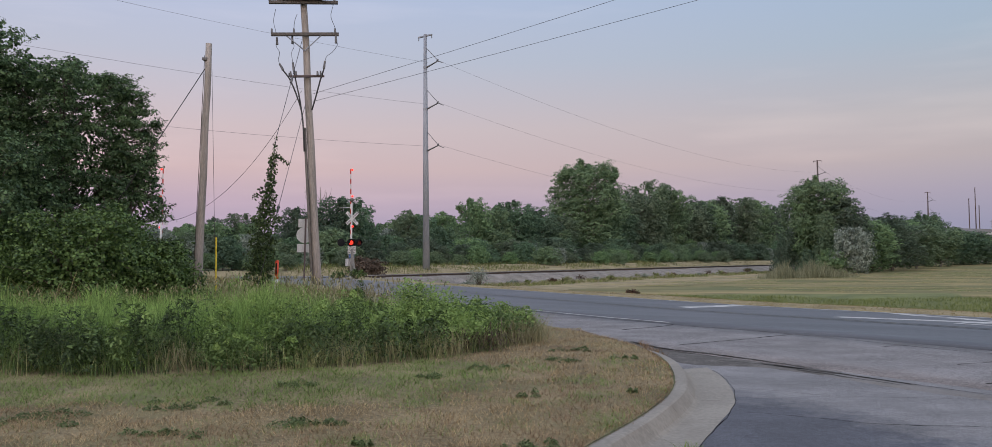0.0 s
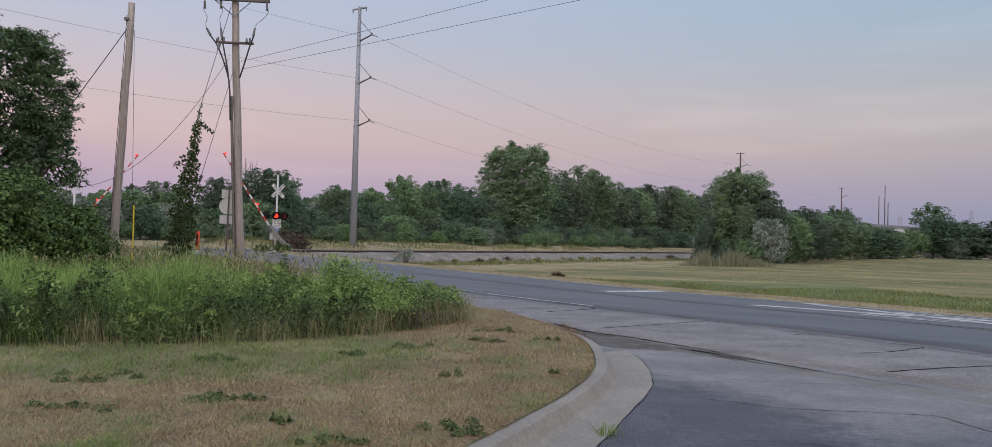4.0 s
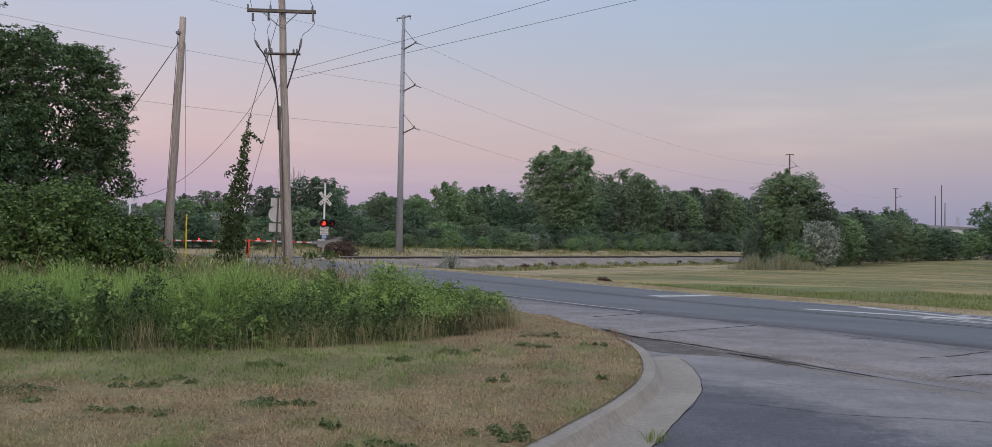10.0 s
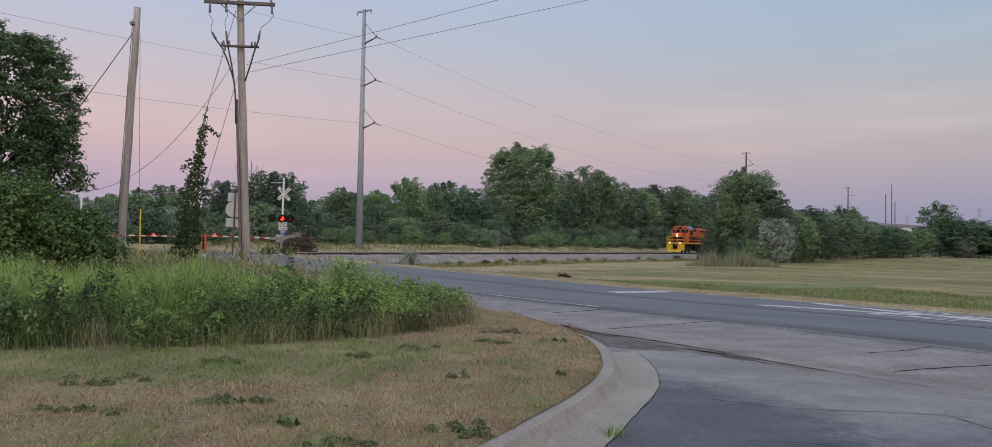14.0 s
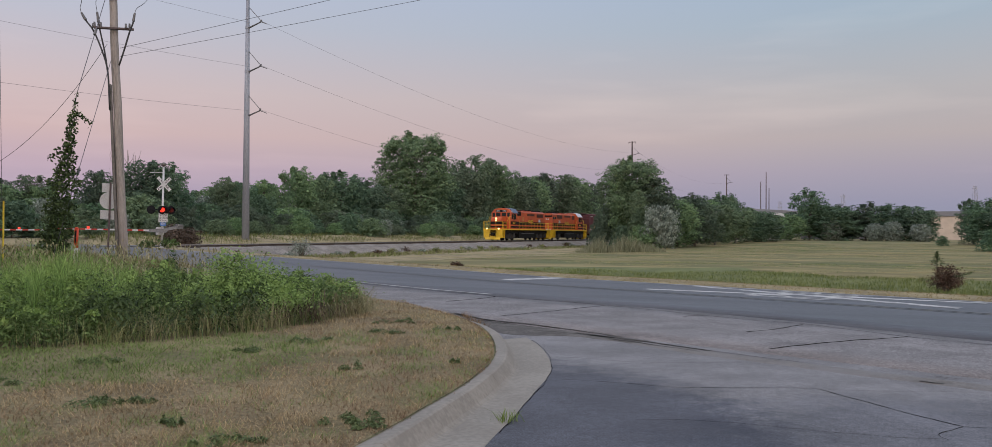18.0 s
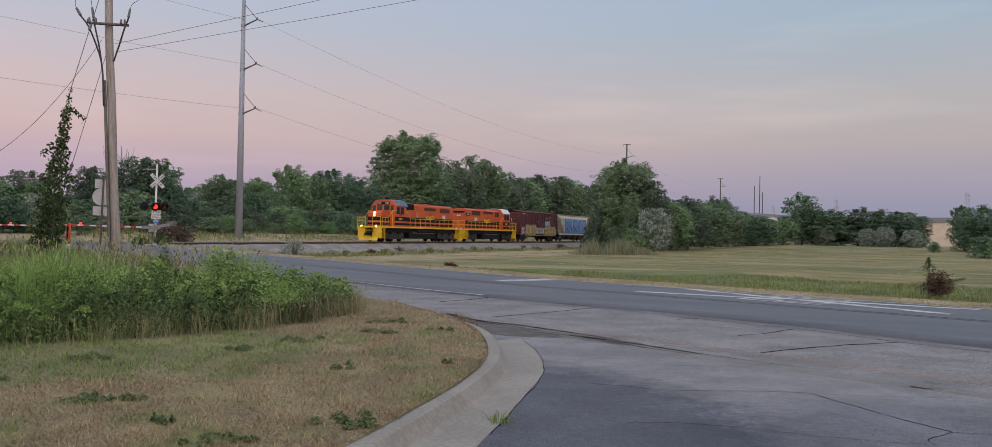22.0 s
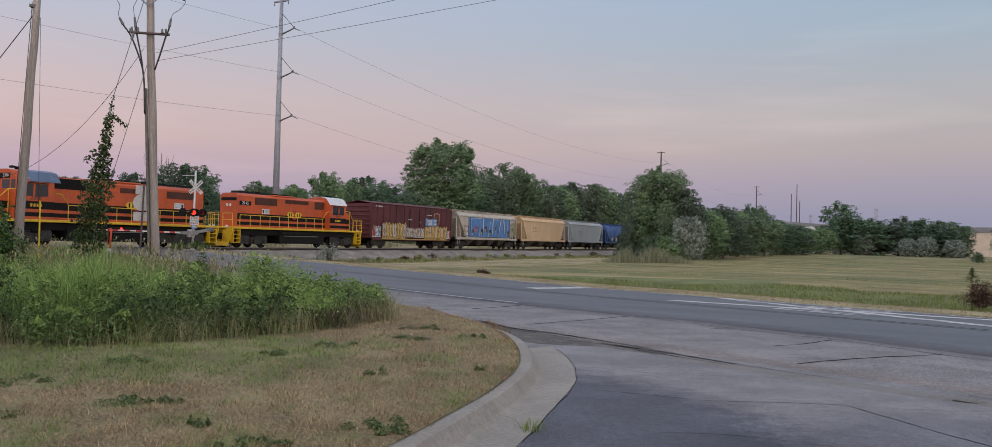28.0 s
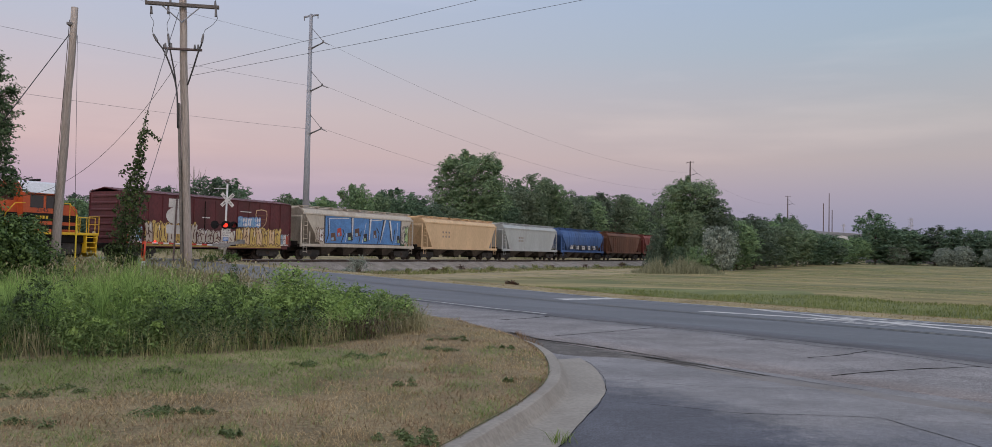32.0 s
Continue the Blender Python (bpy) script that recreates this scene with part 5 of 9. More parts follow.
def clump_leaves(rng, c, d, rc, per, flat=0.62):
    """Leaf places and normals on the domed tops of the clumps, sparse below."""
    n = len(c) * per
    cc, dd, rr = (np.repeat(a, per, 0) for a in (c, d, rc))
    e = rng.normal(size=(n, 3)) + dd * 0.55 + [0, 0, 0.55]
    e /= np.linalg.norm(e, axis=1, keepdims=True)
    p = cc + e * rr[:, None] * [1, 1, flat] * rng.uniform(0.55, 1.08, n)[:, None]
    return p, e + rng.normal(size=(n, 3)) * 0.35 + [0, 0, 0.25]


def tree_meshes(name, seed, h, r, low, lobes_n, clump_n, per, leaf, material, shape="round", trunk=0.16, bark="bark"):
    rng = np.random.default_rng(seed)
    lobes = lobed(rng, h, r, low, lobes_n, shape, 0.24, 0.46)
    c, d, rc = clumps(rng, lobes, clump_n, 0.055 * r + 0.16, 0.11 * r + 0.3)
    p, nrm = clump_leaves(rng, c, d, rc, per)
    keep = p[:, 2] > 0.05
    # leaves inside each lobe, which close it
    lb = np.array(lobes)
    k = 36 if name.startswith("fill") else 150 if name == "cotton" else 80
    e = rng.normal(size=(len(lb) * k, 3))
    e /= np.linalg.norm(e, axis=1, keepdims=True)
    ll = np.repeat(lb, k, 0)
    q = ll[:, :3] + e * ll[:, [3, 3, 4]] * rng.uniform(0.45, 0.86, len(ll))[:, None]
    cc, cn = core_points(rng, h, r, low, 900)
    q, e = np.concatenate([q, cc]), np.concatenate([e, cn])
    ok = q[:, 2] > 0.1
    v, f = join_np([sprigs(rng, p[keep], nrm[keep], leaf), sprigs(rng, q[ok], e[ok] + rng.normal(size=e[ok].shape) * 0.5 + [0, 0, 0.3], leaf * 1.9)])
    crown = np_mesh(name + "_crown", v, f, material)
    bm = bmesh.new()
    tube(bm, [(0, 0, -0.4), (0.05, 0.02, h * 0.25), (-0.06, 0.08, h * 0.55), (0.03, 0, h * 0.86)], trunk, 6, trunk * 0.25)
    for lx, ly, lz, ls, _ in lobes[::max(1, len(lobes) // 12)]:
        z0 = max(h * 0.08, lz - math.hypot(lx, ly) * 0.9 - ls * 0.5)
        tube(bm, [(0, 0, z0), (lx * 0.5, ly * 0.5, z0 + (lz - z0) * 0.6), (lx * 1.05, ly * 1.05, lz + ls * 0.3)], trunk * 0.4, 4, trunk * 0.1)
    wood = bpy.data.meshes.new(name + "_trunk")
    bm.to_mesh(wood)
    bm.free()
    wood.materials.append(M[bark])
    return crown, wood


M["bark_grey"] = mat("pale_grey_bark", (0.2, 0.185, 0.165), 0.95, var=0.3, scale=3, fine=25, bump=0.6, stretch=(1, 1, 0.25))
KINDS = {}
for key, args in {
        "cotton": (11, 15.0, 4.6, 1.0, 46, 1000, 34, 0.12, M["leaf_far"], "full", 0.34, "bark_grey"),
        "ash": (12, 10.0, 3.6, 0.2, 24, 340, 22, 0.135, M["leaf_far"], "round", 0.2),
        "ash_b": (22, 10.0, 3.6, 0.5, 19, 340, 22, 0.135, M["leaf_far"], "top", 0.2, "bark_grey"),
        "dark": (13, 10.0, 3.8, 0.2, 22, 340, 22, 0.135, M["leaf_dark"], "round", 0.2),
        "dark_b": (23, 10.0, 3.8, 0.4, 17, 340, 22, 0.135, M["leaf_dark"], "full", 0.2),
        "poplar": (14, 10.0, 2.6, 0.2, 26, 300, 20, 0.12, M["leaf_far"], "tall", 0.16, "bark_grey"),
        "poplar_b": (24, 10.0, 2.6, 0.4, 20, 300, 20, 0.12, M["leaf_dark"], "round", 0.16, "bark_grey"),
        "shrub": (15, 4.2, 2.9, 0.0, 15, 210, 18, 0.11, M["leaf_dark"], "low", 0.08),
        "shrub_b": (16, 4.0, 2.7, 0.0, 13, 210, 18, 0.11, M["leaf_far"], "low", 0.08),
        "shrub_c": (26, 4.0, 2.7, 0.0, 10, 210, 18, 0.11, M["leaf_dark"], "low", 0.08),
        "olive": (17, 4.6, 2.3, 0.1, 22, 260, 20, 0.095, M["leaf_olive"], "round", 0.08, "bark_grey"),
        "fill": (19, 10.0, 4.0, 0.0, 17, 170, 14, 0.2, M["leaf_dark"], "round", 0.15),
        "fill_b": (20, 10.0, 4.0, 0.0, 15, 170, 14, 0.2, M["leaf_far"], "round", 0.15),
        "brush": (18, 1.6, 2.2, 0.0, 18, 150, 24, 0.08, M["leaf_brown"], "low", 0.04)}.items():
    KINDS[key] = (args[1], args[2], *tree_meshes(key, *args))

LABELS = {"cotton": "large spreading cottonwood with a lobed crown", "ash": "leafy deciduous tree at the edge of the wood", "dark": "dense dark-green deciduous tree",
          "poplar": "slim upright young poplar", "shrub": "dense dark shrub along the railway", "shrub_b": "rounded green shrub along the railway",
          "fill": "dense dark-green tree deep in the wood", "fill_b": "dense green tree deep in the wood", "ash_b": "leafy deciduous tree with an open spreading crown", "dark_b": "dense dark-green deciduous tree with a broad crown",
          "poplar_b": "slim upright dark-green young tree", "shrub_c": "dense rounded dark shrub along the railway", "olive": "silvery olive shrub beside darker trees", "brush": "brown dry brush heap beside the track"}
_turn = random.Random(21)


def plant(kind, x, y, h, r=None, z=None, name=None):
    if kind + "_b" in KINDS and kind not in ("cotton", "fill") and _turn.random() < 0.5:
        kind = kind + ("_c" if kind + "_c" in KINDS else "_b")
    h0, r0, crown, wood = KINDS[kind]
    nm = name or ("tree" if kind in ("cotton", "ash", "ash_b", "dark", "dark_b", "poplar", "poplar_b", "fill", "fill_b") else "shrub")
    thing = empty(nm, Matrix(), LABELS[kind], nm, "trees and shrubs along the railway")
    sx = (r or r0 * h / h0) / r0
    thing.matrix_basis = Matrix.LocRotScale((x, y, zg(x, y) - 0.1 if z is None else z), Euler((0, 0, _turn.uniform(0, 6.28))), (sx, sx, h / h0))
    for nm, me in (("crown", crown), ("trunk", wood)):
        ob = new(nm, me)
        ob.parent = thing


# how high the wood stands over the eye, as a slope, by bearing in degrees
WOOD_AT = [-30, -21.9, -18.6, -16.9, -16.0, -15.4, -14.9, -12.9, -12.1, -9.8, -9.3, -8.5, -6.8, -6.1, -3.7, -3.1, -1.8, -1.3, 0.2, 2.3, 2.8, 3.8, 8.7, 11.8, 12.3, 14.9, 16.0, 18.1, 25.0, 28.4, 29.2, 60]
WOOD_TOP = [0.045, 0.046, 0.051, 0.056, 0.030, 0.040, 0.060, 0.063, 0.072, 0.070, 0.049, 0.051, 0.062, 0.059, 0.061, 0.073, 0.074, 0.067, 0.072, 0.072, 0.056, 0.061, 0.080, 0.084, 0.064, 0.072, 0.067, 0.065, 0.052, 0.047, 0.027, 0.027]


def row(kind_list, s0, s1, ds, q0, q1, h0, h1, seed, capped=True):
    r = random.Random(seed)
    s = s0
    while s < s1:
        p = tk(s, r.uniform(q0, q1))
        h = r.uniform(h0, h1)
        s += ds * r.uniform(0.7, 1.3)
        kind = r.choice(kind_list)
        wide = None
        if capped:
            far = p.length
            b = math.degrees(math.atan2(p.x, p.y))
            half = math.degrees(h * 0.22 / far)
            top = min(float(np.interp(b + k * half, WOOD_AT, WOOD_TOP)) for k in (-1, 0, 1))
            limit = (1.6 + top * far - zg(p.x, p.y)) * r.uniform(0.9, 1.0)
            if h1 > 9:
                wide = KINDS[kind][1] * 0.8
                h = limit
            h = min(h, limit)
            if h < 1.2:
                continue
        if kind in ("shrub", "shrub_b"):
            wide = h * r.uniform(0.7, 1.0)
        plant(kind, p.x, p.y, h, wide)


# the wood beyond the track
row(["shrub", "shrub_b", "shrub", "olive"], 18, 250, 2.3, -19, -14.0, 2.0, 3.9, 1)
row(["shrub", "shrub_b", "olive", "ash"], 10, 250, 3.4, -29, -22, 3.0, 5.4, 2)
row(["ash", "ash", "ash", "poplar"], 0, 330, 6.5, -42, -34, 4.6, 8.0, 3)
row(["fill", "fill_b"], -10, 345, 4.8, -56, -46, 6.8, 8.9, 4)
row(["fill", "fill_b"], -20, 360, 4.6, -72, -60, 9.0, 11.0, 5)
row(["fill"], 165, 240, 5.0, 9.0, 12.0, 6.0, 8.5, 6, False)
row(["shrub_b", "olive", "shrub_b"], 14, 150, 3.4, -13.5, -9.5, 1.1, 2.4, 7)
# trees that stand out of the wood's edge
for kind, x, y, top, r in (
        ("cotton", 15.1, 142.7, 19.1, 5.9),
        ("ash", 29.3, 161.9, 17.3, 4.8),
        ("poplar", 33.5, 167.5, 17.2, 2.6),
        ("dark", 2.0, 125.2, 10.9, 3.8),
        ("ash", -4.4, 116.5, 10.7, 2.6),
        ("dark", -19.8, 95.8, 9.4, 3.3),
        ("dark", -18.0, 98.3, 9.0, 2.4),
        ("ash", -12.5, 105.6, 8.4, 2.1),
        ("dark", -23.5, 90.9, 7.9, 1.9),
        ("ash", -27.7, 85.2, 7.0, 1.8),
        ("dark", -29.4, 82.9, 6.4, 1.6),
        ("ash", -8.5, 111.1, 8.5, 2.0),
        ("ash", -1.2, 120.8, 9.8, 2.3),
        ("dark", 6.2, 130.8, 9.8, 3.3),
        ("ash", 46.2, 184.6, 14.9, 5.3),
        ("ash", 58.6, 201.3, 17.1, 5.2),
        ("poplar", 52.0, 192.4, 16.5, 2.7),
        ("ash", 40.8, 177.4, 13.8, 4.6)):
    plant(kind, x, y, (top - zg(x, y)) * 0.98, r * 1.18)
# the clump on the near side of the track and the row behind it
for kind, x, y, top, r in (
        ("cotton", 45.0, 115.5, 13.1, 4.2),
        ("ash", 42.9, 114.6, 10.3, 2.5),
        ("dark", 40.0, 114.3, 5.6, 1.6),
        ("shrub", 38.7, 113.2, 3.2, 1.4),
        ("poplar", 42.6, 107.0, 7.9, 1.5),
        ("dark", 47.1, 112.5, 10.0, 3.5),
        ("olive", 44.2, 102.9, 5.6, 2.1),
        ("shrub", 41.6, 110.4, 2.8, 1.6),
        ("shrub_b", 42.2, 103.7, 2.8, 2.3),
        ("ash", 52.7, 116.6, 7.0, 3.4),
        ("dark", 58.6, 122.7, 7.5, 3.6),
        ("ash", 66.0, 130.2, 7.0, 3.6),
        ("ash", 74.7, 139.3, 6.8, 3.7),
        ("dark", 82.7, 146.2, 6.6, 3.6),
        ("ash", 91.6, 154.9, 5.9, 3.3),
        ("ash", 102.4, 165.9, 6.3, 3.4),
        ("dark", 78.0, 156.6, 9.0, 4.3),
        ("dark", 93.3, 176.8, 10.6, 3.4),
        ("poplar", 88.9, 167.9, 10.2, 2.2),
        ("dark", 108.6, 167.9, 11.8, 4.5)):
    plant(kind, x, y, (top - zg(x, y)) * 0.98, r * 1.18)
# more of the wood's outline
for kind, x, y, top, r in (
        ("ash", 25.8, 157.2, 14.2, 4.0),
        ("ash", 34.9, 169.4, 16.4, 4.4),
        ("dark", 43.0, 180.4, 14.5, 4.3),
        ("ash", 65.7, 210.9, 16.9, 5.2),
        ("dark", 21.5, 151.4, 11.6, 3.9),
        ("ash", 9.7, 135.5, 9.1, 3.0),
        ("dark", -10.4, 108.5, 8.0, 2.0),
        ("ash", 60.8, 137.1, 8.7, 3.6),
        ("dark", 70.0, 149.4, 9.2, 3.6),
        ("ash", 75.0, 152.6, 8.7, 3.5),
        ("dark", 84.9, 164.4, 10.3, 3.5),
        ("ash", 46.9, 119.3, 9.9, 3.0),
        ("fill", 85.6, 148.9, 6.3, 4.6),
        ("fill", 113.1, 164.9, 8.2, 5.9)):
    plant(kind, x, y, (top - zg(x, y)) * 0.98, r * 1.18)
# the far end of the field
for kind, x, y, top, r in (
        ("dark", 113.9, 170.4, 8.6, 3.4),
        ("dark", 117.4, 168.0, 8.4, 4.5),
        ("dark", 117.6, 169.9, 7.9, 4.4),
        ("dark", 121.3, 165.2, 8.9, 4.4),
        ("dark", 123.0, 160.3, 8.4, 4.3),
        ("dark", 125.2, 155.9, 8.3, 4.5),
        ("dark", 126.2, 152.6, 7.3, 2.9),
        ("olive", 110.9, 163.2, 5.0, 2.2),
        ("olive", 116.0, 155.2, 4.3, 1.9),
        ("olive", 118.6, 153.0, 4.7, 2.1),
        ("olive", 122.4, 149.0, 4.2, 1.9),
        ("dark", 115.0, 126.6, 8.4, 2.6),
        ("dark", 113.0, 120.3, 7.8, 4.0),
        ("dark", 111.5, 114.7, 7.0, 3.9),
        ("shrub", 85.7, 91.0, 2.5, 1.8),
        ("dark", 97.6, 113.9, 1.7, 0.9),
        ("dark", 114.0, 112.2, 7.5, 4.5),
        ("dark", 113.9, 105.1, 7.3, 4.8),
        ("ash", 113.3, 98.3, 7.1, 4.5)):
    plant(kind, x, y, (top - zg(x, y)) * 0.98, r * 1.18)


# ---- the trees and the vine-grown bush by the near poles ----
def near_tree(name, x, y, h, r, low, seed, lobes_n, clump_n, per, leaf, material, label, shape="round", sprays=0, small=0.2, big=0.36, flat=0.5, slim=1.0):
    rng = np.random.default_rng(seed)
    lobes = lobed(rng, h, r, low, lobes_n, shape, small, big)
    c, d, rc = clumps(rng, lobes, clump_n, 0.16, 0.42)
    p, nrm = clump_leaves(rng, c, d, rc, per, flat)
    keep = p[:, 2] > 0.05
    lb = np.array(lobes)
    k = 70
    e = rng.normal(size=(len(lb) * k, 3))
    e /= np.linalg.norm(e, axis=1, keepdims=True)
    ll = np.repeat(lb, k, 0)
    q = ll[:, :3] + e * ll[:, [3, 3, 4]] * rng.uniform(0.3, 0.72, len(ll))[:, None]
    ok = q[:, 2] > 0.1
    cc, cn = core_points(rng, h, r, low, clump_n)
    sets = [leaves(rng, p[keep], nrm[keep], leaf, 0.25, slim), leaves(rng, q[ok], e[ok] + rng.normal(size=e[ok].shape) * 0.4, leaf * 1.15), leaves(rng, cc, cn, leaf * 1.7)]
    thing = empty(name, pose(x, y, 0.2), label, "tree" if name == "tree" else "bush")
    bm = bmesh.new()
    tube(bm, [(0, 0, -0.3), (0.1, 0.05, h * 0.25), (-0.1, 0.1, h * 0.55), (0.05, 0, h * 0.85)], 0.2 if name == "tree" else 0.06, 8, 0.04)
    for lx, ly, lz, ls, _ in lobes[::2]:
        z0 = max(h * 0.08, lz - math.hypot(lx, ly) * 0.9 - ls * 0.5)
        tube(bm, [(0, 0, z0), (lx * 0.5, ly * 0.5, z0 + (lz - z0) * 0.6), (lx, ly, lz)], 0.05, 5, 0.015)
    # leafy twigs that stand out of the crown: rising above, level and nodding at the sides
    mid = np.array([0, 0, (h + low) / 2])
    for i in range(sprays):
        lb = np.array(lobes[int(rng.integers(0, lobes_n))])
        d = (lb[:3] - mid) / [r, r, (h - low) / 2] + rng.normal(0, 0.35, 3)
        d /= np.linalg.norm(d) + 1e-9
        p0 = lb[:3] + d * [lb[3], lb[3], lb[4]] * 0.75
        long = rng.uniform(0.25, 0.7)
        d2 = d * [1, 1, 0.6] + [0, 0, 0.35 if d[2] > 0.1 else -0.05]
        nod = rng.uniform(0.1, 0.4)
        k = 34
        t = rng.uniform(0.0, 1.0, k)
        q = p0 + d2 * (long * t)[:, None] + rng.normal(0, 0.1, (k, 3)) * [1, 1, 0.45] * (1.2 - 0.7 * t)[:, None]
        q[:, 2] -= nod * long * t ** 2
        sets.append(leaves(rng, q, rng.normal(size=(k, 3)) * 0.4 + [0, 0, 0.9] + d * 0.3, leaf * 0.95, 0.25, slim))
        if i % 2 == 0:
            tip = p0 + d2 * long - [0, 0, nod * long]
            tube(bm, [lb[:3], p0, tip], 0.014, 3, 0.004)
    v, f = join_np(sets)
    crown = new("crown", np_mesh("crown", v, f, material))
    crown.parent = thing
    part("trunk", bm, M["bark"], thing)


MAPLE = "dense dark-green maple tree beside the poles"
near_tree("tree", -15.45, 28.1, 8.3, 2.65, 2.0, 31, 62, 1400, 40, 0.056, M["leaf_near"], MAPLE, "full", 560, 0.14, 0.3, 0.42)
near_tree("tree", -18.7, 26.2, 9.9, 3.5, 1.6, 32, 64, 1200, 34, 0.062, M["leaf_near"], "taller dark maple standing behind a dense crown", "round", 160, 0.16, 0.32, 0.45)
near_tree("tree", -15.2, 23.9, 5.2, 1.9, 1.0, 35, 34, 460, 36, 0.056, M["leaf_near"], "young maple growing in front of a taller tree", "round", 70)
near_tree("tree", -13.15, 28.35, 5.2, 1.15, 1.7, 37, 24, 190, 36, 0.056, M["leaf_near"], "slim maple sapling at the edge of a dense crown", "round", 50)
near_tree("bush", -12.1, 23.1, 2.75, 2.5, 0.0, 33, 46, 1200, 30, 0.046, M["leaf_bush"], "large bush overgrown with vines and tall grass", "low", 50, 0.18, 0.34, 0.8, 1.15)
near_tree("bush", -15.2, 21.8, 2.7, 2.4, 0.0, 34, 42, 1000, 30, 0.046, M["leaf_bush"], "large bush overgrown with vines and tall grass", "low", 30, 0.18, 0.34, 0.8, 1.15)
near_tree("bush", -10.15, 24.0, 1.9, 1.2, 0.0, 36, 22, 360, 30, 0.046, M["leaf_bush"], "low leafy bush at the foot of the stub pole", "low", 20, 0.2, 0.36, 0.8, 1.15)


def vine():
    rng = np.random.default_rng(40)
    n = 4600
    t = rng.beta(1.05, 2.1, n)
    base, top = np.array(VINE_FOOT), np.array(VINE_TOP)
    wide = np.interp(t, [0, 0.25, 0.5, 0.7, 0.85, 1.0], [0.36, 0.5, 0.46, 0.17, 0.16, 0.05]) * np.interp(t * 14 % 1, [0, 0.5, 1], [1.3, 0.6, 1.3])
    a, rr = rng.uniform(0, 6.28, n), np.sqrt(rng.uniform(0, 1, n))
    c = base + (top - base) * t[:, None] + np.stack([np.cos(a) * wide * rr, np.sin(a) * wide * rr, rng.normal(0, 0.05, n)], 1)
    # side tendrils near the top
    k = 150
    tt, side = rng.uniform(0, 1, k), rng.choice([-1, 1], k)
    at = np.where(side > 0, 0.86, 0.66)
    c2 = base + (top - base) * at[:, None] + np.stack([side * tt * 0.55, np.zeros(k), 0.12 * np.sin(tt * 5)], 1) + rng.normal(0, 0.05, (k, 3))
    c = np.concatenate([c, c2])
    nrm = rng.normal(size=c.shape) + [0, -0.6, 0.2]
    v, f = leaves(rng, c, nrm, 0.052)
    tagged(new("climbing_vine", np_mesh("climbing_vine", v, f, M["leaf_vine"])), "leafy climbing vine covering a guy wire", "vine")


vine()
# ---- weeds, turf and grasses ----
FRONT_X, FRONT_Y = [-40, -5.3, -3.06, -1.57, -0.29, 0.7], [11.2, 10.45, 10.75, 11.6, 13.05, 14.8]
RIGHT_Y, RIGHT_X = [12.6, 13.7, 14.8, 16.8, 18.6, 20.6, 24.0, 28.9, 34.0, 41.0], [-0.5, 0.35, 0.7, 0.62, 0.3, -0.45, -2.3, -5.4, -8.8, -13.3]


def in_weeds(x, y):
    return (y > np.interp(x, FRONT_X, FRONT_Y)) & (x < np.interp(y, RIGHT_Y, RIGHT_X))


def lz(xy):
    return np.array([lawn_z(x, y) for x, y in xy])


def weed_points(rng, n, x0, x1, y0, y1, power=1.0):
    x = rng.uniform(x0, x1, n)
    y = y0 + (y1 - y0) * rng.uniform(0, 1, n) ** power
    ok = in_weeds(x, y)
    return np.stack([x[ok], y[ok]], 1)


def patch(xy, f, seed):
    """Slow noise over the ground, 0 to 1."""
    return np.clip(np.array([0.5 + 0.9 * noise.noise((x * f, y * f, seed)) for x, y in xy]), 0, 1)


def mound(xy):
    """Growth height over the bed: low at the rim, lumpy within."""
    d = np.maximum(0.0, xy[:, 1] - np.interp(xy[:, 0], FRONT_X, FRONT_Y))
    r = np.maximum(0.0, np.interp(xy[:, 1], RIGHT_Y, RIGHT_X) - xy[:, 0])
    rim = np.interp(np.minimum(d, r), [0, 0.35, 1.2, 3], [0.5, 0.72, 0.92, 1.0])
    return rim * np.interp(xy[:, 1] + 0.35 * xy[:, 0], [10.5, 13.5, 17], [1.0, 0.72, 0.8]) ** np.where(xy[:, 0] < -4.5, 1, 0) * (0.12 + 0.8 * patch(xy, 0.6, 3) + 0.92 * patch(xy, 1.45, 8)) * np.interp(xy[:, 0], [-6, -3.0, 0.7], [0.95, 0.84, 0.62]) * np.interp(xy[:, 1] - 0.5 * xy[:, 0], [14.5, 18, 30], [1.0, 0.82, 0.85])


def clumped(rng, pts, k, spread):
    return np.repeat(pts, k, 0) + rng.normal(0, spread, (len(pts) * k, 2))


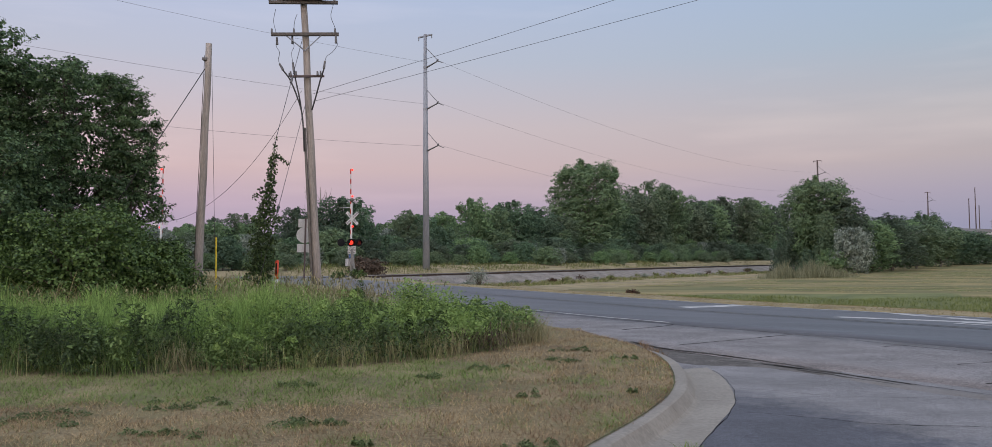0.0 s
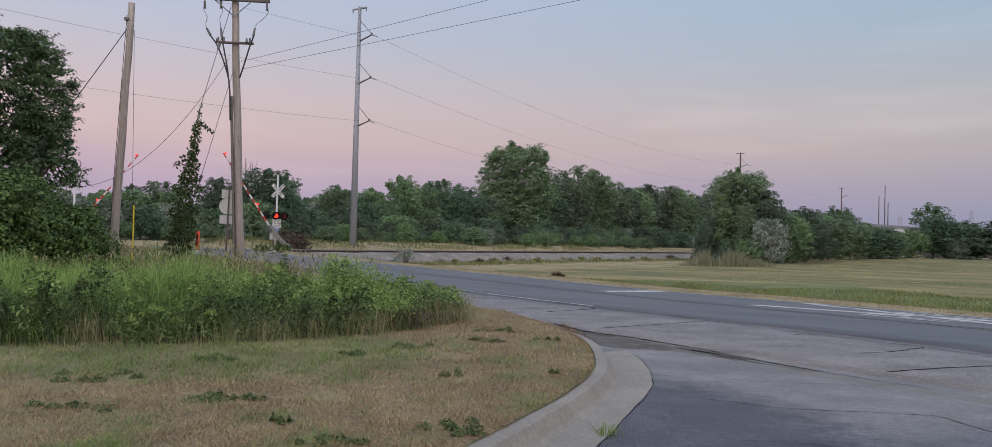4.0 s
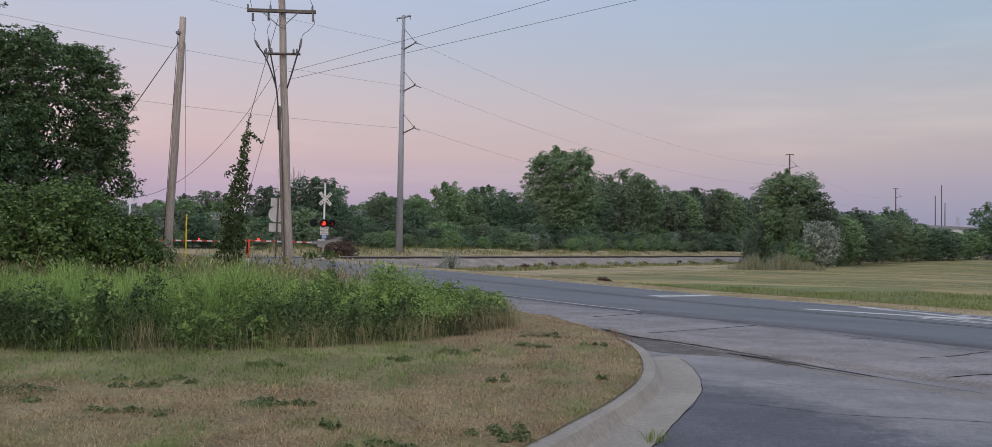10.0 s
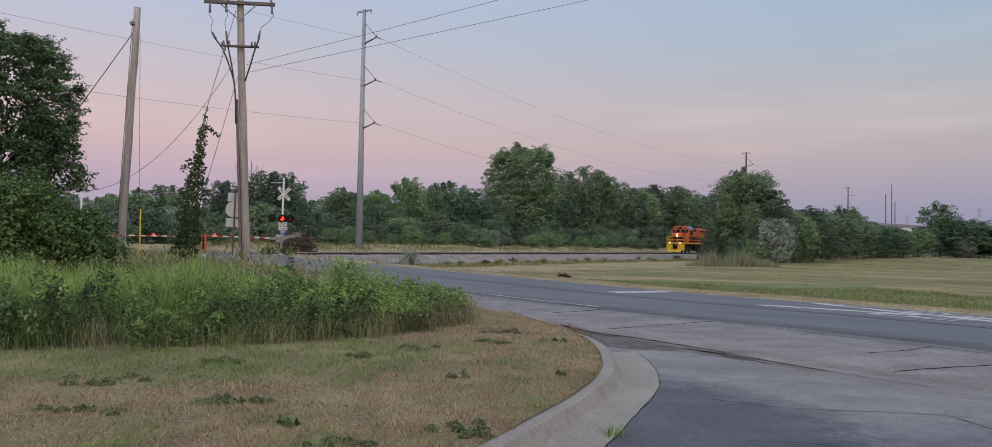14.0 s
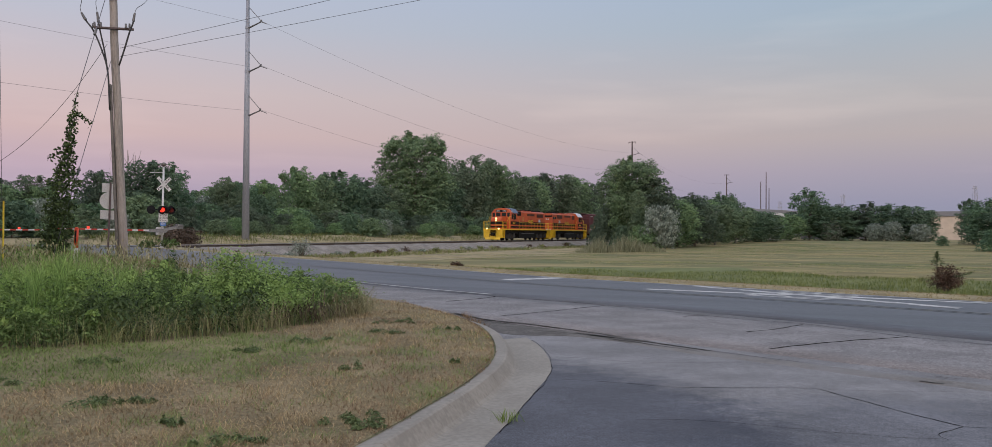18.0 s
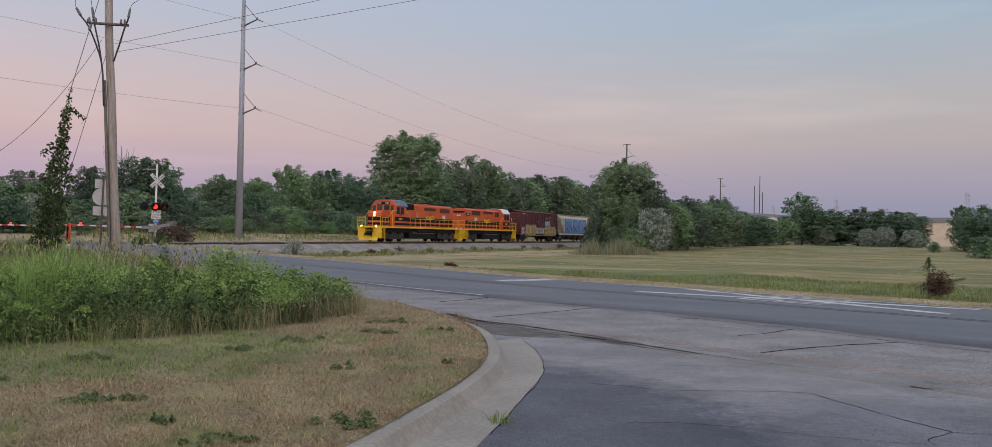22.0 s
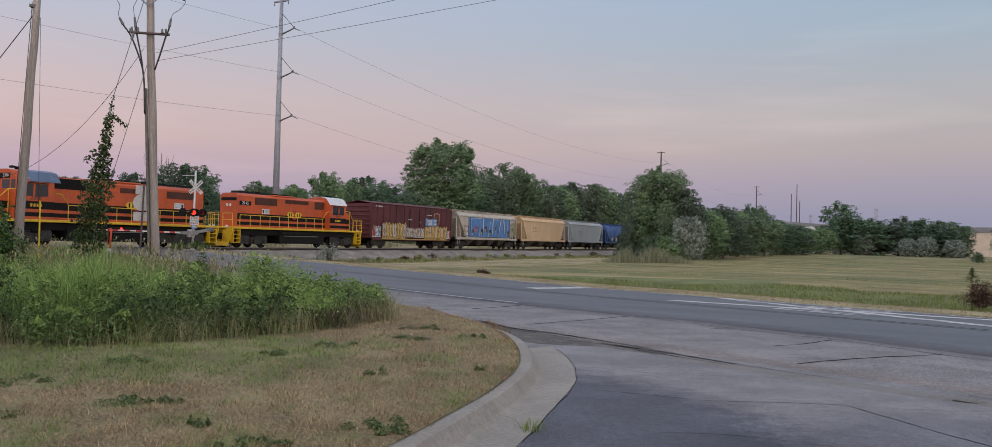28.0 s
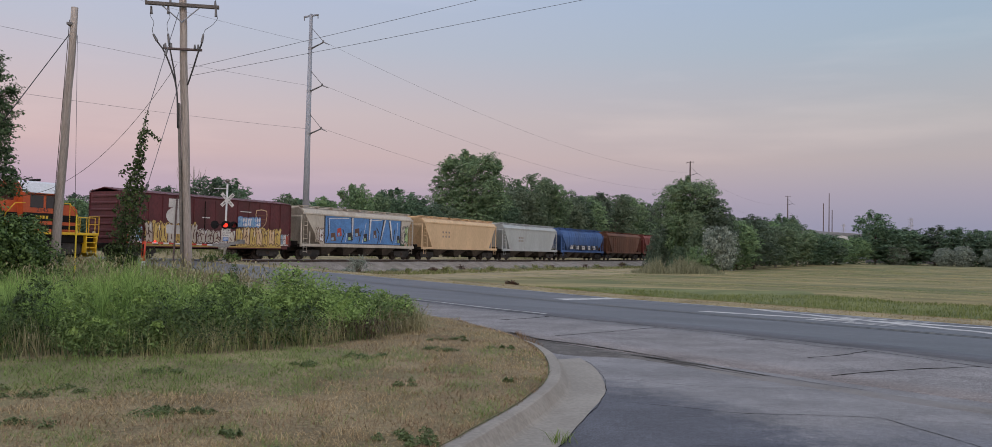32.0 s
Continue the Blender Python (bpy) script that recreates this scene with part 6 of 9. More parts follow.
def weeds():
    rng = np.random.default_rng(71)

    def rim(xy):
        return xy[:, 1] - np.interp(xy[:, 0], FRONT_X, FRONT_Y)

    # fine green grass: a thick pelt on the left and back of the bed, thin among the leafy plants
    xy = np.concatenate([clumped(rng, weed_points(rng, 9000, -13, 1, 10.4, 19.5, 1.15), 9, 0.1), clumped(rng, weed_points(rng, 2600, -19, 0.5, 18, 37), 9, 0.16)])
    xy = xy[in_weeds(xy[:, 0], xy[:, 1] - 0.06)]
    pelt = np.clip((-0.2 - xy[:, 0] / xy[:, 1]) / 0.05, 0, 1) * np.clip((rim(xy) - 1.5) / 0.6, 0, 1)
    thick = np.maximum(0.05 + 0.22 * patch(xy, 0.8, 21), np.maximum(pelt, np.clip((xy[:, 1] - 17) / 2, 0, 0.8)))
    keep = rng.uniform(size=len(xy)) < thick
    xy, pelt = xy[keep], pelt[keep]
    m = mound(xy)
    h = m * rng.uniform(0.35, 0.8, len(xy)) * np.interp(patch(xy, 1.1, 31), [0.2, 0.8], [0.75, 1.15])
    up = np.where(pelt > 0.3, m * rng.uniform(0.1, 0.5, len(xy)), 0.0) * np.clip(rim(xy), 0, 1)
    w = rng.uniform(0.004, 0.009, len(xy)) * np.interp(xy[:, 1], [11, 20, 34], [0.9, 1.5, 3.0])
    dark = patch(xy, 0.8, 17) * 0.8 - 0.25 * pelt + rng.normal(0, 0.08, len(xy)) > 0.36
    for nm, k, mt, label in (("tall_grass", ~dark, "grass", "tall bright green grass on the roadside bank"), ("rank_grass", dark, "grass_dark", "darker rank grass in patches on the bank")):
        v, f = blades(rng, xy[k], lz(xy[k]) - 0.02 + up[k], h[k], w[k], 0.75)
        tagged(new(nm, np_mesh(nm, v, f, M[mt])), label, "grass", kind="stuff")
    # coarse blades that bow over, at the left end of the front
    xy = clumped(rng, np.concatenate([weed_points(rng, 190, -10, -5.0, 10.5, 13.5), weed_points(rng, 60, -5.0, 0.4, 10.8, 15)]), 36, 0.13)
    v, f = arching(rng, xy, lz(xy) - 0.02, rng.uniform(0.45, 1.0, len(xy)) * mound(xy), rng.uniform(0.005, 0.009, len(xy)), 1.1, 1.0)
    tagged(new("coarse_grass", np_mesh("coarse_grass", v, f, M["grass_dark"])), "coarse bowing grass blades at the front of the bank", "grass", kind="stuff")
    # upright leafy plants in thickets: a stem set with small pointed leaves, the top ones coloured paler as if lit
    pts = np.concatenate([weed_points(rng, 2300, -9, 1, 10.6, 19, 1.1), weed_points(rng, 260, -14, -1, 18, 31)])
    pts = pts[in_weeds(pts[:, 0], pts[:, 1] - 0.15)]
    d = rim(pts)
    lot = np.full(len(pts), 0.1)
    lot[(pts[:, 0] > -5.0) & (pts[:, 0] < -2.3) & (d < 3.4)] = 1.0
    lot[(pts[:, 0] >= -2.3) & (d > 0.75)] = 0.75
    lot[(pts[:, 0] >= -2.3) & (d <= 0.75) & (d > 0.2)] = 0.35
    lot[(pts[:, 0] <= -3.2) & (d < 1.7)] = 0.8
    lot[pts[:, 1] > 18] = 0.4
    lot[(pts[:, 0] / pts[:, 1] < -0.21) & (d > 1.8)] = 0.02
    lot *= np.clip((patch(pts, 0.95, 9) - 0.2) * 3.5, 0, 1)
    pts = pts[rng.uniform(size=len(pts)) < lot]
    sets = {"weed": [], "weed_dark": [], "weed_top": []}
    tone = patch(pts, 0.7, 12)
    for (x, y), m, g in zip(pts, mound(pts), tone):
        far = 1.6 if y > 17.5 else 1.0
        hh, rr = m * rng.uniform(0.62, 1.15) * (1.25 if rng.uniform() < 0.06 else 1.0), rng.uniform(0.1, 0.24) * far
        n = int(150 * rng.uniform(0.6, 1.3))
        t = rng.uniform(0.08, 1.0, n) ** 0.8
        a, q = rng.uniform(0, 6.28, n), np.sqrt(rng.uniform(0.1, 1, n)) * rr * (1.1 - 0.75 * t ** 2)
        out = np.stack([np.cos(a), np.sin(a), 0 * a], 1)
        lean = rng.normal(0, 0.1, 2) * hh
        c = np.array([x, y, lawn_z(x, y)]) + out * q[:, None] + np.stack([lean[0] * t ** 2, lean[1] * t ** 2, hh * t], 1)
        nrm = out * 0.6 + rng.normal(size=(n, 3)) * 0.4 + [0, 0, 0.75]
        size, slim = rng.uniform(0.021, 0.042) * far, rng.uniform(0.4, 0.7)
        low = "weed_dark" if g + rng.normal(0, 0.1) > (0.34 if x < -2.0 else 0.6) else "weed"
        # topmost leaves take the next lighter green for the light on them
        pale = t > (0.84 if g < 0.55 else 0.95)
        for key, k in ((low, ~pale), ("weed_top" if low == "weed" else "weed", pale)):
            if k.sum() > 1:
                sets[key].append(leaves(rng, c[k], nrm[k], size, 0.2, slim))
    # broad leaves of a rank plant near the tip of the bed
    for x, y in weed_points(rng, 900, -1.9, 0.5, 11.6, 15.6):
        deep = y - float(np.interp(x, FRONT_X, FRONT_Y))
        if deep < 0.35 or noise.noise((x * 1.1, y * 1.1, 5)) < -0.12:
            continue
        n, m = 34, float(mound(np.array([[x, y]]))[0])
        c = np.array([x, y, lawn_z(x, y) + m * rng.uniform(0.5, 0.95)]) + rng.normal(size=(n, 3)) * [0.15, 0.15, 0.07]
        sets["weed_top" if noise.noise((x * 0.9, y * 0.9, 15)) > 0.0 else "weed"].append(leaves(rng, c, rng.normal(size=(n, 3)) * 0.45 + [0, -0.25, 0.85], rng.uniform(0.02, 0.036), 0.2, 0.75))
    for key, nm, label in (("weed", "low_weeds", "green leafy weeds among the tall grass"), ("weed_dark", "undergrowth", "dark green leafy weeds in thickets"), ("weed_top", "pale_weeds", "pale yellowish-green weeds and vines, with leaf tops coloured as lit")):
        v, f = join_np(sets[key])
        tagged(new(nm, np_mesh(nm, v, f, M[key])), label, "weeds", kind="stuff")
    # short growth on the ground between them, its dark green doing for the shade there
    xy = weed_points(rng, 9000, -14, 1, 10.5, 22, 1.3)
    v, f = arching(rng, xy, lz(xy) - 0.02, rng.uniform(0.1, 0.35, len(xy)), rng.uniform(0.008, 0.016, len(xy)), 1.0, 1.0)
    tagged(new("ground_growth", np_mesh("ground_growth", v, f, M["weed_dark"])), "short grass under the weeds, coloured dark for the shade there", "grass", kind="stuff")
    # thin dull stems along the front, thickest before the tip
    xy = clumped(rng, np.concatenate([weed_points(rng, 480, -2.9, 0.4, 10.8, 14.2), weed_points(rng, 700, -8, -2.6, 10.4, 12.4)]), 9, 0.08)
    xy = xy[in_weeds(xy[:, 0], xy[:, 1])]
    d = rim(xy)
    keep = (d < 0.35 + 0.75 * patch(xy, 0.8, 2)) & (rng.uniform(size=len(xy)) < np.where(xy[:, 0] > -2.9, 0.9, 0.08 + 0.6 * (patch(xy, 0.7, 44) > 0.6)))
    xy = xy[keep]
    h = rng.uniform(0.15, 0.7, len(xy)) * np.interp(rim(xy), [0, 0.5], [0.6, 1.0]) * np.interp(patch(xy, 1.3, 50), [0.2, 0.8], [0.7, 1.2])
    v, f = blades(rng, xy, lz(xy) - 0.02, h, rng.uniform(0.003, 0.0055, len(xy)), 0.8)
    tagged(new("thin_stems", np_mesh("thin_stems", v, f, M["stem"])), "thin dull-green grass stems along the front of the weeds", "grass", kind="stuff")
    # pale grass tufts at the front and the tip
    tuft = np.array([(-1.75, 12.0), (-1.25, 12.5), (-2.3, 11.6), (-4.4, 11.0), (0.45, 14.6), (0.55, 15.0), (0.3, 14.2), (-0.9, 12.7), (-6.4, 11.1)])
    xy = clumped(rng, tuft, 130, 0.17)
    v, f = arching(rng, xy, lz(xy) - 0.02, rng.uniform(0.25, 0.6, len(xy)), rng.uniform(0.004, 0.007, len(xy)), 0.9, 0.8)
    tagged(new("pale_tufts", np_mesh("pale_tufts", v, f, M["reed"])), "pale seeding grass tufts along the edge of the weeds", "grass", kind="stuff")
    # straw stalks with nodding heads round the poles and at the tip
    xy = np.concatenate([clumped(rng, weed_points(rng, 950, -13, -2, 19, 31), 5, 0.25), clumped(rng, weed_points(rng, 120, -0.2, 0.8, 13.2, 16.0), 16, 0.1)])
    h = rng.uniform(0.3, 0.75, len(xy)) * np.interp(xy[:, 1], [12, 16, 20, 30], [0.75, 0.95, 1.15, 1.6])
    v1, f1 = arching(rng, xy, lz(xy) - 0.02, h, rng.uniform(0.004, 0.007, len(xy)) * np.interp(xy[:, 1], [12, 30], [1, 2.4]), 1.2, 1.2)
    k = (rng.uniform(size=len(xy)) < 0.5) & (xy[:, 1] > 17.9)
    c = np.column_stack([xy[k], lz(xy[k]) + h[k] * 0.85]) + rng.normal(0, 0.08, (k.sum(), 3))
    v2, f2 = arching(rng, c[:, :2], c[:, 2], np.full(k.sum(), 0.17), 0.026 * np.interp(xy[k][:, 1], [12, 28], [0.7, 1.5]), 1.5, 1.5)
    v, f = join_np([(v1, f1), (v2, f2)])
    tagged(new("dry_stalks", np_mesh("dry_stalks", v, f, M["reed"])), "pale dry grass stalks with nodding seed heads", "grass", kind="stuff")
    # a heap of dead brown vines near the tip
    c = np.array([-0.42, 13.2, 0.3]) + rng.normal(0, 1, (520, 3)) * [0.3, 0.16, 0.1]
    v, f = arching(rng, c[:, :2], np.maximum(0.15, c[:, 2]), rng.uniform(0.05, 0.2, 520), np.full(520, 0.011), 1.6, 2.0)
    tagged(new("dead_vines", np_mesh("dead_vines", v, f, M["leaf_brown"])), "heap of dead brown vines among the weeds", "weeds", kind="stuff")
    # long arching blades in front of the bush
    xy = np.stack([rng.uniform(-16, -9.6, 220), rng.uniform(19.6, 20.8, 220)], 1)
    v, f = arching(rng, xy, lz(xy), rng.uniform(0.6, 1.3, 220), rng.uniform(0.012, 0.022, 220), 0.9, 0.9)
    tagged(new("arching_grass", np_mesh("arching_grass", v, f, M["straw"])), "arching pale grass before the bush", "grass", kind="stuff")


weeds()


def in_lawn(xy):
    edge_y = np.array([p.y for p in CURB_BACK])
    edge_x = np.array([p.x for p in CURB_BACK])
    return (xy[:, 0] < np.interp(xy[:, 1], edge_y, edge_x) - 0.03) & ~in_weeds(xy[:, 0], xy[:, 1] - 0.1)


def turf():
    rng = np.random.default_rng(72)
    n = 310000
    y = 4.3 + 13.0 * rng.uniform(0, 1, n) ** 1.5
    x = rng.uniform(-1, 1, n) * (0.62 * y + 1.2) - 0.4
    xy = np.stack([x, y], 1)
    xy = xy[in_lawn(xy)]
    g = patch(xy, 0.35, 5) * 0.55 + patch(xy, 1.6, 6) * 0.45
    # greener towards the weeds and at the left
    g += 0.72 * np.clip((xy[:, 1] - 7.8) / 2.0, 0, 1) * np.clip((0.8 - xy[:, 0]) / 3, 0, 1) - 0.2 * np.clip((xy[:, 0] + 0.8) / 1.6, 0, 1) + 0.1 * np.clip((-xy[:, 0] - 0.3) / 2.5, 0, 1) - 0.02
    green = g + rng.normal(0, 0.12, len(xy)) > 0.66
    brown = ~green & (patch(xy, 0.8, 15) * 0.6 + patch(xy, 2.6, 16) * 0.4 + rng.normal(0, 0.15, len(xy)) > 0.56)
    for name, m, k, label, hs in (("dead_turf", "turf_brown", brown, "dead brown turf patches in dry grass", 0.8), ("dry_turf", "turf", ~green & ~brown, "short dry straw-coloured turf", 1.0), ("green_turf", "turf_green", green, "short green turf patches in dry grass", 1.15)):
        p = xy[k]
        h = rng.uniform(0.014, 0.05, len(p)) * hs * np.interp(patch(p, 2.2, 19), [0.2, 0.8], [0.6, 1.25])
        ang, lean = rng.uniform(0, 6.28, len(p)), rng.uniform(0.5, 2.2, len(p))
        w = rng.uniform(0.003, 0.007, len(p)) * np.interp(p[:, 1], [5, 15], [0.8, 1.7])
        base = np.column_stack([p, lz(p) - 0.005])
        side = np.stack([np.cos(ang), np.sin(ang), 0 * ang], 1) * w[:, None] / 2
        tip = base + np.stack([-np.sin(ang) * h * lean, np.cos(ang) * h * lean, h], 1)
        v = np.stack([base - side, base + side, tip + side * 0.3, tip - side * 0.3], 1).reshape(-1, 3)
        tagged(new(name, np_mesh(name, v, np.arange(len(v)).reshape(-1, 4), M[m])), label, "grass", kind="stuff")
    # clover tufts
    sets = []
    for cx, cy, r in ((-2.0, 7.28, 0.3), (-1.6, 7.35, 0.2), (0.19, 6.3, 0.22), (0.32, 6.15, 0.16), (0.3, 8.8, 0.16), (-0.8, 5.75, 0.22), (-2.9, 7.0, 0.3), (-3.2, 8.4, 0.35), (-0.9, 10.2, 0.25),
                      (1.35, 8.9, 0.1), (-0.2, 10.9, 0.3), (0.9, 11.6, 0.3), (-4.3, 7.6, 0.4), (-1.1, 6.4, 0.12), (1.75, 12.0, 0.2), (1.1, 13.1, 0.3), (-2.4, 9.6, 0.3)):
        for _ in range(int(3 + 16 * r)):
            n, rr = int(rng.integers(50, 130)), r * rng.uniform(0.15, 0.4)
            ox, oy = cx + rng.normal(0, 0.62) * r, cy + rng.normal(0, 0.42) * r
            a, q = rng.uniform(0, 6.28, n), np.sqrt(rng.uniform(0, 1, n)) * rr
            px, py = ox + np.cos(a) * q, oy + np.sin(a) * q
            z = lz(np.stack([px, py], 1)) + rng.uniform(0.015, 0.06, n) * np.clip(1.2 - q / rr, 0.3, 1)
            sets.append(leaves(rng, np.stack([px, py, z], 1), rng.normal(size=(n, 3)) * 0.5 + [0, 0, 1], 0.013))
    v, f = join_np(sets)
    tagged(new("clover_tufts", np_mesh("clover_tufts", v, f, M["clover"])), "low dark-green clover tufts in the dry lawn", "clover", kind="stuff")
    # fringe hanging over the curb and a sprig in the gutter joint
    pts = [p for p in CURB_BACK if p.y > 4]
    xy = np.array([(p.x - 0.02 - abs(rng.normal(0, 0.05)), p.y + rng.uniform(-0.12, 0.12)) for p in pts for _ in range(40)])
    v, f = blades(rng, xy, lz(xy) - 0.02, rng.uniform(0.015, 0.05, len(xy)), rng.uniform(0.004, 0.008, len(xy)), 1.2)
    s = np.array([1.5, 6.75]) + rng.normal(0, 0.05, (70, 2))
    v2, f2 = blades(rng, s, np.zeros(70), rng.uniform(0.04, 0.12, 70), np.full(70, 0.006), 1.2)
    tagged(new("grass_sprig", np_mesh("grass_sprig", v2, f2, M["turf_green"])), "green grass sprig in the gutter joint", "grass", kind="stuff")
    s = np.array([(2.55 + 0.03 * rng.normal(), 13.0 + 2.4 * rng.uniform()) for _ in range(160)])
    v3, f3 = blades(rng, s, np.full(160, 0.0), rng.uniform(0.05, 0.16, 160), np.full(160, 0.008), 0.9)
    v, f = join_np([(v, f), (v3, f3)])
    tagged(new("curb_grass", np_mesh("curb_grass", v, f, M["turf_brown"])), "grass fringe along the curb and in its joints", "grass", kind="stuff")


turf()


def field_grass():
    rng = np.random.default_rng(73)

    def band(n, a0, a1, n0, n1, h0, h1, w, zf):
        a, nn = rng.uniform(a0, a1, n), rng.uniform(n0, n1, n)
        xy = np.stack([RD.x * a + RN.x * nn, RD.y * a + RN.y * nn], 1)
        z = np.array([zf(x, y) for x, y in xy])
        return blades(rng, xy, z, rng.uniform(h0, h1, n), w * rng.uniform(0.7, 1.4, n), 0.7)

    v, f = join_np([band(10000, -14, 42, 22.4, 24.6, 0.015, 0.055, 0.022, lambda x, y: min(zroad(x, y) - 0.04, 1.0)), band(9000, -14, 40, 24.6, 28.6, 0.015, 0.06, 0.025, lambda x, y: zg(x, y) + 0.01), band(5000, 30, 60, 12.6, 14.1, 0.1, 0.4, 0.03, lambda x, y: zroad(x, y) - 0.05)])
    tagged(new("verge_grass", np_mesh("verge_grass", v, f, M["straw"])), "straw-coloured mown grass along the road edge", "grass", kind="stuff")
    n = 60000
    a, nn = rng.uniform(-18, 34, n), 28.0 + 18.0 * rng.uniform(0, 1, n) ** 1.2
    xy = np.stack([RD.x * a + RN.x * nn, RD.y * a + RN.y * nn], 1)
    ragged = 41 + 5.0 * (patch(xy, 0.11, 61) - 0.5) + 3.0 * (patch(xy, 0.45, 62) - 0.5) - 9 * np.clip((a - 18) / 14, 0, 1)
    keep = (nn < ragged) & (nn > 28.2 + 1.6 * (patch(xy, 0.5, 63) - 0.4))
    xy, a = xy[keep], a[keep]
    z = np.array([zg(x, y) for x, y in xy]) + 0.01
    v, f = blades(rng, xy, z, rng.uniform(0.05, 0.2, len(xy)) * np.interp(patch(xy, 0.4, 64), [0.2, 0.8], [0.6, 1.2]), 0.02 * rng.uniform(0.7, 1.4, len(xy)), 0.8)
    tagged(new("ditch_grass", np_mesh("ditch_grass", v, f, M["field_grass"])), "green unmown grass strip beyond the road shoulder", "grass", kind="stuff")
    # cut hay lying in short uneven swaths across the field, and greener strips between them
    def swaths(count, dense, h0, h1, w, seed):
        r = np.random.default_rng(seed)
        sets = []
        for i in range(count):
            s0, q0, ln = 20 + 150 * r.uniform() ** 1.2, r.uniform(13, 82), r.uniform(2, 13)
            n = int(ln * dense)
            t = r.uniform(-0.5, 0.5, n)
            s = s0 + r.uniform(-0.3, 0.3) * t * ln + 0.4 * np.sin(t * 5 + i) + r.normal(0, r.uniform(0.15, 0.5), n)
            q = q0 + t * ln
            xy = np.stack([TD.x * s + TN.x * (q - 48), TD.y * s + TN.y * (q - 48)], 1)
            xy = xy[np.array([RN.x * x + RN.y * y > 43 for x, y in xy]) & (np.hypot(xy[:, 0] - 44, xy[:, 1] - 112) > 9)]
            if len(xy) > 10:
                sets.append(blades(r, xy, np.array([zg(x, y) for x, y in xy]) - 0.01, r.uniform(h0, h1, len(xy)), w * r.uniform(0.7, 1.4, len(xy)), 2.4))
        return join_np(sets)

    v, f = swaths(330, 70, 0.02, 0.055, 0.03, 91)
    tagged(new("hay_rows", np_mesh("hay_rows", v, f, M["hay"])), "uneven swaths of cut hay lying on the mown field", "hay", kind="stuff")
    v, f = swaths(200, 60, 0.02, 0.055, 0.028, 92)
    tagged(new("green_strips", np_mesh("green_strips", v, f, M["grass_dark"])), "thin green strips left between the hay", "grass", kind="stuff")
    # rougher green tufts left standing between them
    n = 7000
    a, nn = rng.uniform(-30, 60, n), 31 + 60 * rng.uniform(0, 1, n) ** 1.4
    xy = np.stack([RD.x * a + RN.x * nn, RD.y * a + RN.y * nn], 1)
    xy = xy[(patch(xy, 0.09, 12) > 0.55) & (48 + TN.x * xy[:, 0] + TN.y * xy[:, 1] > 11)]
    z = np.array([zg(x, y) for x, y in xy]) - 0.02
    v, f = blades(rng, xy, z, rng.uniform(0.02, 0.05, len(xy)), 0.03 * rng.uniform(0.7, 1.4, len(xy)), 2.0)
    tagged(new("field_tufts", np_mesh("field_tufts", v, f, M["field_grass"])), "short green tufts in the mown field", "grass", kind="stuff")
    # reeds at the foot of the clump
    k = 2600
    xy = np.stack([rng.uniform(26.5, 38, k), 0 * np.ones(k)], 1)
    xy[:, 1] = 84.5 + (xy[:, 0] - 27) * 0.28 + rng.normal(0, 0.8, k)
    v, f = blades(rng, xy, np.array([zg(x, y) for x, y in xy]), rng.uniform(0.5, 1.7, k) * (0.5 + patch(xy, 0.6, 4)) * np.interp(xy[:, 0], [26.5, 29.5, 34.5, 38], [0.3, 1.0, 0.95, 0.3]), rng.uniform(0.02, 0.05, k), 0.7)
    tagged(new("reed_bed", np_mesh("reed_bed", v, f, M["reed_bed"])), "pale dry reeds before the tree clump", "reeds", kind="stuff")

    def along(n, s0, s1, q0, q1, h0, h1, w, zf=None):
        s, q = rng.uniform(s0, s1, n), rng.uniform(q0, q1, n)
        keep = (s < 27) | (s > 45) | (np.abs(q) > 9)
        s, q = s[keep], q[keep]
        xy = np.stack([TD.x * s + TN.x * (q - 48), TD.y * s + TN.y * (q - 48)], 1)
        keep = np.array([not 13.8 < RN.x * x + RN.y * y < 23.0 for x, y in xy])
        xy = xy[keep]
        cl = np.array([noise.noise((x * 0.25, y * 0.25, 4)) for x, y in xy])
        xy = xy[cl > -0.15]
        z = np.array([zg(x, y) if zf is None else zf(x, y) for x, y in xy])
        return blades(rng, xy, z - 0.02, rng.uniform(h0, h1, len(xy)), w * rng.uniform(0.7, 1.5, len(xy)), 1.5)

    v, f = join_np([along(11000, 28, 170, -15, -4.2, 0.12, 0.45, 0.035), along(13000, 30, 150, 3.4, 9.5, 0.06, 0.28, 0.03), along(7000, 45, 80, 2.9, 8.5, 0.08, 0.34, 0.024)])
    tagged(new("bank_grass", np_mesh("bank_grass", v, f, M["reed"])), "rank tan grass along both sides of the track", "grass", kind="stuff")
    v, f = join_np([along(9000, 26, 120, -15, -6, 0.15, 0.55, 0.04), along(3500, 44, 120, 5.0, 10, 0.15, 0.45, 0.05)])
    tagged(new("bank_weeds", np_mesh("bank_weeds", v, f, M["field_grass"])), "green weeds along both sides of the track", "weeds", kind="stuff")


field_grass()


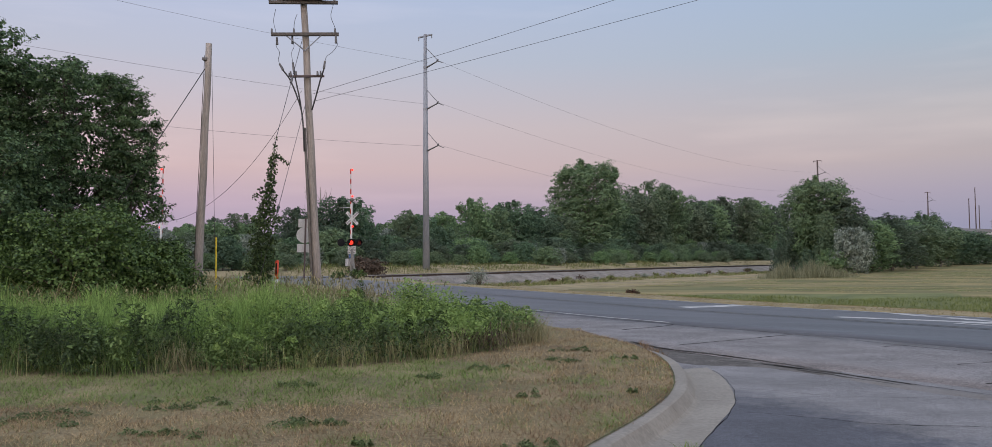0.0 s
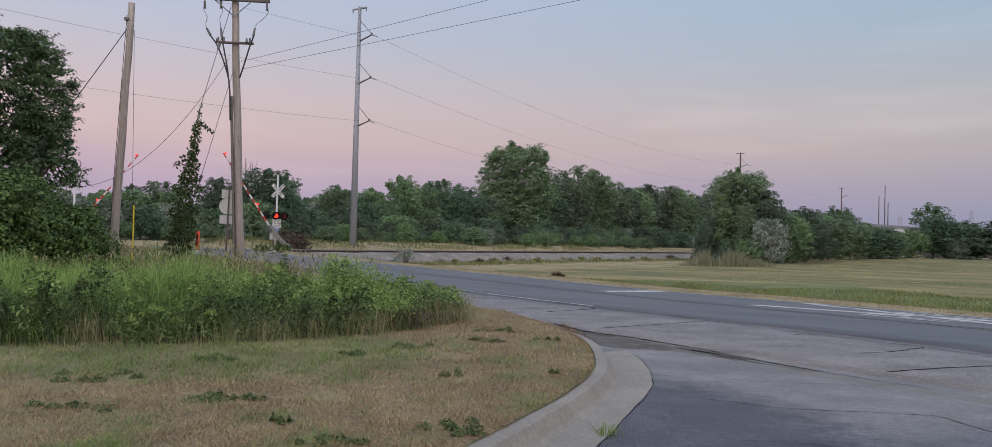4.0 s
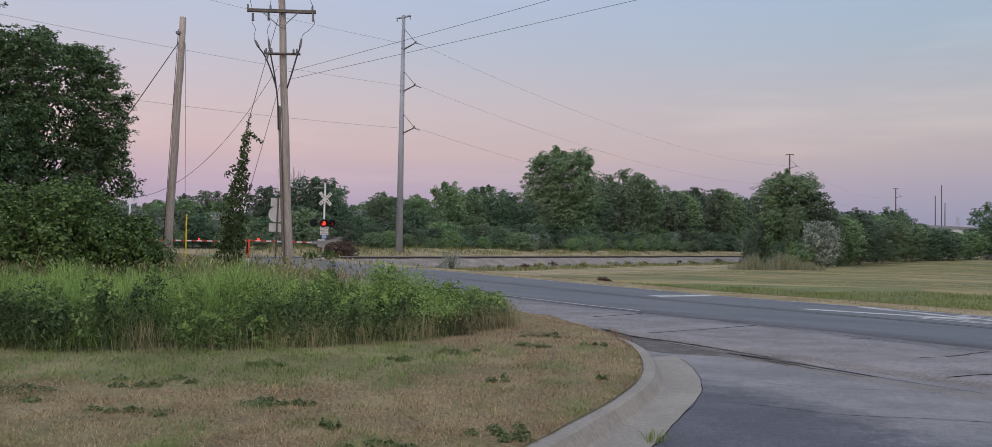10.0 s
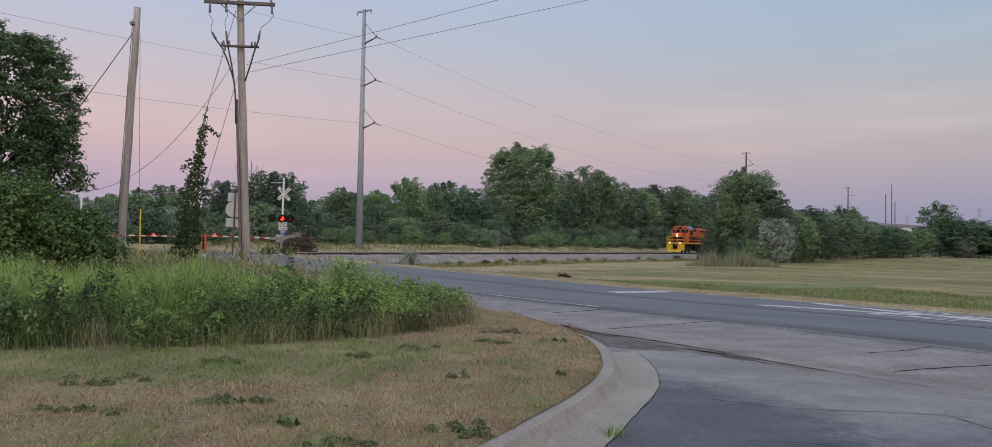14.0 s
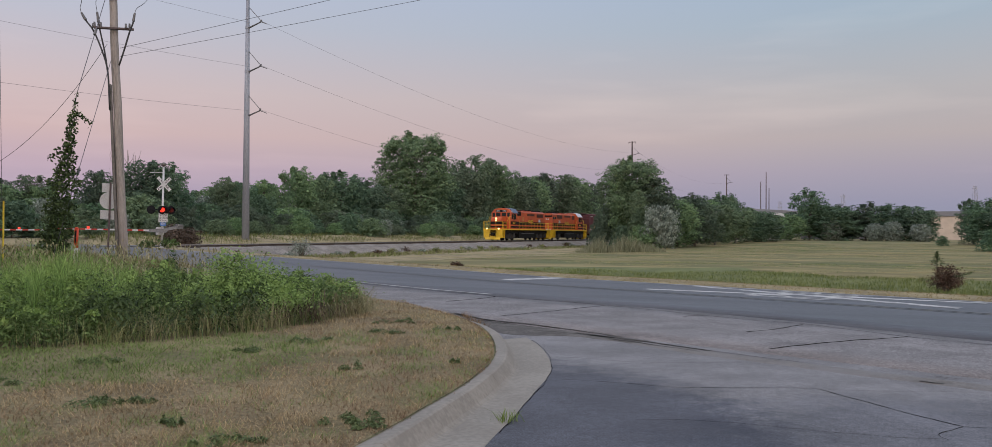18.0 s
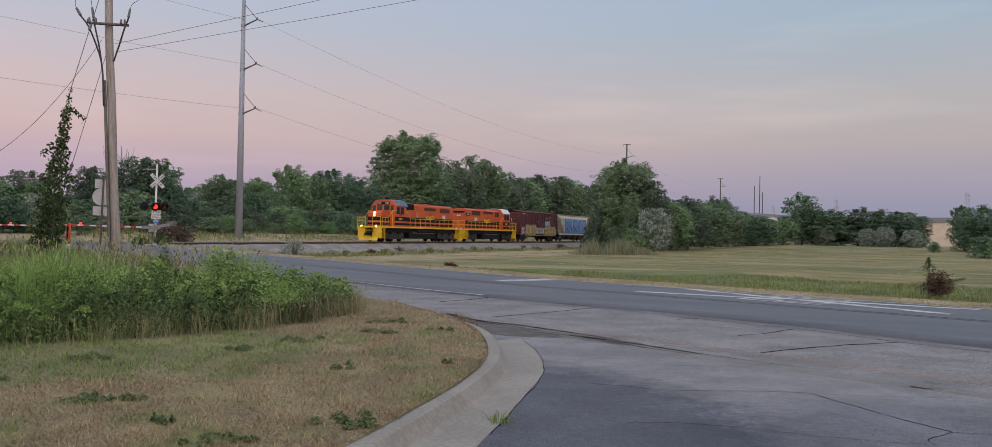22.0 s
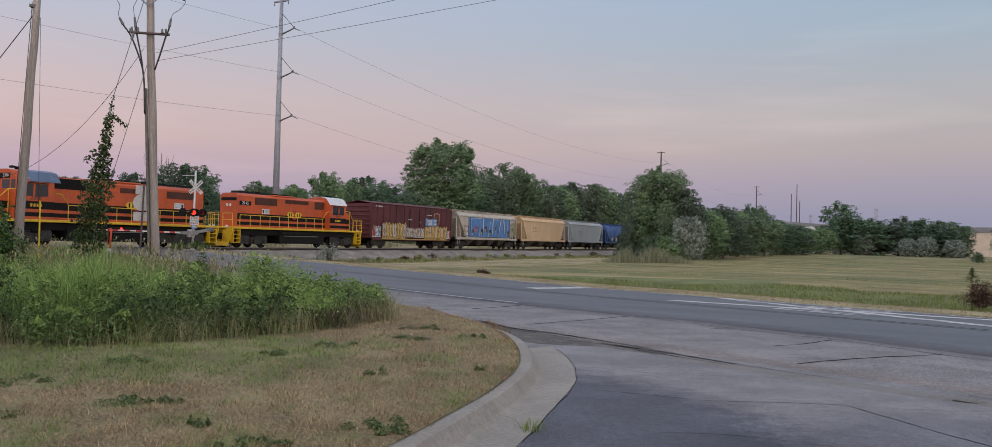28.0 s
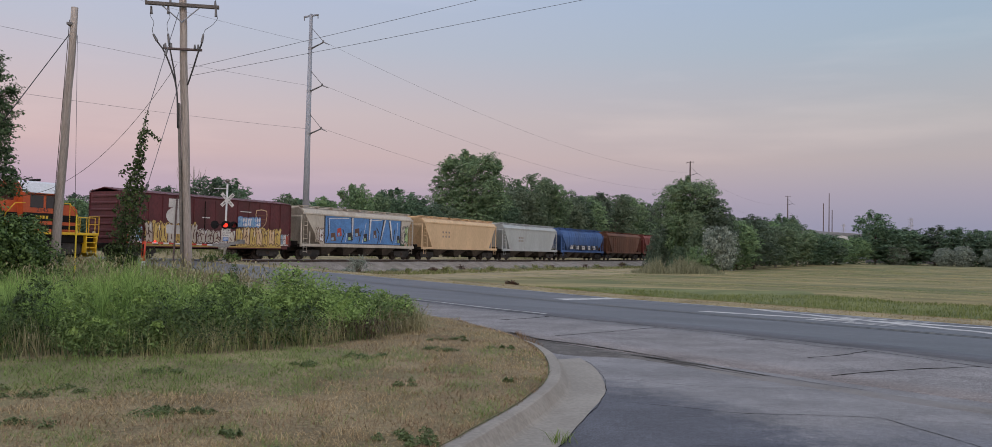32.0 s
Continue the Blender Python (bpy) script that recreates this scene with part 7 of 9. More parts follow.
def dry_bush(name, x, y, h, r, n, leaf, m, label, seed, twigs=26, z=None):
    """A loose low bush: bare twigs set with small leaves."""
    rng = np.random.default_rng(seed)
    z = zg(x, y) if z is None else z
    thing = empty(name, pose(x, y, z), label, "bush")
    bm = bmesh.new()
    tips = []
    for i in range(twigs):
        a, o = rng.uniform(0, 6.28), rng.uniform(0.2, 1.0) * r
        tip = Vector((math.cos(a) * o, math.sin(a) * o, h * rng.uniform(0.55, 1.0) * (1.1 - 0.45 * o / r)))
        tube(bm, [(0, 0, -0.05), tip * 0.5 + Vector((0, 0, 0.08 * h)), tip], 0.02 * h, 4, 0.004)
        tips.append(tip)
    part("twigs", bm, M["bark"], thing)
    t = np.array(tips)[rng.integers(0, twigs, n)] * rng.uniform(0.45, 1.0, n)[:, None] + rng.normal(0, 0.09 * h, (n, 3)) * [1, 1, 0.7]
    t = t[t[:, 2] > 0.02]
    v, f = leaves(rng, t, rng.normal(size=t.shape) + [0, 0, 0.4], leaf)
    ob = new("foliage", np_mesh("foliage", v, f, M[m]))
    ob.parent = thing


M["leaf_rust"] = mat("leaf_rusty_bush", (0.085, 0.055, 0.043), 0.7, var=0.5, scale=1, fine=6, island=0.5, bump=0, col2=(0.15, 0.092, 0.066), trans=0.15, spec=0.2)
dry_bush("bush", 21.5, 24.9, 1.05, 0.7, 3000, 0.032, "leaf_rust", "reddish-brown bush at the edge of the field", 81, 40)


def cedar_sapling(x, y):
    """A thin bare stem with a tiered tuft of needles at its top and one side branch low down."""
    rng = np.random.default_rng(82)
    thing = empty("cedar_sapling", pose(x, y, zg(x, y)), "thin dark green cedar sapling rising from a brown bush", "sapling")
    bm = bmesh.new()
    tube(bm, [(0, 0, -0.05), (0.03, 0.0, 0.6), (-0.02, 0.02, 1.0), (0.0, 0.0, 1.5)], 0.016, 5, 0.005)
    part("stem", bm, M["bark"], thing)
    right = np.array([0.76, -0.65])
    tips = [(z, a, 0.25 * (1.52 - z) / 0.5) for z in np.linspace(1.0, 1.46, 9) for a in rng.uniform(0, 6.28, 4)]
    sets = []
    for z, a, r in tips:
        t = rng.uniform(0, 1, 34)
        c = np.stack([np.cos(a) * r * t, np.sin(a) * r * t, z + 0.1 * t * r / 0.27], 1) + rng.normal(0, 0.016, (34, 3))
        sets.append(leaves(rng, c, rng.normal(size=c.shape) + [0, 0, 0.6], 0.022, 0.2, 0.5))
    v, f = join_np(sets)
    new("needle_tuft", np_mesh("needle_tuft", v, f, M["leaf_vine"])).parent = thing
    bm = bmesh.new()
    end = right * 1.15
    tube(bm, [(0, 0, 0.35), (end[0] * 0.5, end[1] * 0.5, 0.62), (end[0], end[1], 0.78)], 0.014, 5, 0.004)
    branch = part("side_branch", bm, M["bark"], thing)
    t = rng.uniform(0.35, 1.0, 300)
    c = np.stack([end[0] * t, end[1] * t, 0.45 + 0.34 * t], 1) + rng.normal(0, 0.045, (300, 3)) * (1.15 - t * 0.7)[:, None]
    v, f = leaves(rng, c, rng.normal(size=c.shape) + [0, 0, 0.5], 0.024, 0.2, 0.6)
    new("branch_needles", np_mesh("branch_needles", v, f, M["leaf_vine"])).parent = branch


cedar_sapling(21.3, 25.1)
dry_bush("weed_clump", 7.1, 44.4, 0.5, 0.45, 500, 0.05, "leaf_rust", "small dark weed clump on the verge", 83, 14)
for k, (s, q, h, r, m) in enumerate(((52.5, 6.5, 1.9, 1.1, "leaf_olive"), (46.8, 4.8, 0.6, 0.5, "leaf_rust"), (63.0, 6.8, 0.55, 0.5, "leaf_rust"), (58.0, 5.8, 0.5, 0.6, "leaf_olive"), (66.5, 6.0, 0.6, 0.5, "leaf_rust"), (72.0, 6.4, 0.45, 0.6, "leaf_olive"), (49.5, 7.5, 0.5, 0.5, "leaf_olive"))):
    p = tk(s, q)
    dry_bush("weed_clump", p.x, p.y, h, r, 900 if h > 1 else 350, 0.06, m, "dry grey weed clump on the railway ballast", 90 + k, 30 if h > 1 else 14)
_dry = random.Random(17)
for k in range(34):
    p = tk(_dry.uniform(44, 122), _dry.uniform(3.6, 7.6))
    if 13.4 < RN.x * p.x + RN.y * p.y < 23.4:
        continue
    h = _dry.uniform(0.3, 0.8)
    m = _dry.choice(["leaf_olive", "leaf_rust", "field_grass", "stem"])
    dry_bush("weed_clump", p.x, p.y, h, h * _dry.uniform(0.7, 1.2), 260, 0.05, m, {"leaf_olive": "grey-green weed clump at the foot of the ballast", "leaf_rust": "brown dry weed clump at the foot of the ballast"}.get(m, "straw-green weed clump at the foot of the ballast"), 200 + k, 12)
p = tk(49.5, -3.6)
plant("brush", p.x, p.y, 1.4, 2.0)
for x, y, h in ((-10.6, 58.2, 0.9), (-11.9, 57.9, 0.7)):
    dry_bush("weed_clump", x, y, h, 0.7, 700, 0.06, "leaf_bush", "green weed clump at the foot of the signal mast", int(100 + h * 10), 16)

# ---- the train: local x runs forward from 0 at the leading coupler, +y is the side towards the road ----
M["loco_orange"] = mat("locomotive_orange", (0.47, 0.084, 0.022), 0.5, var=0.12, scale=0.7, fine=8, bump=0.05, dirt=(0.34, 0.065, 0.028), dirt_at=0.6)
M["loco_yellow"] = mat("locomotive_yellow", (0.62, 0.40, 0.02), 0.45, var=0.15, scale=1, fine=9, bump=0.05, dirt=(0.4, 0.26, 0.05), dirt_at=0.66)
M["loco_black"] = mat("locomotive_black", (0.008, 0.0075, 0.0075), 0.7, var=0.3, scale=1, fine=9, bump=0.05, spec=0.2)
M["loco_grille"] = mat("dark_grille", (0.085, 0.030, 0.020), 0.6, 0.2, var=0.3, scale=2, fine=30, bump=0.2)
M["loco_roof"] = mat("sooty_roof", (0.07, 0.08, 0.10), 0.6, var=0.3, scale=1.2, fine=10, bump=0.1)
M["loco_slate"] = mat("slate_blue_cab_roof", (0.085, 0.125, 0.205), 0.45, var=0.2, scale=1.2, fine=10, bump=0.05, dirt=(0.05, 0.06, 0.08), dirt_at=0.62)
M["truck_iron"] = mat("oily_truck_iron", (0.034, 0.031, 0.030), 0.6, 0.1, var=0.45, scale=2.5, fine=18, bump=0.3, dirt=(0.015, 0.014, 0.013), dirt_at=0.52)
M["loco_white"] = mat("white_cab_roof", (0.6, 0.62, 0.66), 0.5, var=0.1, scale=1.2, fine=10, bump=0.05)
M["grime"] = mat("grimy_running_gear", (0.014, 0.012, 0.011), 0.9, 0.0, var=0.4, scale=2, fine=20, bump=0.2, spec=0.2)
M["wheel"] = mat("worn_wheel_steel", (0.05, 0.04, 0.035), 0.7, 0.3, var=0.3, scale=3, fine=20, bump=0.1)
M["glass"] = mat("dark_cab_glass", (0.02, 0.022, 0.026), 0.08, var=0.1, bump=0)
M["maroon"] = mat("maroon_boxcar_paint", (0.085, 0.017, 0.022), 0.6, var=0.25, scale=0.7, fine=9, bump=0.1, dirt=(0.06, 0.02, 0.02), dirt_at=0.58, stretch=(1, 1, 0.5))
M["hop_cream"] = mat("weathered_cream_hopper", (0.43, 0.395, 0.345), 0.65, var=0.14, scale=0.7, fine=8, bump=0.08, dirt=(0.28, 0.225, 0.17), dirt_at=0.64, stretch=(1, 1, 0.3))
M["hop_tan"] = mat("tan_hopper_paint", (0.56, 0.405, 0.25), 0.65, var=0.1, scale=0.7, fine=8, bump=0.08, dirt=(0.42, 0.29, 0.18), dirt_at=0.64, stretch=(1, 1, 0.3))
M["hop_grey"] = mat("grey_hopper_paint", (0.36, 0.39, 0.40), 0.65, var=0.1, scale=0.7, fine=8, bump=0.08, dirt=(0.25, 0.25, 0.25), dirt_at=0.64, stretch=(1, 1, 0.3))
M["hop_blue"] = mat("blue_hopper_paint", (0.055, 0.12, 0.30), 0.6, var=0.2, scale=0.7, fine=8, bump=0.08, dirt=(0.05, 0.07, 0.12), dirt_at=0.62, stretch=(1, 1, 0.3))
M["hop_rust"] = mat("rusty_brown_hopper", (0.17, 0.075, 0.045), 0.75, var=0.25, scale=0.7, fine=8, bump=0.1, dirt=(0.10, 0.05, 0.035), dirt_at=0.56, stretch=(1, 1, 0.3))
M["stencil"] = mat("faded_stencil", (0.24, 0.20, 0.17), 0.7, var=0.2, scale=2, fine=12, bump=0.03)
# bay colour: real grime plus the shadow beneath the body
M["hop_under"] = mat("grimy_shaded_bay", (0.085, 0.07, 0.058), 0.85, var=0.35, scale=1.2, fine=9, bump=0.1, dirt=(0.04, 0.034, 0.03), dirt_at=0.52)
M["hop_red"] = mat("red_brown_hopper", (0.22, 0.06, 0.05), 0.75, var=0.25, scale=0.7, fine=8, bump=0.1, dirt=(0.12, 0.05, 0.04), dirt_at=0.56, stretch=(1, 1, 0.3))
for key, col in (("g_blue", (0.075, 0.195, 0.44)), ("g_pale", (0.55, 0.55, 0.56)), ("g_yellow", (0.46, 0.33, 0.10)), ("g_brown", (0.10, 0.05, 0.035)), ("g_green", (0.30, 0.42, 0.20)), ("g_black", (0.02, 0.02, 0.03)), ("g_sky", (0.2, 0.34, 0.5)), ("g_red", (0.35, 0.05, 0.03))):
    M[key] = mat("sprayed_" + key, col, 0.6, var=0.18, scale=1.5, fine=9, bump=0.03)


class Car:
    """Collects the parts of one railcar; flip turns the whole car end for end."""

    def __init__(self, name, label, category, L, flip=False):
        self.thing = empty(name, Matrix(), label, category, "cars of the freight train")
        self.L, self.m = L, (Matrix.Translation((-L, 0, 0)) @ pose(0, 0, 0, 0, 0, 180)) if flip else Matrix()

    def add(self, name, bm, m, label="", parent=None, smooth=False):
        ob = part(name, bm, M[m], parent or self.thing, label, smooth)
        if parent is None:
            ob.matrix_basis = self.m
        return ob

    def box(self, name, m, x0, x1, y0, y1, z0, z1, bevel=0.02, label="", parent=None):
        bm = bmesh.new()
        box(bm, min(x0, x1), max(x0, x1), y0, y1, z0, z1, bevel)
        return self.add(name, bm, m, label, parent)

    def both(self, name, m, x0, x1, y0, y1, z0, z1, bevel=0.0, label="", parent=None):
        """The same box on both sides."""
        self.box(name, m, x0, x1, y0, y1, z0, z1, bevel, label, parent)
        self.box(name, m, x0, x1, -y1, -y0, z0, z1, bevel, label, parent)

    def rods(self, name, m, segs, r=0.02, label="", seg=6):
        bm = bmesh.new()
        for p0, p1 in segs:
            rod(bm, p0, p1, r, r, seg)
        return self.add(name, bm, m, label)

    def side(self, name, m, outline, y0, y1, label="", parent=None):
        bm = bmesh.new()
        prism(bm, outline, y0, y1)
        return self.add(name, fix(bm), m, label, parent)


def truck(car, cx, axles, r=0.46, frame="truck_iron"):
    xs = [cx + a for a in axles]
    fr = bmesh.new()
    lo, hi = min(xs) - 0.35, max(xs) + 0.35
    for y in (-1.08, 1.02):
        out = [(lo, 0.45), (lo + 0.15, 0.75)]
        for x in xs:
            out += [(x - 0.3, 0.78), (x - 0.22, 0.86), (x + 0.22, 0.86), (x + 0.3, 0.78)]
        up = 0.24 if r >= 0.5 else 0.0
        out = [(lo, 0.62 + up), (lo + 0.1, 0.85 + up), (hi - 0.1, 0.85 + up), (hi, 0.62 + up), (hi, 0.42), (hi - 0.55, 0.36)] + [(c, 0.28) for c in ((lo + hi) / 2 + 0.45, (lo + hi) / 2 - 0.45)] + [(lo + 0.55, 0.36), (lo, 0.42)]
        prism(fr, out, y, y + 0.1)
    box(fr, (lo + hi) / 2 - 0.25, (lo + hi) / 2 + 0.25, -1.1, 1.1, 0.5, 0.8, 0.03)
    body = car.add("truck", fix(fr), frame, "grimy black side frames and bolster")
    for x in xs:
        bm = bmesh.new()
        for y in (-0.76, 0.70):
            rod(bm, (x, y, r), (x, y + 0.10, r), r, r * 0.97, 20)
            rod(bm, (x, y - 0.02, r), (x, y + 0.01, r), r + 0.025, r + 0.025, 20)
        rod(bm, (x, -1.0, r), (x, 1.0, r), 0.08, 0.08, 8)
        part("wheelset", bm, M["grime" if r >= 0.5 else "wheel"], body)
        for y in (1.13, -1.13):
            bm = bmesh.new()
            rod(bm, (x, y - 0.05, r), (x, y + 0.05, r), 0.15, 0.1, 10)
            box(bm, x - 0.2, x + 0.2, min(y, y * 0.96), max(y, y * 0.96), r - 0.16, r + 0.2, 0.03)
            part("axle_box", bm, M["truck_iron"], body, "round-capped axle box")
    if r >= 0.5:
        # brake cylinders, rigging and springs of the powered trucks
        for x0, x1 in zip(xs, xs[1:]):
            xm = (x0 + x1) / 2
            for y in (1.12, -1.2):
                bm = bmesh.new()
                rod(bm, (xm - 0.28, y + 0.04, 0.98), (xm + 0.12, y + 0.04, 0.98), 0.12, 0.12, 10)
                rod(bm, (xm + 0.12, y + 0.04, 0.98), (xm + 0.42, y + 0.04, 0.9), 0.03, 0.03, 6)
                part("brake_cylinder", bm, M["loco_black"], body)
                bm = bmesh.new()
                tube(bm, [(xm - 0.1, y + 0.02, 0.9), (xm - 0.14, y + 0.02, 0.45), (xm + 0.02, y + 0.02, 0.3)], 0.035, 6)
                part("brake_lever", bm, M["wheel"], body)
                for dx in (-0.2, 0.2):
                    bm = bmesh.new()
                    rod(bm, (xm + dx, y + 0.02, 0.4), (xm + dx, y + 0.02, 0.74), 0.075, 0.075, 8)
                    part("spring", bm, M["wheel"], body)
    if len(axles) == 2:
        for x in ((lo + hi) / 2 - 0.14, (lo + hi) / 2, (lo + hi) / 2 + 0.14):
            bm = bmesh.new()
            rod(bm, (x, 1.1, 0.42), (x, 1.1, 0.72), 0.06, 0.06, 8)
            part("spring", bm, M["wheel"], body)


def coupler(car):
    for x0, x1 in ((-0.02, -1.2), (-car.L + 0.02, -car.L + 1.2)):
        car.box("coupler", "grime", x0, x1, -0.12, 0.12, 0.72, 0.98, 0.03)


def handrail(car, y, x0, x1, n, z0=1.66, z1=2.6, m="loco_yellow"):
    """Stanchions with one long rail."""
    car.rods("handrail", m, [((x0, y, z1), (x1, y, z1))], 0.026, "yellow handrail")
    for i in range(n + 1):
        x = x0 + (x1 - x0) * i / n
        car.rods("stanchion", m, [((x, y, z0), (x, y, z1))], 0.023)


def steps(car, x, m="loco_yellow"):
    for y in (1.12, -1.5):
        bm = bmesh.new()
        for dx in (-0.34, 0.34):
            box(bm, x + dx - 0.03, x + dx + 0.03, y, y + 0.38, 0.38, 1.62, 0.01)
        for z in (0.4, 0.72, 1.04, 1.36):
            box(bm, x - 0.34, x + 0.34, y, y + 0.38, z, z + 0.05)
        car.add("step_well", bm, m, "yellow boarding steps")


def loco_logo(car, x, z, y=0.935):
    for s in (1, -1):
        yy = (y, y + 0.006) if s > 0 else (-y - 0.006, -y)
        hexa = lambda cx, w: [(cx - w, z - 0.22), (cx - w - 0.16, z), (cx - w, z + 0.22), (cx + w, z + 0.22), (cx + w + 0.16, z), (cx + w, z - 0.22)]
        base = car.side("emblem", "loco_yellow", hexa(x - 0.5, 0.28), *yy, "yellow and dark railway emblem of plain shapes")
        car.side("emblem_wing", "loco_yellow", hexa(x + 0.5, 0.28), *yy)
        yy2 = (yy[0] + s * 0.005, yy[1] + s * 0.005)
        for cx in (x - 0.5, x + 0.5):
            for dx in (-0.14, 0.14):
                car.side("emblem_bar", "loco_black", [(cx + dx - 0.05, z - 0.15), (cx + dx + 0.05, z - 0.15), (cx + dx + 0.05, z + 0.15), (cx + dx - 0.05, z + 0.15)], *yy2)
        car.side("emblem_ring", "g_red", ring(x, z + 0.02, 0.42, 18), yy[0] - s * 0.003, yy[1] - s * 0.003)


def letters(car, text, x, z, size, m, y=0.95, front=False):
    for s in (1, -1):
        cu = bpy.data.curves.new("number", "FONT")
        cu.body, cu.size, cu.align_x, cu.align_y, cu.extrude = text, size, "CENTER", "CENTER", 0.003
        ob = new("number", cu)
        me = bpy.data.meshes.new_from_object(ob)
        bpy.data.objects.remove(ob)
        me.materials.clear()
        me.materials.append(M[m])
        ob = new("number", me)
        ob.parent = car.thing
        ob.matrix_basis = car.m @ Matrix.Translation((x, s * y, z)) @ pose(0, 0, 0, 90, 0, 90 if front else 180 if s > 0 else 0)


def locomotive(name, label, L, flip, axles, number, white_roof, nose_len):
    c = Car(name, label, "locomotive", L, flip)
    # frame and running gear
    c.box("sill", "loco_yellow", -0.75, -L + 0.75, -1.53, 1.53, 1.50, 1.66, 0.02, "yellow walkway edge")
    c.box("underframe", "loco_black", -0.8, -L + 0.8, -1.2, 1.2, 1.02, 1.51, 0.03)
    mid = -L / 2
    fuel = 3.1 if len(axles) == 3 else 2.9
    bm = bmesh.new()
    prism(bm, [(mid - fuel, 0.5), (mid - fuel + 0.15, 0.36), (mid + fuel - 0.15, 0.36), (mid + fuel, 0.5), (mid + fuel, 1.2), (mid - fuel, 1.2)], -1.35, 1.35)
    c.add("fuel_tank", fix(bm), "loco_black", "black fuel tank slung between the trucks")
    c.both("air_reservoir", "grime", mid - fuel + 0.2, mid + fuel - 1.6, 1.28, 1.5, 1.08, 1.36, 0.08)
    c.both("tank_stripe", "grey_iron", mid - fuel + 0.5, mid + fuel - 0.9, 1.352, 1.36, 0.98, 1.03)
    tx = 3.9 if len(axles) == 3 else 3.3
    truck(c, -tx, axles, 0.5)
    truck(c, -L + tx, axles, 0.5)
    coupler(c)
    # pilots
    for x0, d in ((-0.72, 1), (-L + 0.72, -1)):
        c.box("pilot", "loco_yellow", x0 - d * 0.08, x0 - d * 0.16, -1.0, 1.0, 0.4, 1.5, 0.02, "yellow end plate behind the coupler")
        c.box("coupler_pocket", "loco_black", x0 - d * 0.02, x0 - d * 0.1, -0.36, 0.36, 0.66, 1.12, 0.02)
        for s in (1, -1):
            bm = bmesh.new()
            prism(bm, [(s * 0.5, 1.6), (s * 1.48, 1.6), (s * 1.48, 1.28), (s * 1.22, 0.5), (s * 0.78, 0.42), (s * 0.72, 1.0), (s * 0.5, 1.12)], 0, 0.1)
            bmesh.ops.transform(bm, matrix=Matrix.Translation((x0 - d * 0.06, 0, 0)) @ pose(0, 0, 0, 0, 0, 90), verts=bm.verts)
            c.add("pilot_side", fix(bm), "loco_yellow", "yellow end plate beside the coupler")
            c.rods("air_hose", "loco_black", [((x0 + d * 0.05, s * 0.45, 1.0), (x0 + d * 0.2, s * 0.48, 0.5))], 0.03)
        c.box("anticlimber", "loco_yellow", x0 + d * 0.16, x0 - d * 0.05, -0.9, 0.9, 1.5, 1.64, 0.02)
        bm = bmesh.new()
        prism(bm, [(x0 - d * 0.02, 0.5), (x0 + d * 0.22, 0.16), (x0 + d * 0.17, 0.14), (x0 - d * 0.08, 0.48)], -1.15, 1.15)
        c.add("snowplow", fix(bm), "loco_yellow", "yellow angled plow blade")
        steps(c, x0 - d * 0.5)
        for y in (-1.45, -0.45, 0.45, 1.45):
            c.rods("end_stanchion", "loco_yellow", [((x0, y, 1.6), (x0, y, 2.7))], 0.025)
        for y0, y1 in ((-1.45, -0.45), (0.45, 1.45)):
            c.rods("end_rail", "loco_yellow", [((x0, y0, 2.7), (x0, y1, 2.7)), ((x0, y0, 2.2), (x0, y1, 2.2))], 0.022)
        for y in (-0.9, 0.9):
            bm = bmesh.new()
            rod(bm, (x0 + d * 0.02, y, 1.66), (x0 + d * 0.1, y, 1.66), 0.13, 0.12, 14)
            c.add("ditch_light", bm, "head_on" if (d > 0) != flip and not flip else "g_pale", "round lamp on the end plate", smooth=False)
    # nose, cab
    n0 = -1.75
    n1 = n0 - nose_len
    bm = bmesh.new()
    prism(bm, [(n0, 1.66), (n0, 3.0), (n0 - 0.12, 3.22), (n0 - 0.35, 3.32), (n1, 3.38), (n1, 1.66)], -0.86, 0.86)
    bmesh.ops.bevel(bm, geom=bm.edges[:], offset=0.08, segments=2, affect="EDGES")
    c.add("nose", fix(bm), "loco_orange", "orange short hood")
    c.box("nose_stripe", "loco_black", n0 + 0.012, n1, -0.872, 0.872, 1.83, 2.08, 0.01)
    c.box("nose_stripe", "loco_black", n0 + 0.012, n1, -0.872, 0.872, 2.28, 2.7, 0.01)
    for z in (2.84, 3.12):
        bm = bmesh.new()
        rod(bm, (n0 - 0.3, 0, z), (n0 + 0.08, 0, z), 0.12, 0.12, 14)
        c.add("headlight", bm, "g_pale" if flip else "head_on", "twin headlight")
    cab0, cab1 = n1, n1 - 2.35
    top = 4.62
    bm = bmesh.new()
    # cab with chamfered roof edges
    sect = [(-1.5, 1.66), (-1.5, 3.95), (-1.05, 4.5), (-0.5, top), (0.5, top), (1.05, 4.5), (1.5, 3.95), (1.5, 1.66)]
    a = [bm.verts.new((cab0, y, z)) for y, z in sect]
    b = [bm.verts.new((cab1, y, z)) for y, z in sect]
    bm.faces.new(a)
    bm.faces.new(b[::-1])
    for i in range(len(sect)):
        bm.faces.new((a[i], b[i], b[(i + 1) % len(sect)], a[(i + 1) % len(sect)]))
    cab = c.add("cab", fix(bm), "loco_orange", "orange driver's cab")
    bm = bmesh.new()
    rs = [(-1.54, 3.93), (-1.07, 4.53), (-0.5, top + 0.04), (0.5, top + 0.04), (1.07, 4.53), (1.54, 3.93)]
    rx0, rx1 = (cab0 + 0.12, cab1 - 0.05) if white_roof else (cab0 - 0.75, cab1 - 0.4)
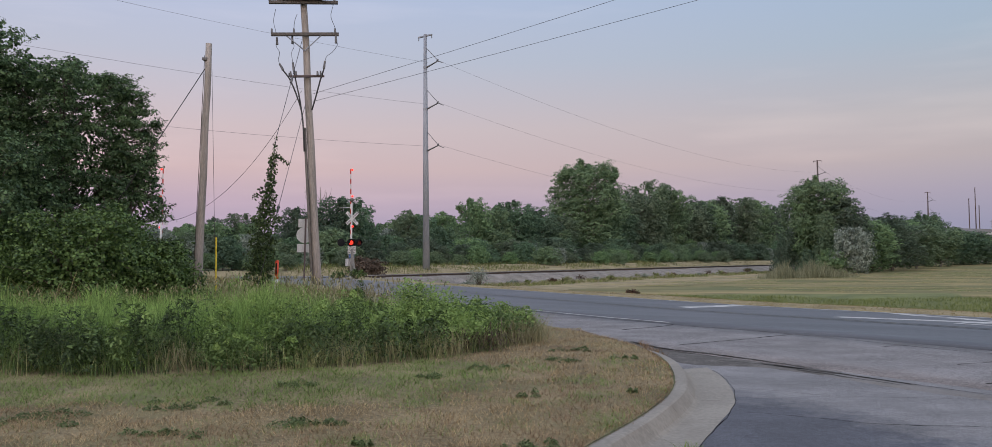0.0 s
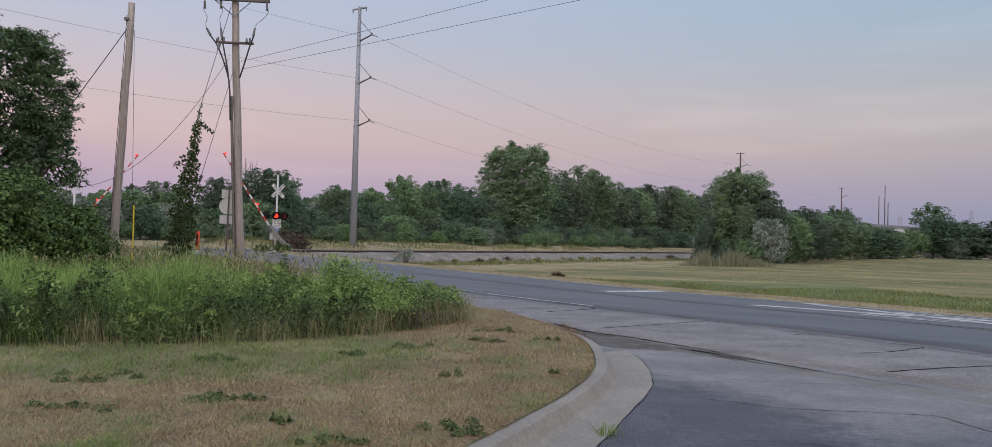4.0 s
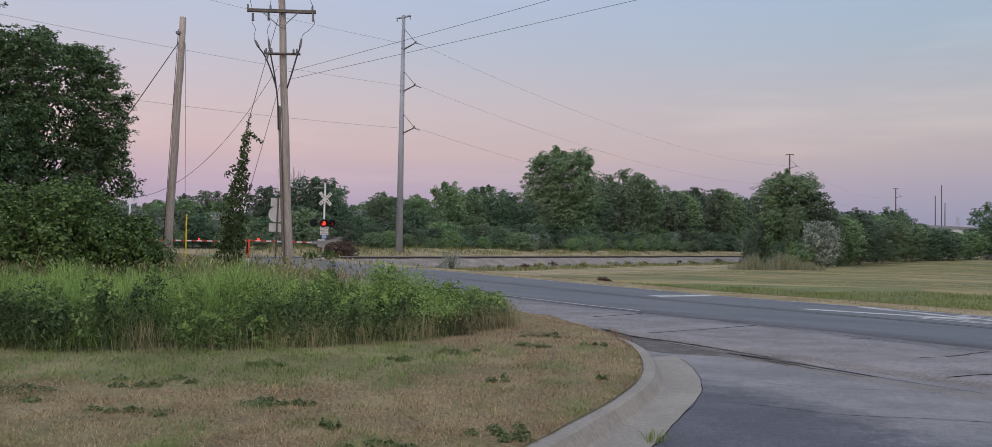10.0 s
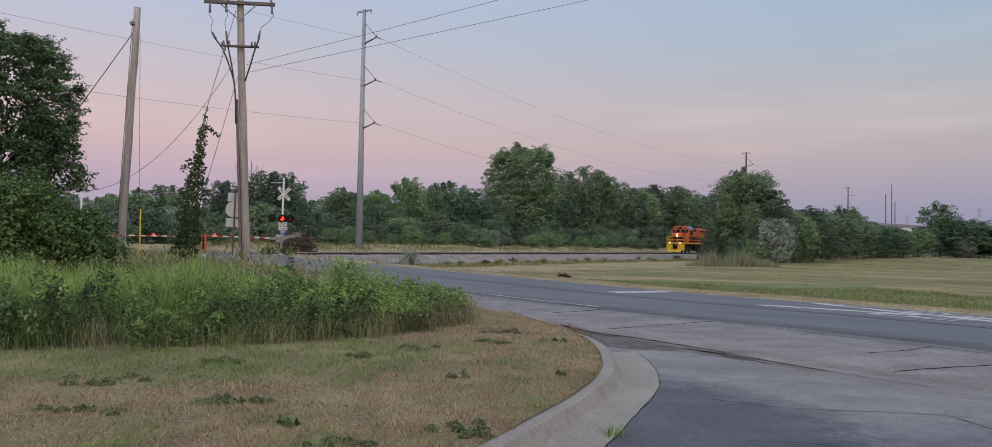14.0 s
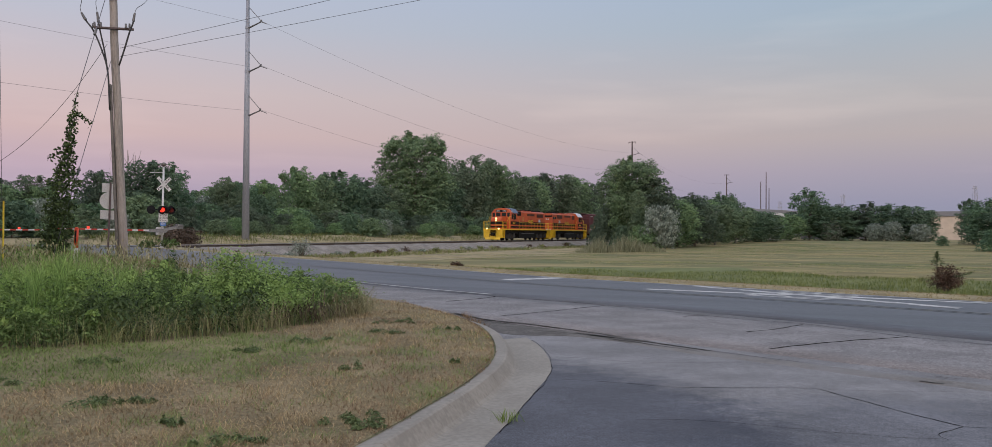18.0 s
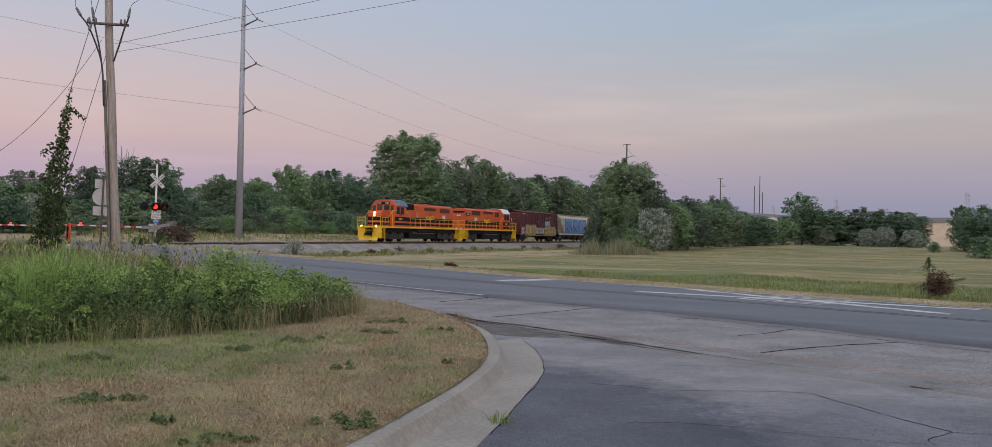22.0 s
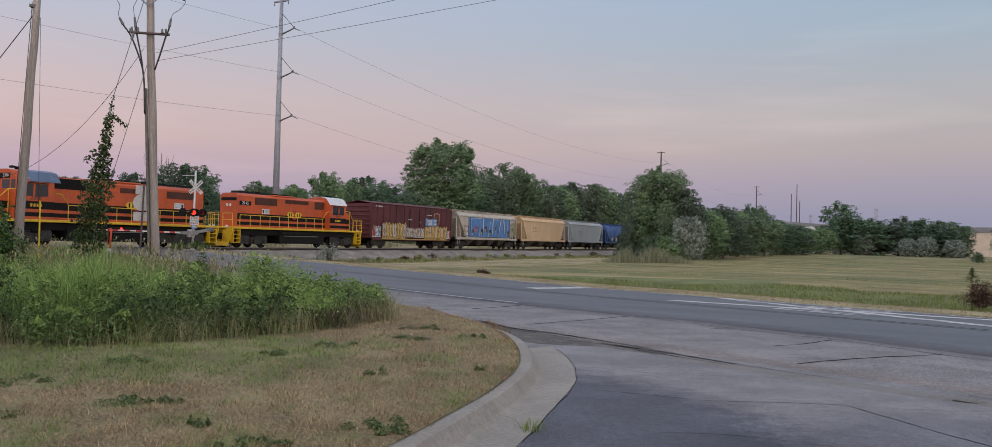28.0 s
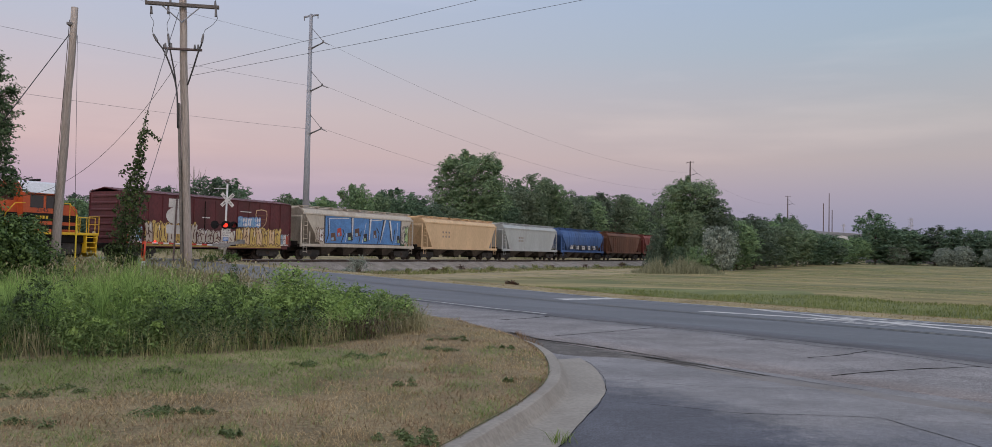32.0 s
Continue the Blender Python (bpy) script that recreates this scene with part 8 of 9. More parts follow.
    for (y0, z0), (y1, z1) in zip(rs, rs[1:]):
        v = [bm.verts.new(p) for p in ((rx0, y0, z0), (rx1, y0, z0), (rx1, y1, z1), (rx0, y1, z1))]
        bm.faces.new(v)
    bmesh.ops.remove_doubles(bm, verts=bm.verts[:], dist=0.001)
    bmesh.ops.solidify(bm, geom=bm.faces[:], thickness=-0.03)
    c.add("cab_roof", fix(bm), "loco_white" if white_roof else "loco_slate", "pale cab roof" if white_roof else "slate-blue sooty cab roof")
    for s in (1, -1):
        y0, y1 = (1.5, 1.512) if s > 0 else (-1.512, -1.5)
        for x0, x1 in ((cab0 - 0.35, cab0 - 1.0), (cab0 - 1.15, cab0 - 1.95)):
            w = c.box("side_window", "glass", x0, x1, y0, y1, 3.05, 3.78, 0.0, "dark cab window")
        c.box("window_shade", "loco_black", cab0 - 0.3, cab0 - 2.0, min(y0, y1) - 0.08, max(y0, y1) + 0.08, 3.82, 3.86, 0.0)
    for y0, y1, z0 in ((-1.35, -0.95, 3.4), (-0.8, -0.1, 3.45), (0.1, 0.8, 3.45), (0.95, 1.35, 3.4)):
        c.box("front_window", "glass", cab0 + 0.012, cab0, y0, y1, z0, 3.98, 0.0, "dark windscreen pane")
    c.box("number_board", "loco_black", cab0 + 0.05, cab0 - 0.25, -0.85, 0.85, 4.06, 4.38, 0.05, "black number board")
    letters(c, number, cab0 + 0.056, 4.22, 0.27, "g_pale", 0.5, True)
    c.both("black_band", "loco_black", cab0, cab1, 1.5, 1.508, 1.83, 2.08)
    c.both("black_band", "loco_black", cab0, cab1, 1.5, 1.508, 2.28, 2.75)
    letters(c, number, cab0 - 1.2, 2.93, 0.36, "g_black", 1.51)
    for k in range(4):
        c.both("mark_bar", "loco_yellow", cab0 - 0.85 - k * 0.2, cab0 - 0.98 - k * 0.2, 1.509, 1.515, 2.42, 2.6)
    # long hood
    h0, h1 = cab1, -L + 1.75
    bm = bmesh.new()
    sect = [(-0.92, 1.66), (-0.92, 4.15), (-0.7, 4.35), (0.7, 4.35), (0.92, 4.15), (0.92, 1.66)]
    a = [bm.verts.new((h0, y, z)) for y, z in sect]
    b = [bm.verts.new((h1, y, z)) for y, z in sect]
    bm.faces.new(a)
    bm.faces.new(b[::-1])
    for i in range(len(sect)):
        bm.faces.new((a[i], b[i], b[(i + 1) % 6], a[(i + 1) % 6]))
    c.add("long_hood", fix(bm), "loco_orange", "long orange engine hood")
    for z0, z1 in ((1.83, 2.08), (2.28, 2.75)):
        c.both("black_band", "loco_black", h0, h1, 0.92, 0.93, z0, z1)
    # doors in the hood, thin raised panels
    n = int((h0 - h1) / 1.05)
    for i in range(n):
        x = h0 - 0.1 - i * (h0 - h1 - 0.2) / n
        c.both("hood_door", "loco_orange", x - 0.06, x - (h0 - h1 - 0.2) / n + 0.06, 0.92, 0.926, 2.8, 3.62)
    # grilles
    if white_roof:
        gr = ((h1 + 1.9, h1 + 4.5, 3.5, 4.08), (h0 - 0.25, h0 - 1.5, 3.45, 4.12), (h1 + 5.5, h1 + 8.5, 3.78, 4.1))
    else:
        gr = ((h0 - 0.15, h0 - 2.7, 3.62, 4.28), (h1 + 0.9, h1 + 3.4, 3.5, 4.0), (h0 - 5.1, h0 - 8.0, 3.66, 3.98))
    for k, (x0, x1, z0, z1) in enumerate(gr):
        m = "loco_black" if (k == 0 and not white_roof) else "loco_grille"
        c.both("grille", m, x0, x1, 0.925, 0.945, z0, z1, 0.0, "dark louvred grille")
        for i in range(5):
            c.both("louvre", m, x0, x1, 0.945, 0.962, z0 + (z1 - z0) * (i + 0.3) / 5, z0 + (z1 - z0) * (i + 0.55) / 5)
    # roof fittings
    c.box("roof_walk", "loco_roof", h0 - 0.2, h1 + 0.2, -0.68, 0.68, 4.35, 4.38, 0.0)
    for x in ([h1 + 0.9, h1 + 2.1, h1 + 3.3] + [h0 - 4.6, h0 - 6.0]):
        bm = bmesh.new()
        rod(bm, (x, 0, 4.37), (x, 0, 4.56), 0.55, 0.5, 18)
        c.add("roof_fan", bm, "loco_black", "round roof fan")
    c.box("exhaust_stack", "loco_black", h0 - 7.6, h0 - 8.3, -0.2, 0.2, 4.37, 4.62, 0.02)
    c.box("dynamic_brake", "loco_orange", h0 - 3.9, h0 - 6.9, -0.8, 0.8, 4.3, 4.42, 0.04)
    bm = bmesh.new()
    for dy in (-0.12, 0, 0.12):
        rod(bm, (cab0 - 1.0, dy, top + 0.16), (cab0 - 0.55, dy, top + 0.18), 0.03, 0.08, 8)
    box(bm, cab0 - 1.05, cab0 - 0.9, -0.2, 0.2, top + 0.03, top + 0.14)
    c.add("horn", bm, "loco_black", "roof horn")
    c.box("hood_number_board", "loco_black", h1 - 0.04, h1 + 0.5, -0.8, 0.8, 3.75, 4.0, 0.02)
    if white_roof:
        c.both("number_panel", "loco_black", h1 + 0.2, h1 + 1.5, 0.926, 0.932, 3.4, 3.74, 0.0, "black panel behind the number")
        letters(c, number, h1 + 0.85, 3.57, 0.36, "g_pale", 0.936)
    letters(c, number, cab0 - 0.62, 4.08, 0.24, "g_pale", 1.42)
    bm = bmesh.new()
    for y in (-0.16, 0.16):
        rod(bm, (h1 - 0.05, y, 3.4), (h1 + 0.02, y, 3.4), 0.11, 0.11, 12)
    c.add("rear_headlight", bm, "g_pale")
    st = h1 + (2.75 if white_roof else 1.85)
    c.both("sticker", "g_pale", st, st + 0.85, 0.932, 0.938, 2.78, 3.2, 0.0, "white notice sticker")
    c.both("sticker_mark", "g_black", st + 0.05, st + 0.22, 0.939, 0.943, 2.84, 3.12)
    for z in (2.88, 2.99, 3.1):
        c.both("sticker_line", "g_sky", st + 0.3, st + 0.78, 0.939, 0.943, z - 0.02, z + 0.02)
    # small yellow crest behind the cab
    cx = h0 - (0.9 if white_roof else 3.5)
    crest = c.side("crest", "g_yellow", [(cx - 0.12, 2.82), (cx - 0.24, 3.0), (cx - 0.16, 3.2), (cx - 0.2, 3.36), (cx, 3.5), (cx + 0.2, 3.36), (cx + 0.16, 3.2), (cx + 0.24, 3.0), (cx + 0.12, 2.82)], 0.928, 0.933, "small yellow crest of plain shapes")
    c.side("crest_field", "loco_orange", ring(cx, 3.06, 0.12, 12), 0.934, 0.938)
    c.side("crest_field", "loco_orange", ring(cx, 3.32, 0.09, 12), 0.934, 0.938)
    loco_logo(c, h1 + 6.7 if white_roof else h0 - 6.5, 2.84)
    # handrails along both walkways
    for y in (1.47, -1.47):
        handrail(c, y, cab1 - 1.0, -L + 1.5, 10 if len(axles) == 3 else 9)
        handrail(c, y, -1.0, n0 - 0.4, 2)
        # the rail climbs past the cab
        bm = bmesh.new()
        tube(bm, [(n0 - 0.4, y, 2.6), (cab0 + 0.5, y * 1.04, 3.4), (cab0 - 0.3, y * 1.04, 3.42)], 0.026, 6)
        c.add("climbing_rail", bm, "loco_yellow", "yellow rail climbing past the cab", smooth=True)
        bm = bmesh.new()
        tube(bm, [(cab1 + 0.1, y * 1.04, 3.3), (cab1 - 0.5, y * 1.04, 3.25), (cab1 - 1.0, y, 2.6)], 0.026, 6)
        c.add("climbing_rail", bm, "loco_yellow", smooth=True)
        c.rods("stanchion", "loco_yellow", [((cab0 + 0.5, y * 1.04, 1.66), (cab0 + 0.5, y * 1.04, 3.4))], 0.022)
    return c


CARS = []
lead = locomotive("locomotive", "orange and black six-axle diesel locomotive with yellow sill and lit headlights", 19.9, False, (-1.75, 0.0, 1.75), "3390", False, 1.7)
CARS.append((lead.thing, lead.L))
second = locomotive("locomotive", "orange and black four-axle diesel locomotive, running backwards, pale cab roof", 18.2, True, (-1.35, 1.35), "2145", True, 1.5)
CARS.append((second.thing, second.L))


def lines(c, name, m, paths, y, w, label=""):
    """Sprayed lines of width w along paths in x, z, flat on the car's side at y."""
    bm = bmesh.new()
    for path in paths:
        for (xa, za), (xb, zb) in zip(path, path[1:]):
            d = Vector((xb - xa, zb - za))
            if d.length < 1e-4:
                continue
            o = Vector((-d.y, d.x)).normalized() * w / 2
            e = d.normalized() * w * 0.3
            bm.faces.new([bm.verts.new(p) for p in ((xa - e.x - o.x, y, za - e.y - o.y), (xb + e.x - o.x, y, zb + e.y - o.y), (xb + e.x + o.x, y, zb + e.y + o.y), (xa - e.x + o.x, y, za - e.y + o.y))])
    bmesh.ops.recalc_face_normals(bm, faces=bm.faces)
    return c.add(name, bm, m, label)


def spray(c, rnd, x0, x1, z0, z1, y, palette, n, edge="g_brown"):
    """A crowded sprayed piece: a ragged field of colour, cramped angular letters on it, dark outlines and pale glints."""
    hgt, w = z1 - z0, abs(x1 - x0) / n
    lo, hi = min(x0, x1), max(x0, x1)
    k = n * 4
    top = [(lo + (hi - lo) * i / k, z1 - hgt * rnd.uniform(0.0, 0.2)) for i in range(k + 1)]
    bot = [(lo + (hi - lo) * i / k, z0 + hgt * rnd.uniform(0.0, 0.06)) for i in range(k, -1, -1)]
    c.side("graffiti_field", palette[0], bot + top, y + 0.001, y + 0.003)
    outs, marks, glints = [], [], []
    for i in range(n):
        cx = lo + w * (i + 0.5) + rnd.uniform(-0.08, 0.08) * w
        lean = rnd.uniform(-0.25, 0.25) * w
        h0, h1 = z0 + hgt * rnd.uniform(0.02, 0.1), z1 - hgt * rnd.uniform(0.0, 0.14)
        hw = w * rnd.uniform(0.44, 0.56)
        zm = h0 + (h1 - h0) * rnd.uniform(0.4, 0.62)
        out = [(cx - hw + lean * 0.2, h0 + 0.1 * hgt), (cx - hw * 0.5, h0), (cx + hw * 0.2, h0 + 0.12 * hgt), (cx + hw * 0.6, h0), (cx + hw, h0 + 0.15 * hgt), (cx + hw * 0.8, zm),
               (cx + hw + lean, h1 - 0.12 * hgt), (cx + hw * 0.5 + lean, h1), (cx + lean, h1 - 0.16 * hgt), (cx - hw * 0.5 + lean, h1 + 0.02), (cx - hw + lean, h1 - 0.1 * hgt), (cx - hw * 0.85, zm)]
        yy = y + 0.004 + 0.002 * (i % 2)
        c.side("graffiti_letter", palette[(i * 2 + 1) % len(palette)], out, yy, yy + 0.001)
        outs.append(out + [out[0]])
        sx = cx + rnd.uniform(-0.25, 0.25) * hw
        marks.append([(sx - 0.1 * hw, h0 + 0.22 * hgt), (sx + 0.12 * hw + lean * 0.4, zm), (sx + lean, h1 - 0.26 * hgt)])
        if rnd.random() < 0.6:
            marks.append([(sx - 0.5 * hw, zm), (sx + 0.1 * hw, zm + 0.08 * hgt), (sx + 0.5 * hw, zm - 0.06 * hgt)])
        glints.append([(cx - hw * 0.6 + lean * 0.6, zm + 0.1 * hgt), (cx - hw * 0.5 + lean, h1 - 0.14 * hgt)])
    lines(c, "graffiti_outline", edge, outs, y + 0.009, min(0.06, w * 0.11))
    lines(c, "graffiti_stroke", edge, marks, y + 0.0095, min(0.075, w * 0.14))
    lines(c, "graffiti_glint", "g_pale", glints, y + 0.010, min(0.05, w * 0.1))


def boxcar():
    L = 16.9
    c = Car("boxcar", "maroon steel boxcar with yellow and white graffiti along the bottom", "boxcar", L)
    x0, x1 = -0.65, -L + 0.55
    c.box("body", "maroon", x0, x1, -1.48, 1.48, 1.05, 4.45, 0.02)
    bm = bmesh.new()
    for y0, z0, y1, z1 in ((-1.54, 4.44, 0, 4.7), (0, 4.7, 1.54, 4.44)):
        bm.faces.new([bm.verts.new(p) for p in ((x0 + 0.05, y0, z0), (x1 - 0.05, y0, z0), (x1 - 0.05, y1, z1), (x0 + 0.05, y1, z1))])
    bmesh.ops.remove_doubles(bm, verts=bm.verts[:], dist=0.001)
    bmesh.ops.solidify(bm, geom=bm.faces[:], thickness=0.05)
    c.add("roof", fix(bm), "maroon", "shallow peaked maroon roof")
    for i in range(15):
        x = x0 - 0.5 - i * (x0 - x1 - 1) / 14
        bm = bmesh.new()
        for y0, z0, y1, z1 in ((-1.5, 4.49, 0, 4.74), (0, 4.74, 1.5, 4.49)):
            rod(bm, (x, y0, z0), (x, y1, z1), 0.03, 0.03, 5)
        c.add("roof_rib", bm, "maroon")
    # side posts and doors
    n = 14
    for i in range(n + 1):
        x = x0 + (x1 - x0) * i / n
        if 5 <= i <= 8:
            continue
        c.both("side_post", "maroon", x - 0.05, x + 0.05, 1.48, 1.535, 1.1, 4.4, 0.0)
    mid = (x0 + x1) / 2
    for a, b in ((mid + 1.9, mid + 0.02), (mid - 0.02, mid - 1.9)):
        c.both("door", "maroon", b, a, 1.48, 1.56, 1.2, 4.3, 0.015, "sliding plug door")
        for z in (1.9, 2.6, 3.3):
            c.both("door_rib", "maroon", b + 0.1, a - 0.1, 1.56, 1.585, z - 0.04, z + 0.04)
        c.both("door_bar", "grime", (a + b) / 2 - 0.03, (a + b) / 2 + 0.03, 1.56, 1.6, 1.3, 4.2)
    c.both("door_track", "grime", mid + 4.2, mid - 4.2, 1.48, 1.6, 1.05, 1.15)
    c.both("side_sill", "maroon", x0 - 0.3, x1 + 0.3, 1.42, 1.52, 0.85, 1.08)
    for z in (1.35, 1.8, 2.25, 2.7, 3.15, 3.6, 4.05):
        for x in (x0, x1):
            c.box("end_corrugation", "maroon", x - 0.07, x + 0.07, -1.35, 1.35, z, z + 0.2, 0.05)
    for x in (x0 + 0.08, x1 - 0.08):
        for y in (1.0, 1.4):
            c.rods("ladder_rail", "maroon", [((x, y, 1.0), (x, y, 2.6))], 0.02)
        for z in (1.2, 1.6, 2.0, 2.4):
            c.rods("ladder_rung", "maroon", [((x, 1.0, z), (x, 1.4, z))], 0.015)
    c.box("centre_sill", "grime", -0.4, -L + 0.4, -0.35, 0.35, 0.75, 1.05, 0.02)
    truck(c, -2.6, (-0.89, 0.89), 0.42)
    truck(c, -L + 2.6, (-0.89, 0.89), 0.42)
    coupler(c)
    rnd = random.Random(61)
    spray(c, rnd, x0 - 0.3, x0 - 1.7, 1.1, 2.3, 1.54, ["g_pale", "g_sky", "g_red"], 3, "g_brown")
    spray(c, rnd, x0 - 1.9, mid + 1.7, 1.0, 2.75, 1.6, ["g_yellow", "hop_cream", "g_yellow"], 7)
    spray(c, rnd, mid + 1.6, mid - 1.9, 1.15, 2.25, 1.6, ["g_pale", "hop_cream"], 5, "maroon")
    spray(c, rnd, mid - 2.0, mid - 6.7, 1.0, 2.55, 1.6, ["g_yellow", "g_yellow", "hop_cream", "hop_tan"], 7, "g_brown")
    spray(c, rnd, mid - 2.2, mid - 4.5, 2.45, 3.3, 1.55, ["g_sky", "g_pale", "g_pale"], 5, "g_blue")
    spray(c, rnd, mid - 6.7, x1 + 0.2, 1.1, 2.1, 1.54, ["g_pale", "g_red", "g_sky"], 3, "g_brown")
    c.both("scuffed_sill", "g_yellow", x0 - 1.9, x1 + 1.0, 1.521, 1.524, 0.93, 1.03, 0.0, "yellow paint scuffed along the sill")
    # outlined shield emblem
    sx, sz = mid - 4.6, 3.15
    out = [(sx - 0.55, sz + 0.7), (sx - 0.62, sz + 0.35), (sx - 0.5, sz - 0.3), (sx, sz - 0.8), (sx + 0.5, sz - 0.3), (sx + 0.62, sz + 0.35), (sx + 0.55, sz + 0.7), (sx, sz + 0.78)]
    c.side("shield_emblem", "hop_tan", out, 1.537, 1.541, "pale outlined shield emblem")
    c.side("shield_field", "maroon", [(sx + (x - sx) * 0.9, sz + (z - sz) * 0.91) for x, z in out], 1.542, 1.546)
    for z, w in ((3.45, 0.8), (3.15, 0.85), (2.85, 0.6)):
        c.side("shield_bar", "hop_rust", [(sx - w / 2, z - 0.04), (sx + w / 2, z - 0.04), (sx + w / 2, z + 0.04), (sx - w / 2, z + 0.04)], 1.547, 1.55)
    c.both("stencil", "g_pale", x0 - 0.8, x0 - 2.0, 1.49, 1.495, 4.15, 4.25)
    c.both("stencil", "g_pale", mid + 1.2, mid + 0.5, 1.562, 1.566, 3.0, 3.08)
    for x, z, w in ((x0 - 0.15, 3.1, 0.0), (mid - 2.4, 3.62, 1.1), (mid - 0.9, 2.75, 0.4)):
        if w:
            c.both("stencil", "g_pale", x, x - w, 1.562, 1.566, z, z + 0.06)
    return c


bc = boxcar()
CARS.append((bc.thing, bc.L))


def hopper(label, L, m, bays=3, ribs=0, curved=False, top=4.42, trim=None, cut=2.4):
    c = Car("hopper_car", label, "hopper car", L)
    trim = trim or m
    e0, e1 = -0.75, -L + 0.75
    b0, b1 = e0 - cut, e1 + cut
    zs = 1.35
    # the body: sloped end sheets, sides bulged where the car is cylindrical
    bm = bmesh.new()
    rings = []
    prof = [(1.5, zs), (1.5, 3.95), (1.3, 4.25), (0.8, top), (-0.8, top), (-1.3, 4.25), (-1.5, 3.95), (-1.5, zs)]
    if curved:
        prof = [(1.25, zs), (1.47, 1.9), (1.53, 2.6), (1.5, 3.3), (1.3, 3.95), (0.75, top), (-0.75, top), (-1.3, 3.95), (-1.5, 3.3), (-1.53, 2.6), (-1.47, 1.9), (-1.25, zs)]
    for bx, tx in ((b0, e0 - 0.35), (b1, e1 + 0.35)):
        rings.append([bm.verts.new((bx + (tx - bx) * min(1.0, (z - zs) / 1.95), y, z)) for y, z in prof])
    a, b = rings
    bm.faces.new(a)
    bm.faces.new(b[::-1])
    for i in range(len(prof)):
        bm.faces.new((a[i], b[i], b[(i + 1) % len(prof)], a[(i + 1) % len(prof)]))
    c.add("body", fix(bm), m)
    c.both("side_sill", trim, e0, e1, 1.38, 1.56, 1.12, 1.36, 0.01)
    if not curved:
        c.both("top_chord", trim, e0 - 0.2, e1 + 0.2, 1.44, 1.56, 3.82, 3.98, 0.02)
    for i in range(ribs):
        x = b0 - 0.3 - i * (b0 - b1 - 0.6) / max(1, ribs - 1)
        if curved:
            bm = bmesh.new()
            half = [p for p in prof if p[0] > 0]
            for (y0, z0), (y1, z1) in zip(half, half[1:]):
                rod(bm, (x, y0 + 0.01, z0), (x, y1 + 0.01, z1), 0.045, 0.045, 5)
            c.add("rib", bm, trim)
        else:
            c.box("rib", trim, x - 0.05, x + 0.05, 1.5, 1.57, zs, 3.65, 0.0)
    # hopper bays, in a colour that holds grime and the car's shadow
    step_x = (b0 - b1) / bays
    for i in range(bays):
        cx = b0 - step_x * (i + 0.5)
        bm = bmesh.new()
        w = step_x * 0.46
        tp = [(cx - w, -1.45), (cx + w, -1.45), (cx + w, 1.45), (cx - w, 1.45)]
        bt = [(cx - 0.35, -0.75), (cx + 0.35, -0.75), (cx + 0.35, 0.75), (cx - 0.35, 0.75)]
        t = [bm.verts.new((x, y, 1.36)) for x, y in tp]
        d = [bm.verts.new((x, y, 0.42)) for x, y in bt]
        bm.faces.new(t)
        bm.faces.new(d[::-1])
        for k in range(4):
            bm.faces.new((t[k], d[k], d[(k + 1) % 4], t[(k + 1) % 4]))
        c.add("hopper_bay", fix(bm), "hop_under", "sloping discharge bay, dark with grime and painted-in shadow")
        c.box("outlet_gate", "grime", cx - 0.45, cx + 0.45, -0.8, 0.8, 0.32, 0.44, 0.02)
    # ends: posts, ladder, platform
    for e, d in ((e0, -1), (e1, 1)):
        c.box("end_platform", "grime", e, e + d * 2.0, -1.4, 1.4, 1.05, 1.13, 0.01)
        for y in (-1.45, 1.37):
            c.box("end_post", trim, e + d * 0.05, e + d * 0.17, y, y + 0.08, 1.1, 3.75, 0.0)
            c.box("end_post", trim, e + d * 1.1, e + d * 1.2, y, y + 0.08, 1.1, 2.4, 0.0)
        c.box("end_beam", trim, e + d * 0.02, e + d * 0.14, -1.45, 1.45, 3.6, 3.75, 0.0)
        c.rods("ladder", trim, [((e + d * 0.3, 1.5, 0.6), (e + d * 0.3, 1.5, 4.0)), ((e + d * 0.75, 1.5, 0.6), (e + d * 0.75, 1.5, 4.0))] +
               [((e + d * 0.3, 1.5, 0.7 + 0.36 * k), (e + d * 0.75, 1.5, 0.7 + 0.36 * k)) for k in range(9)], 0.018, "side ladder")
        c.box("brake_cylinder", "grime", e + d * 0.5, e + d * 1.0, -0.3, 0.3, 1.13, 1.6, 0.06)
    # roof walk and hatches
    c.box("roof_walk", trim, e0 - 0.1, e1 + 0.1, 0.72, 1.12, top + 0.12, top + 0.16, 0.0, "running board grating")
    c.box("roof_walk", trim, e0 - 0.1, e1 + 0.1, -1.12, -0.72, top + 0.12, top + 0.16, 0.0)
    for i in range(9):
        x = e0 - 0.6 - i * (e0 - e1 - 1.2) / 8
        c.box("walk_bracket", trim, x - 0.03, x + 0.03, -1.15, 1.15, top - 0.02, top + 0.12, 0.0)
    c.box("hatch_trough", trim, e0 - 1.2, e1 + 1.2, -0.35, 0.35, top - 0.01, top + 0.1, 0.03)
    c.box("centre_sill", "grime", -0.4, -L + 0.4, -0.3, 0.3, 0.72, 1.05, 0.02)
    truck(c, -2.3, (-0.89, 0.89), 0.42)
    truck(c, -L + 2.3, (-0.89, 0.89), 0.42)
    coupler(c)
    CARS.append((c.thing, L))
    return c


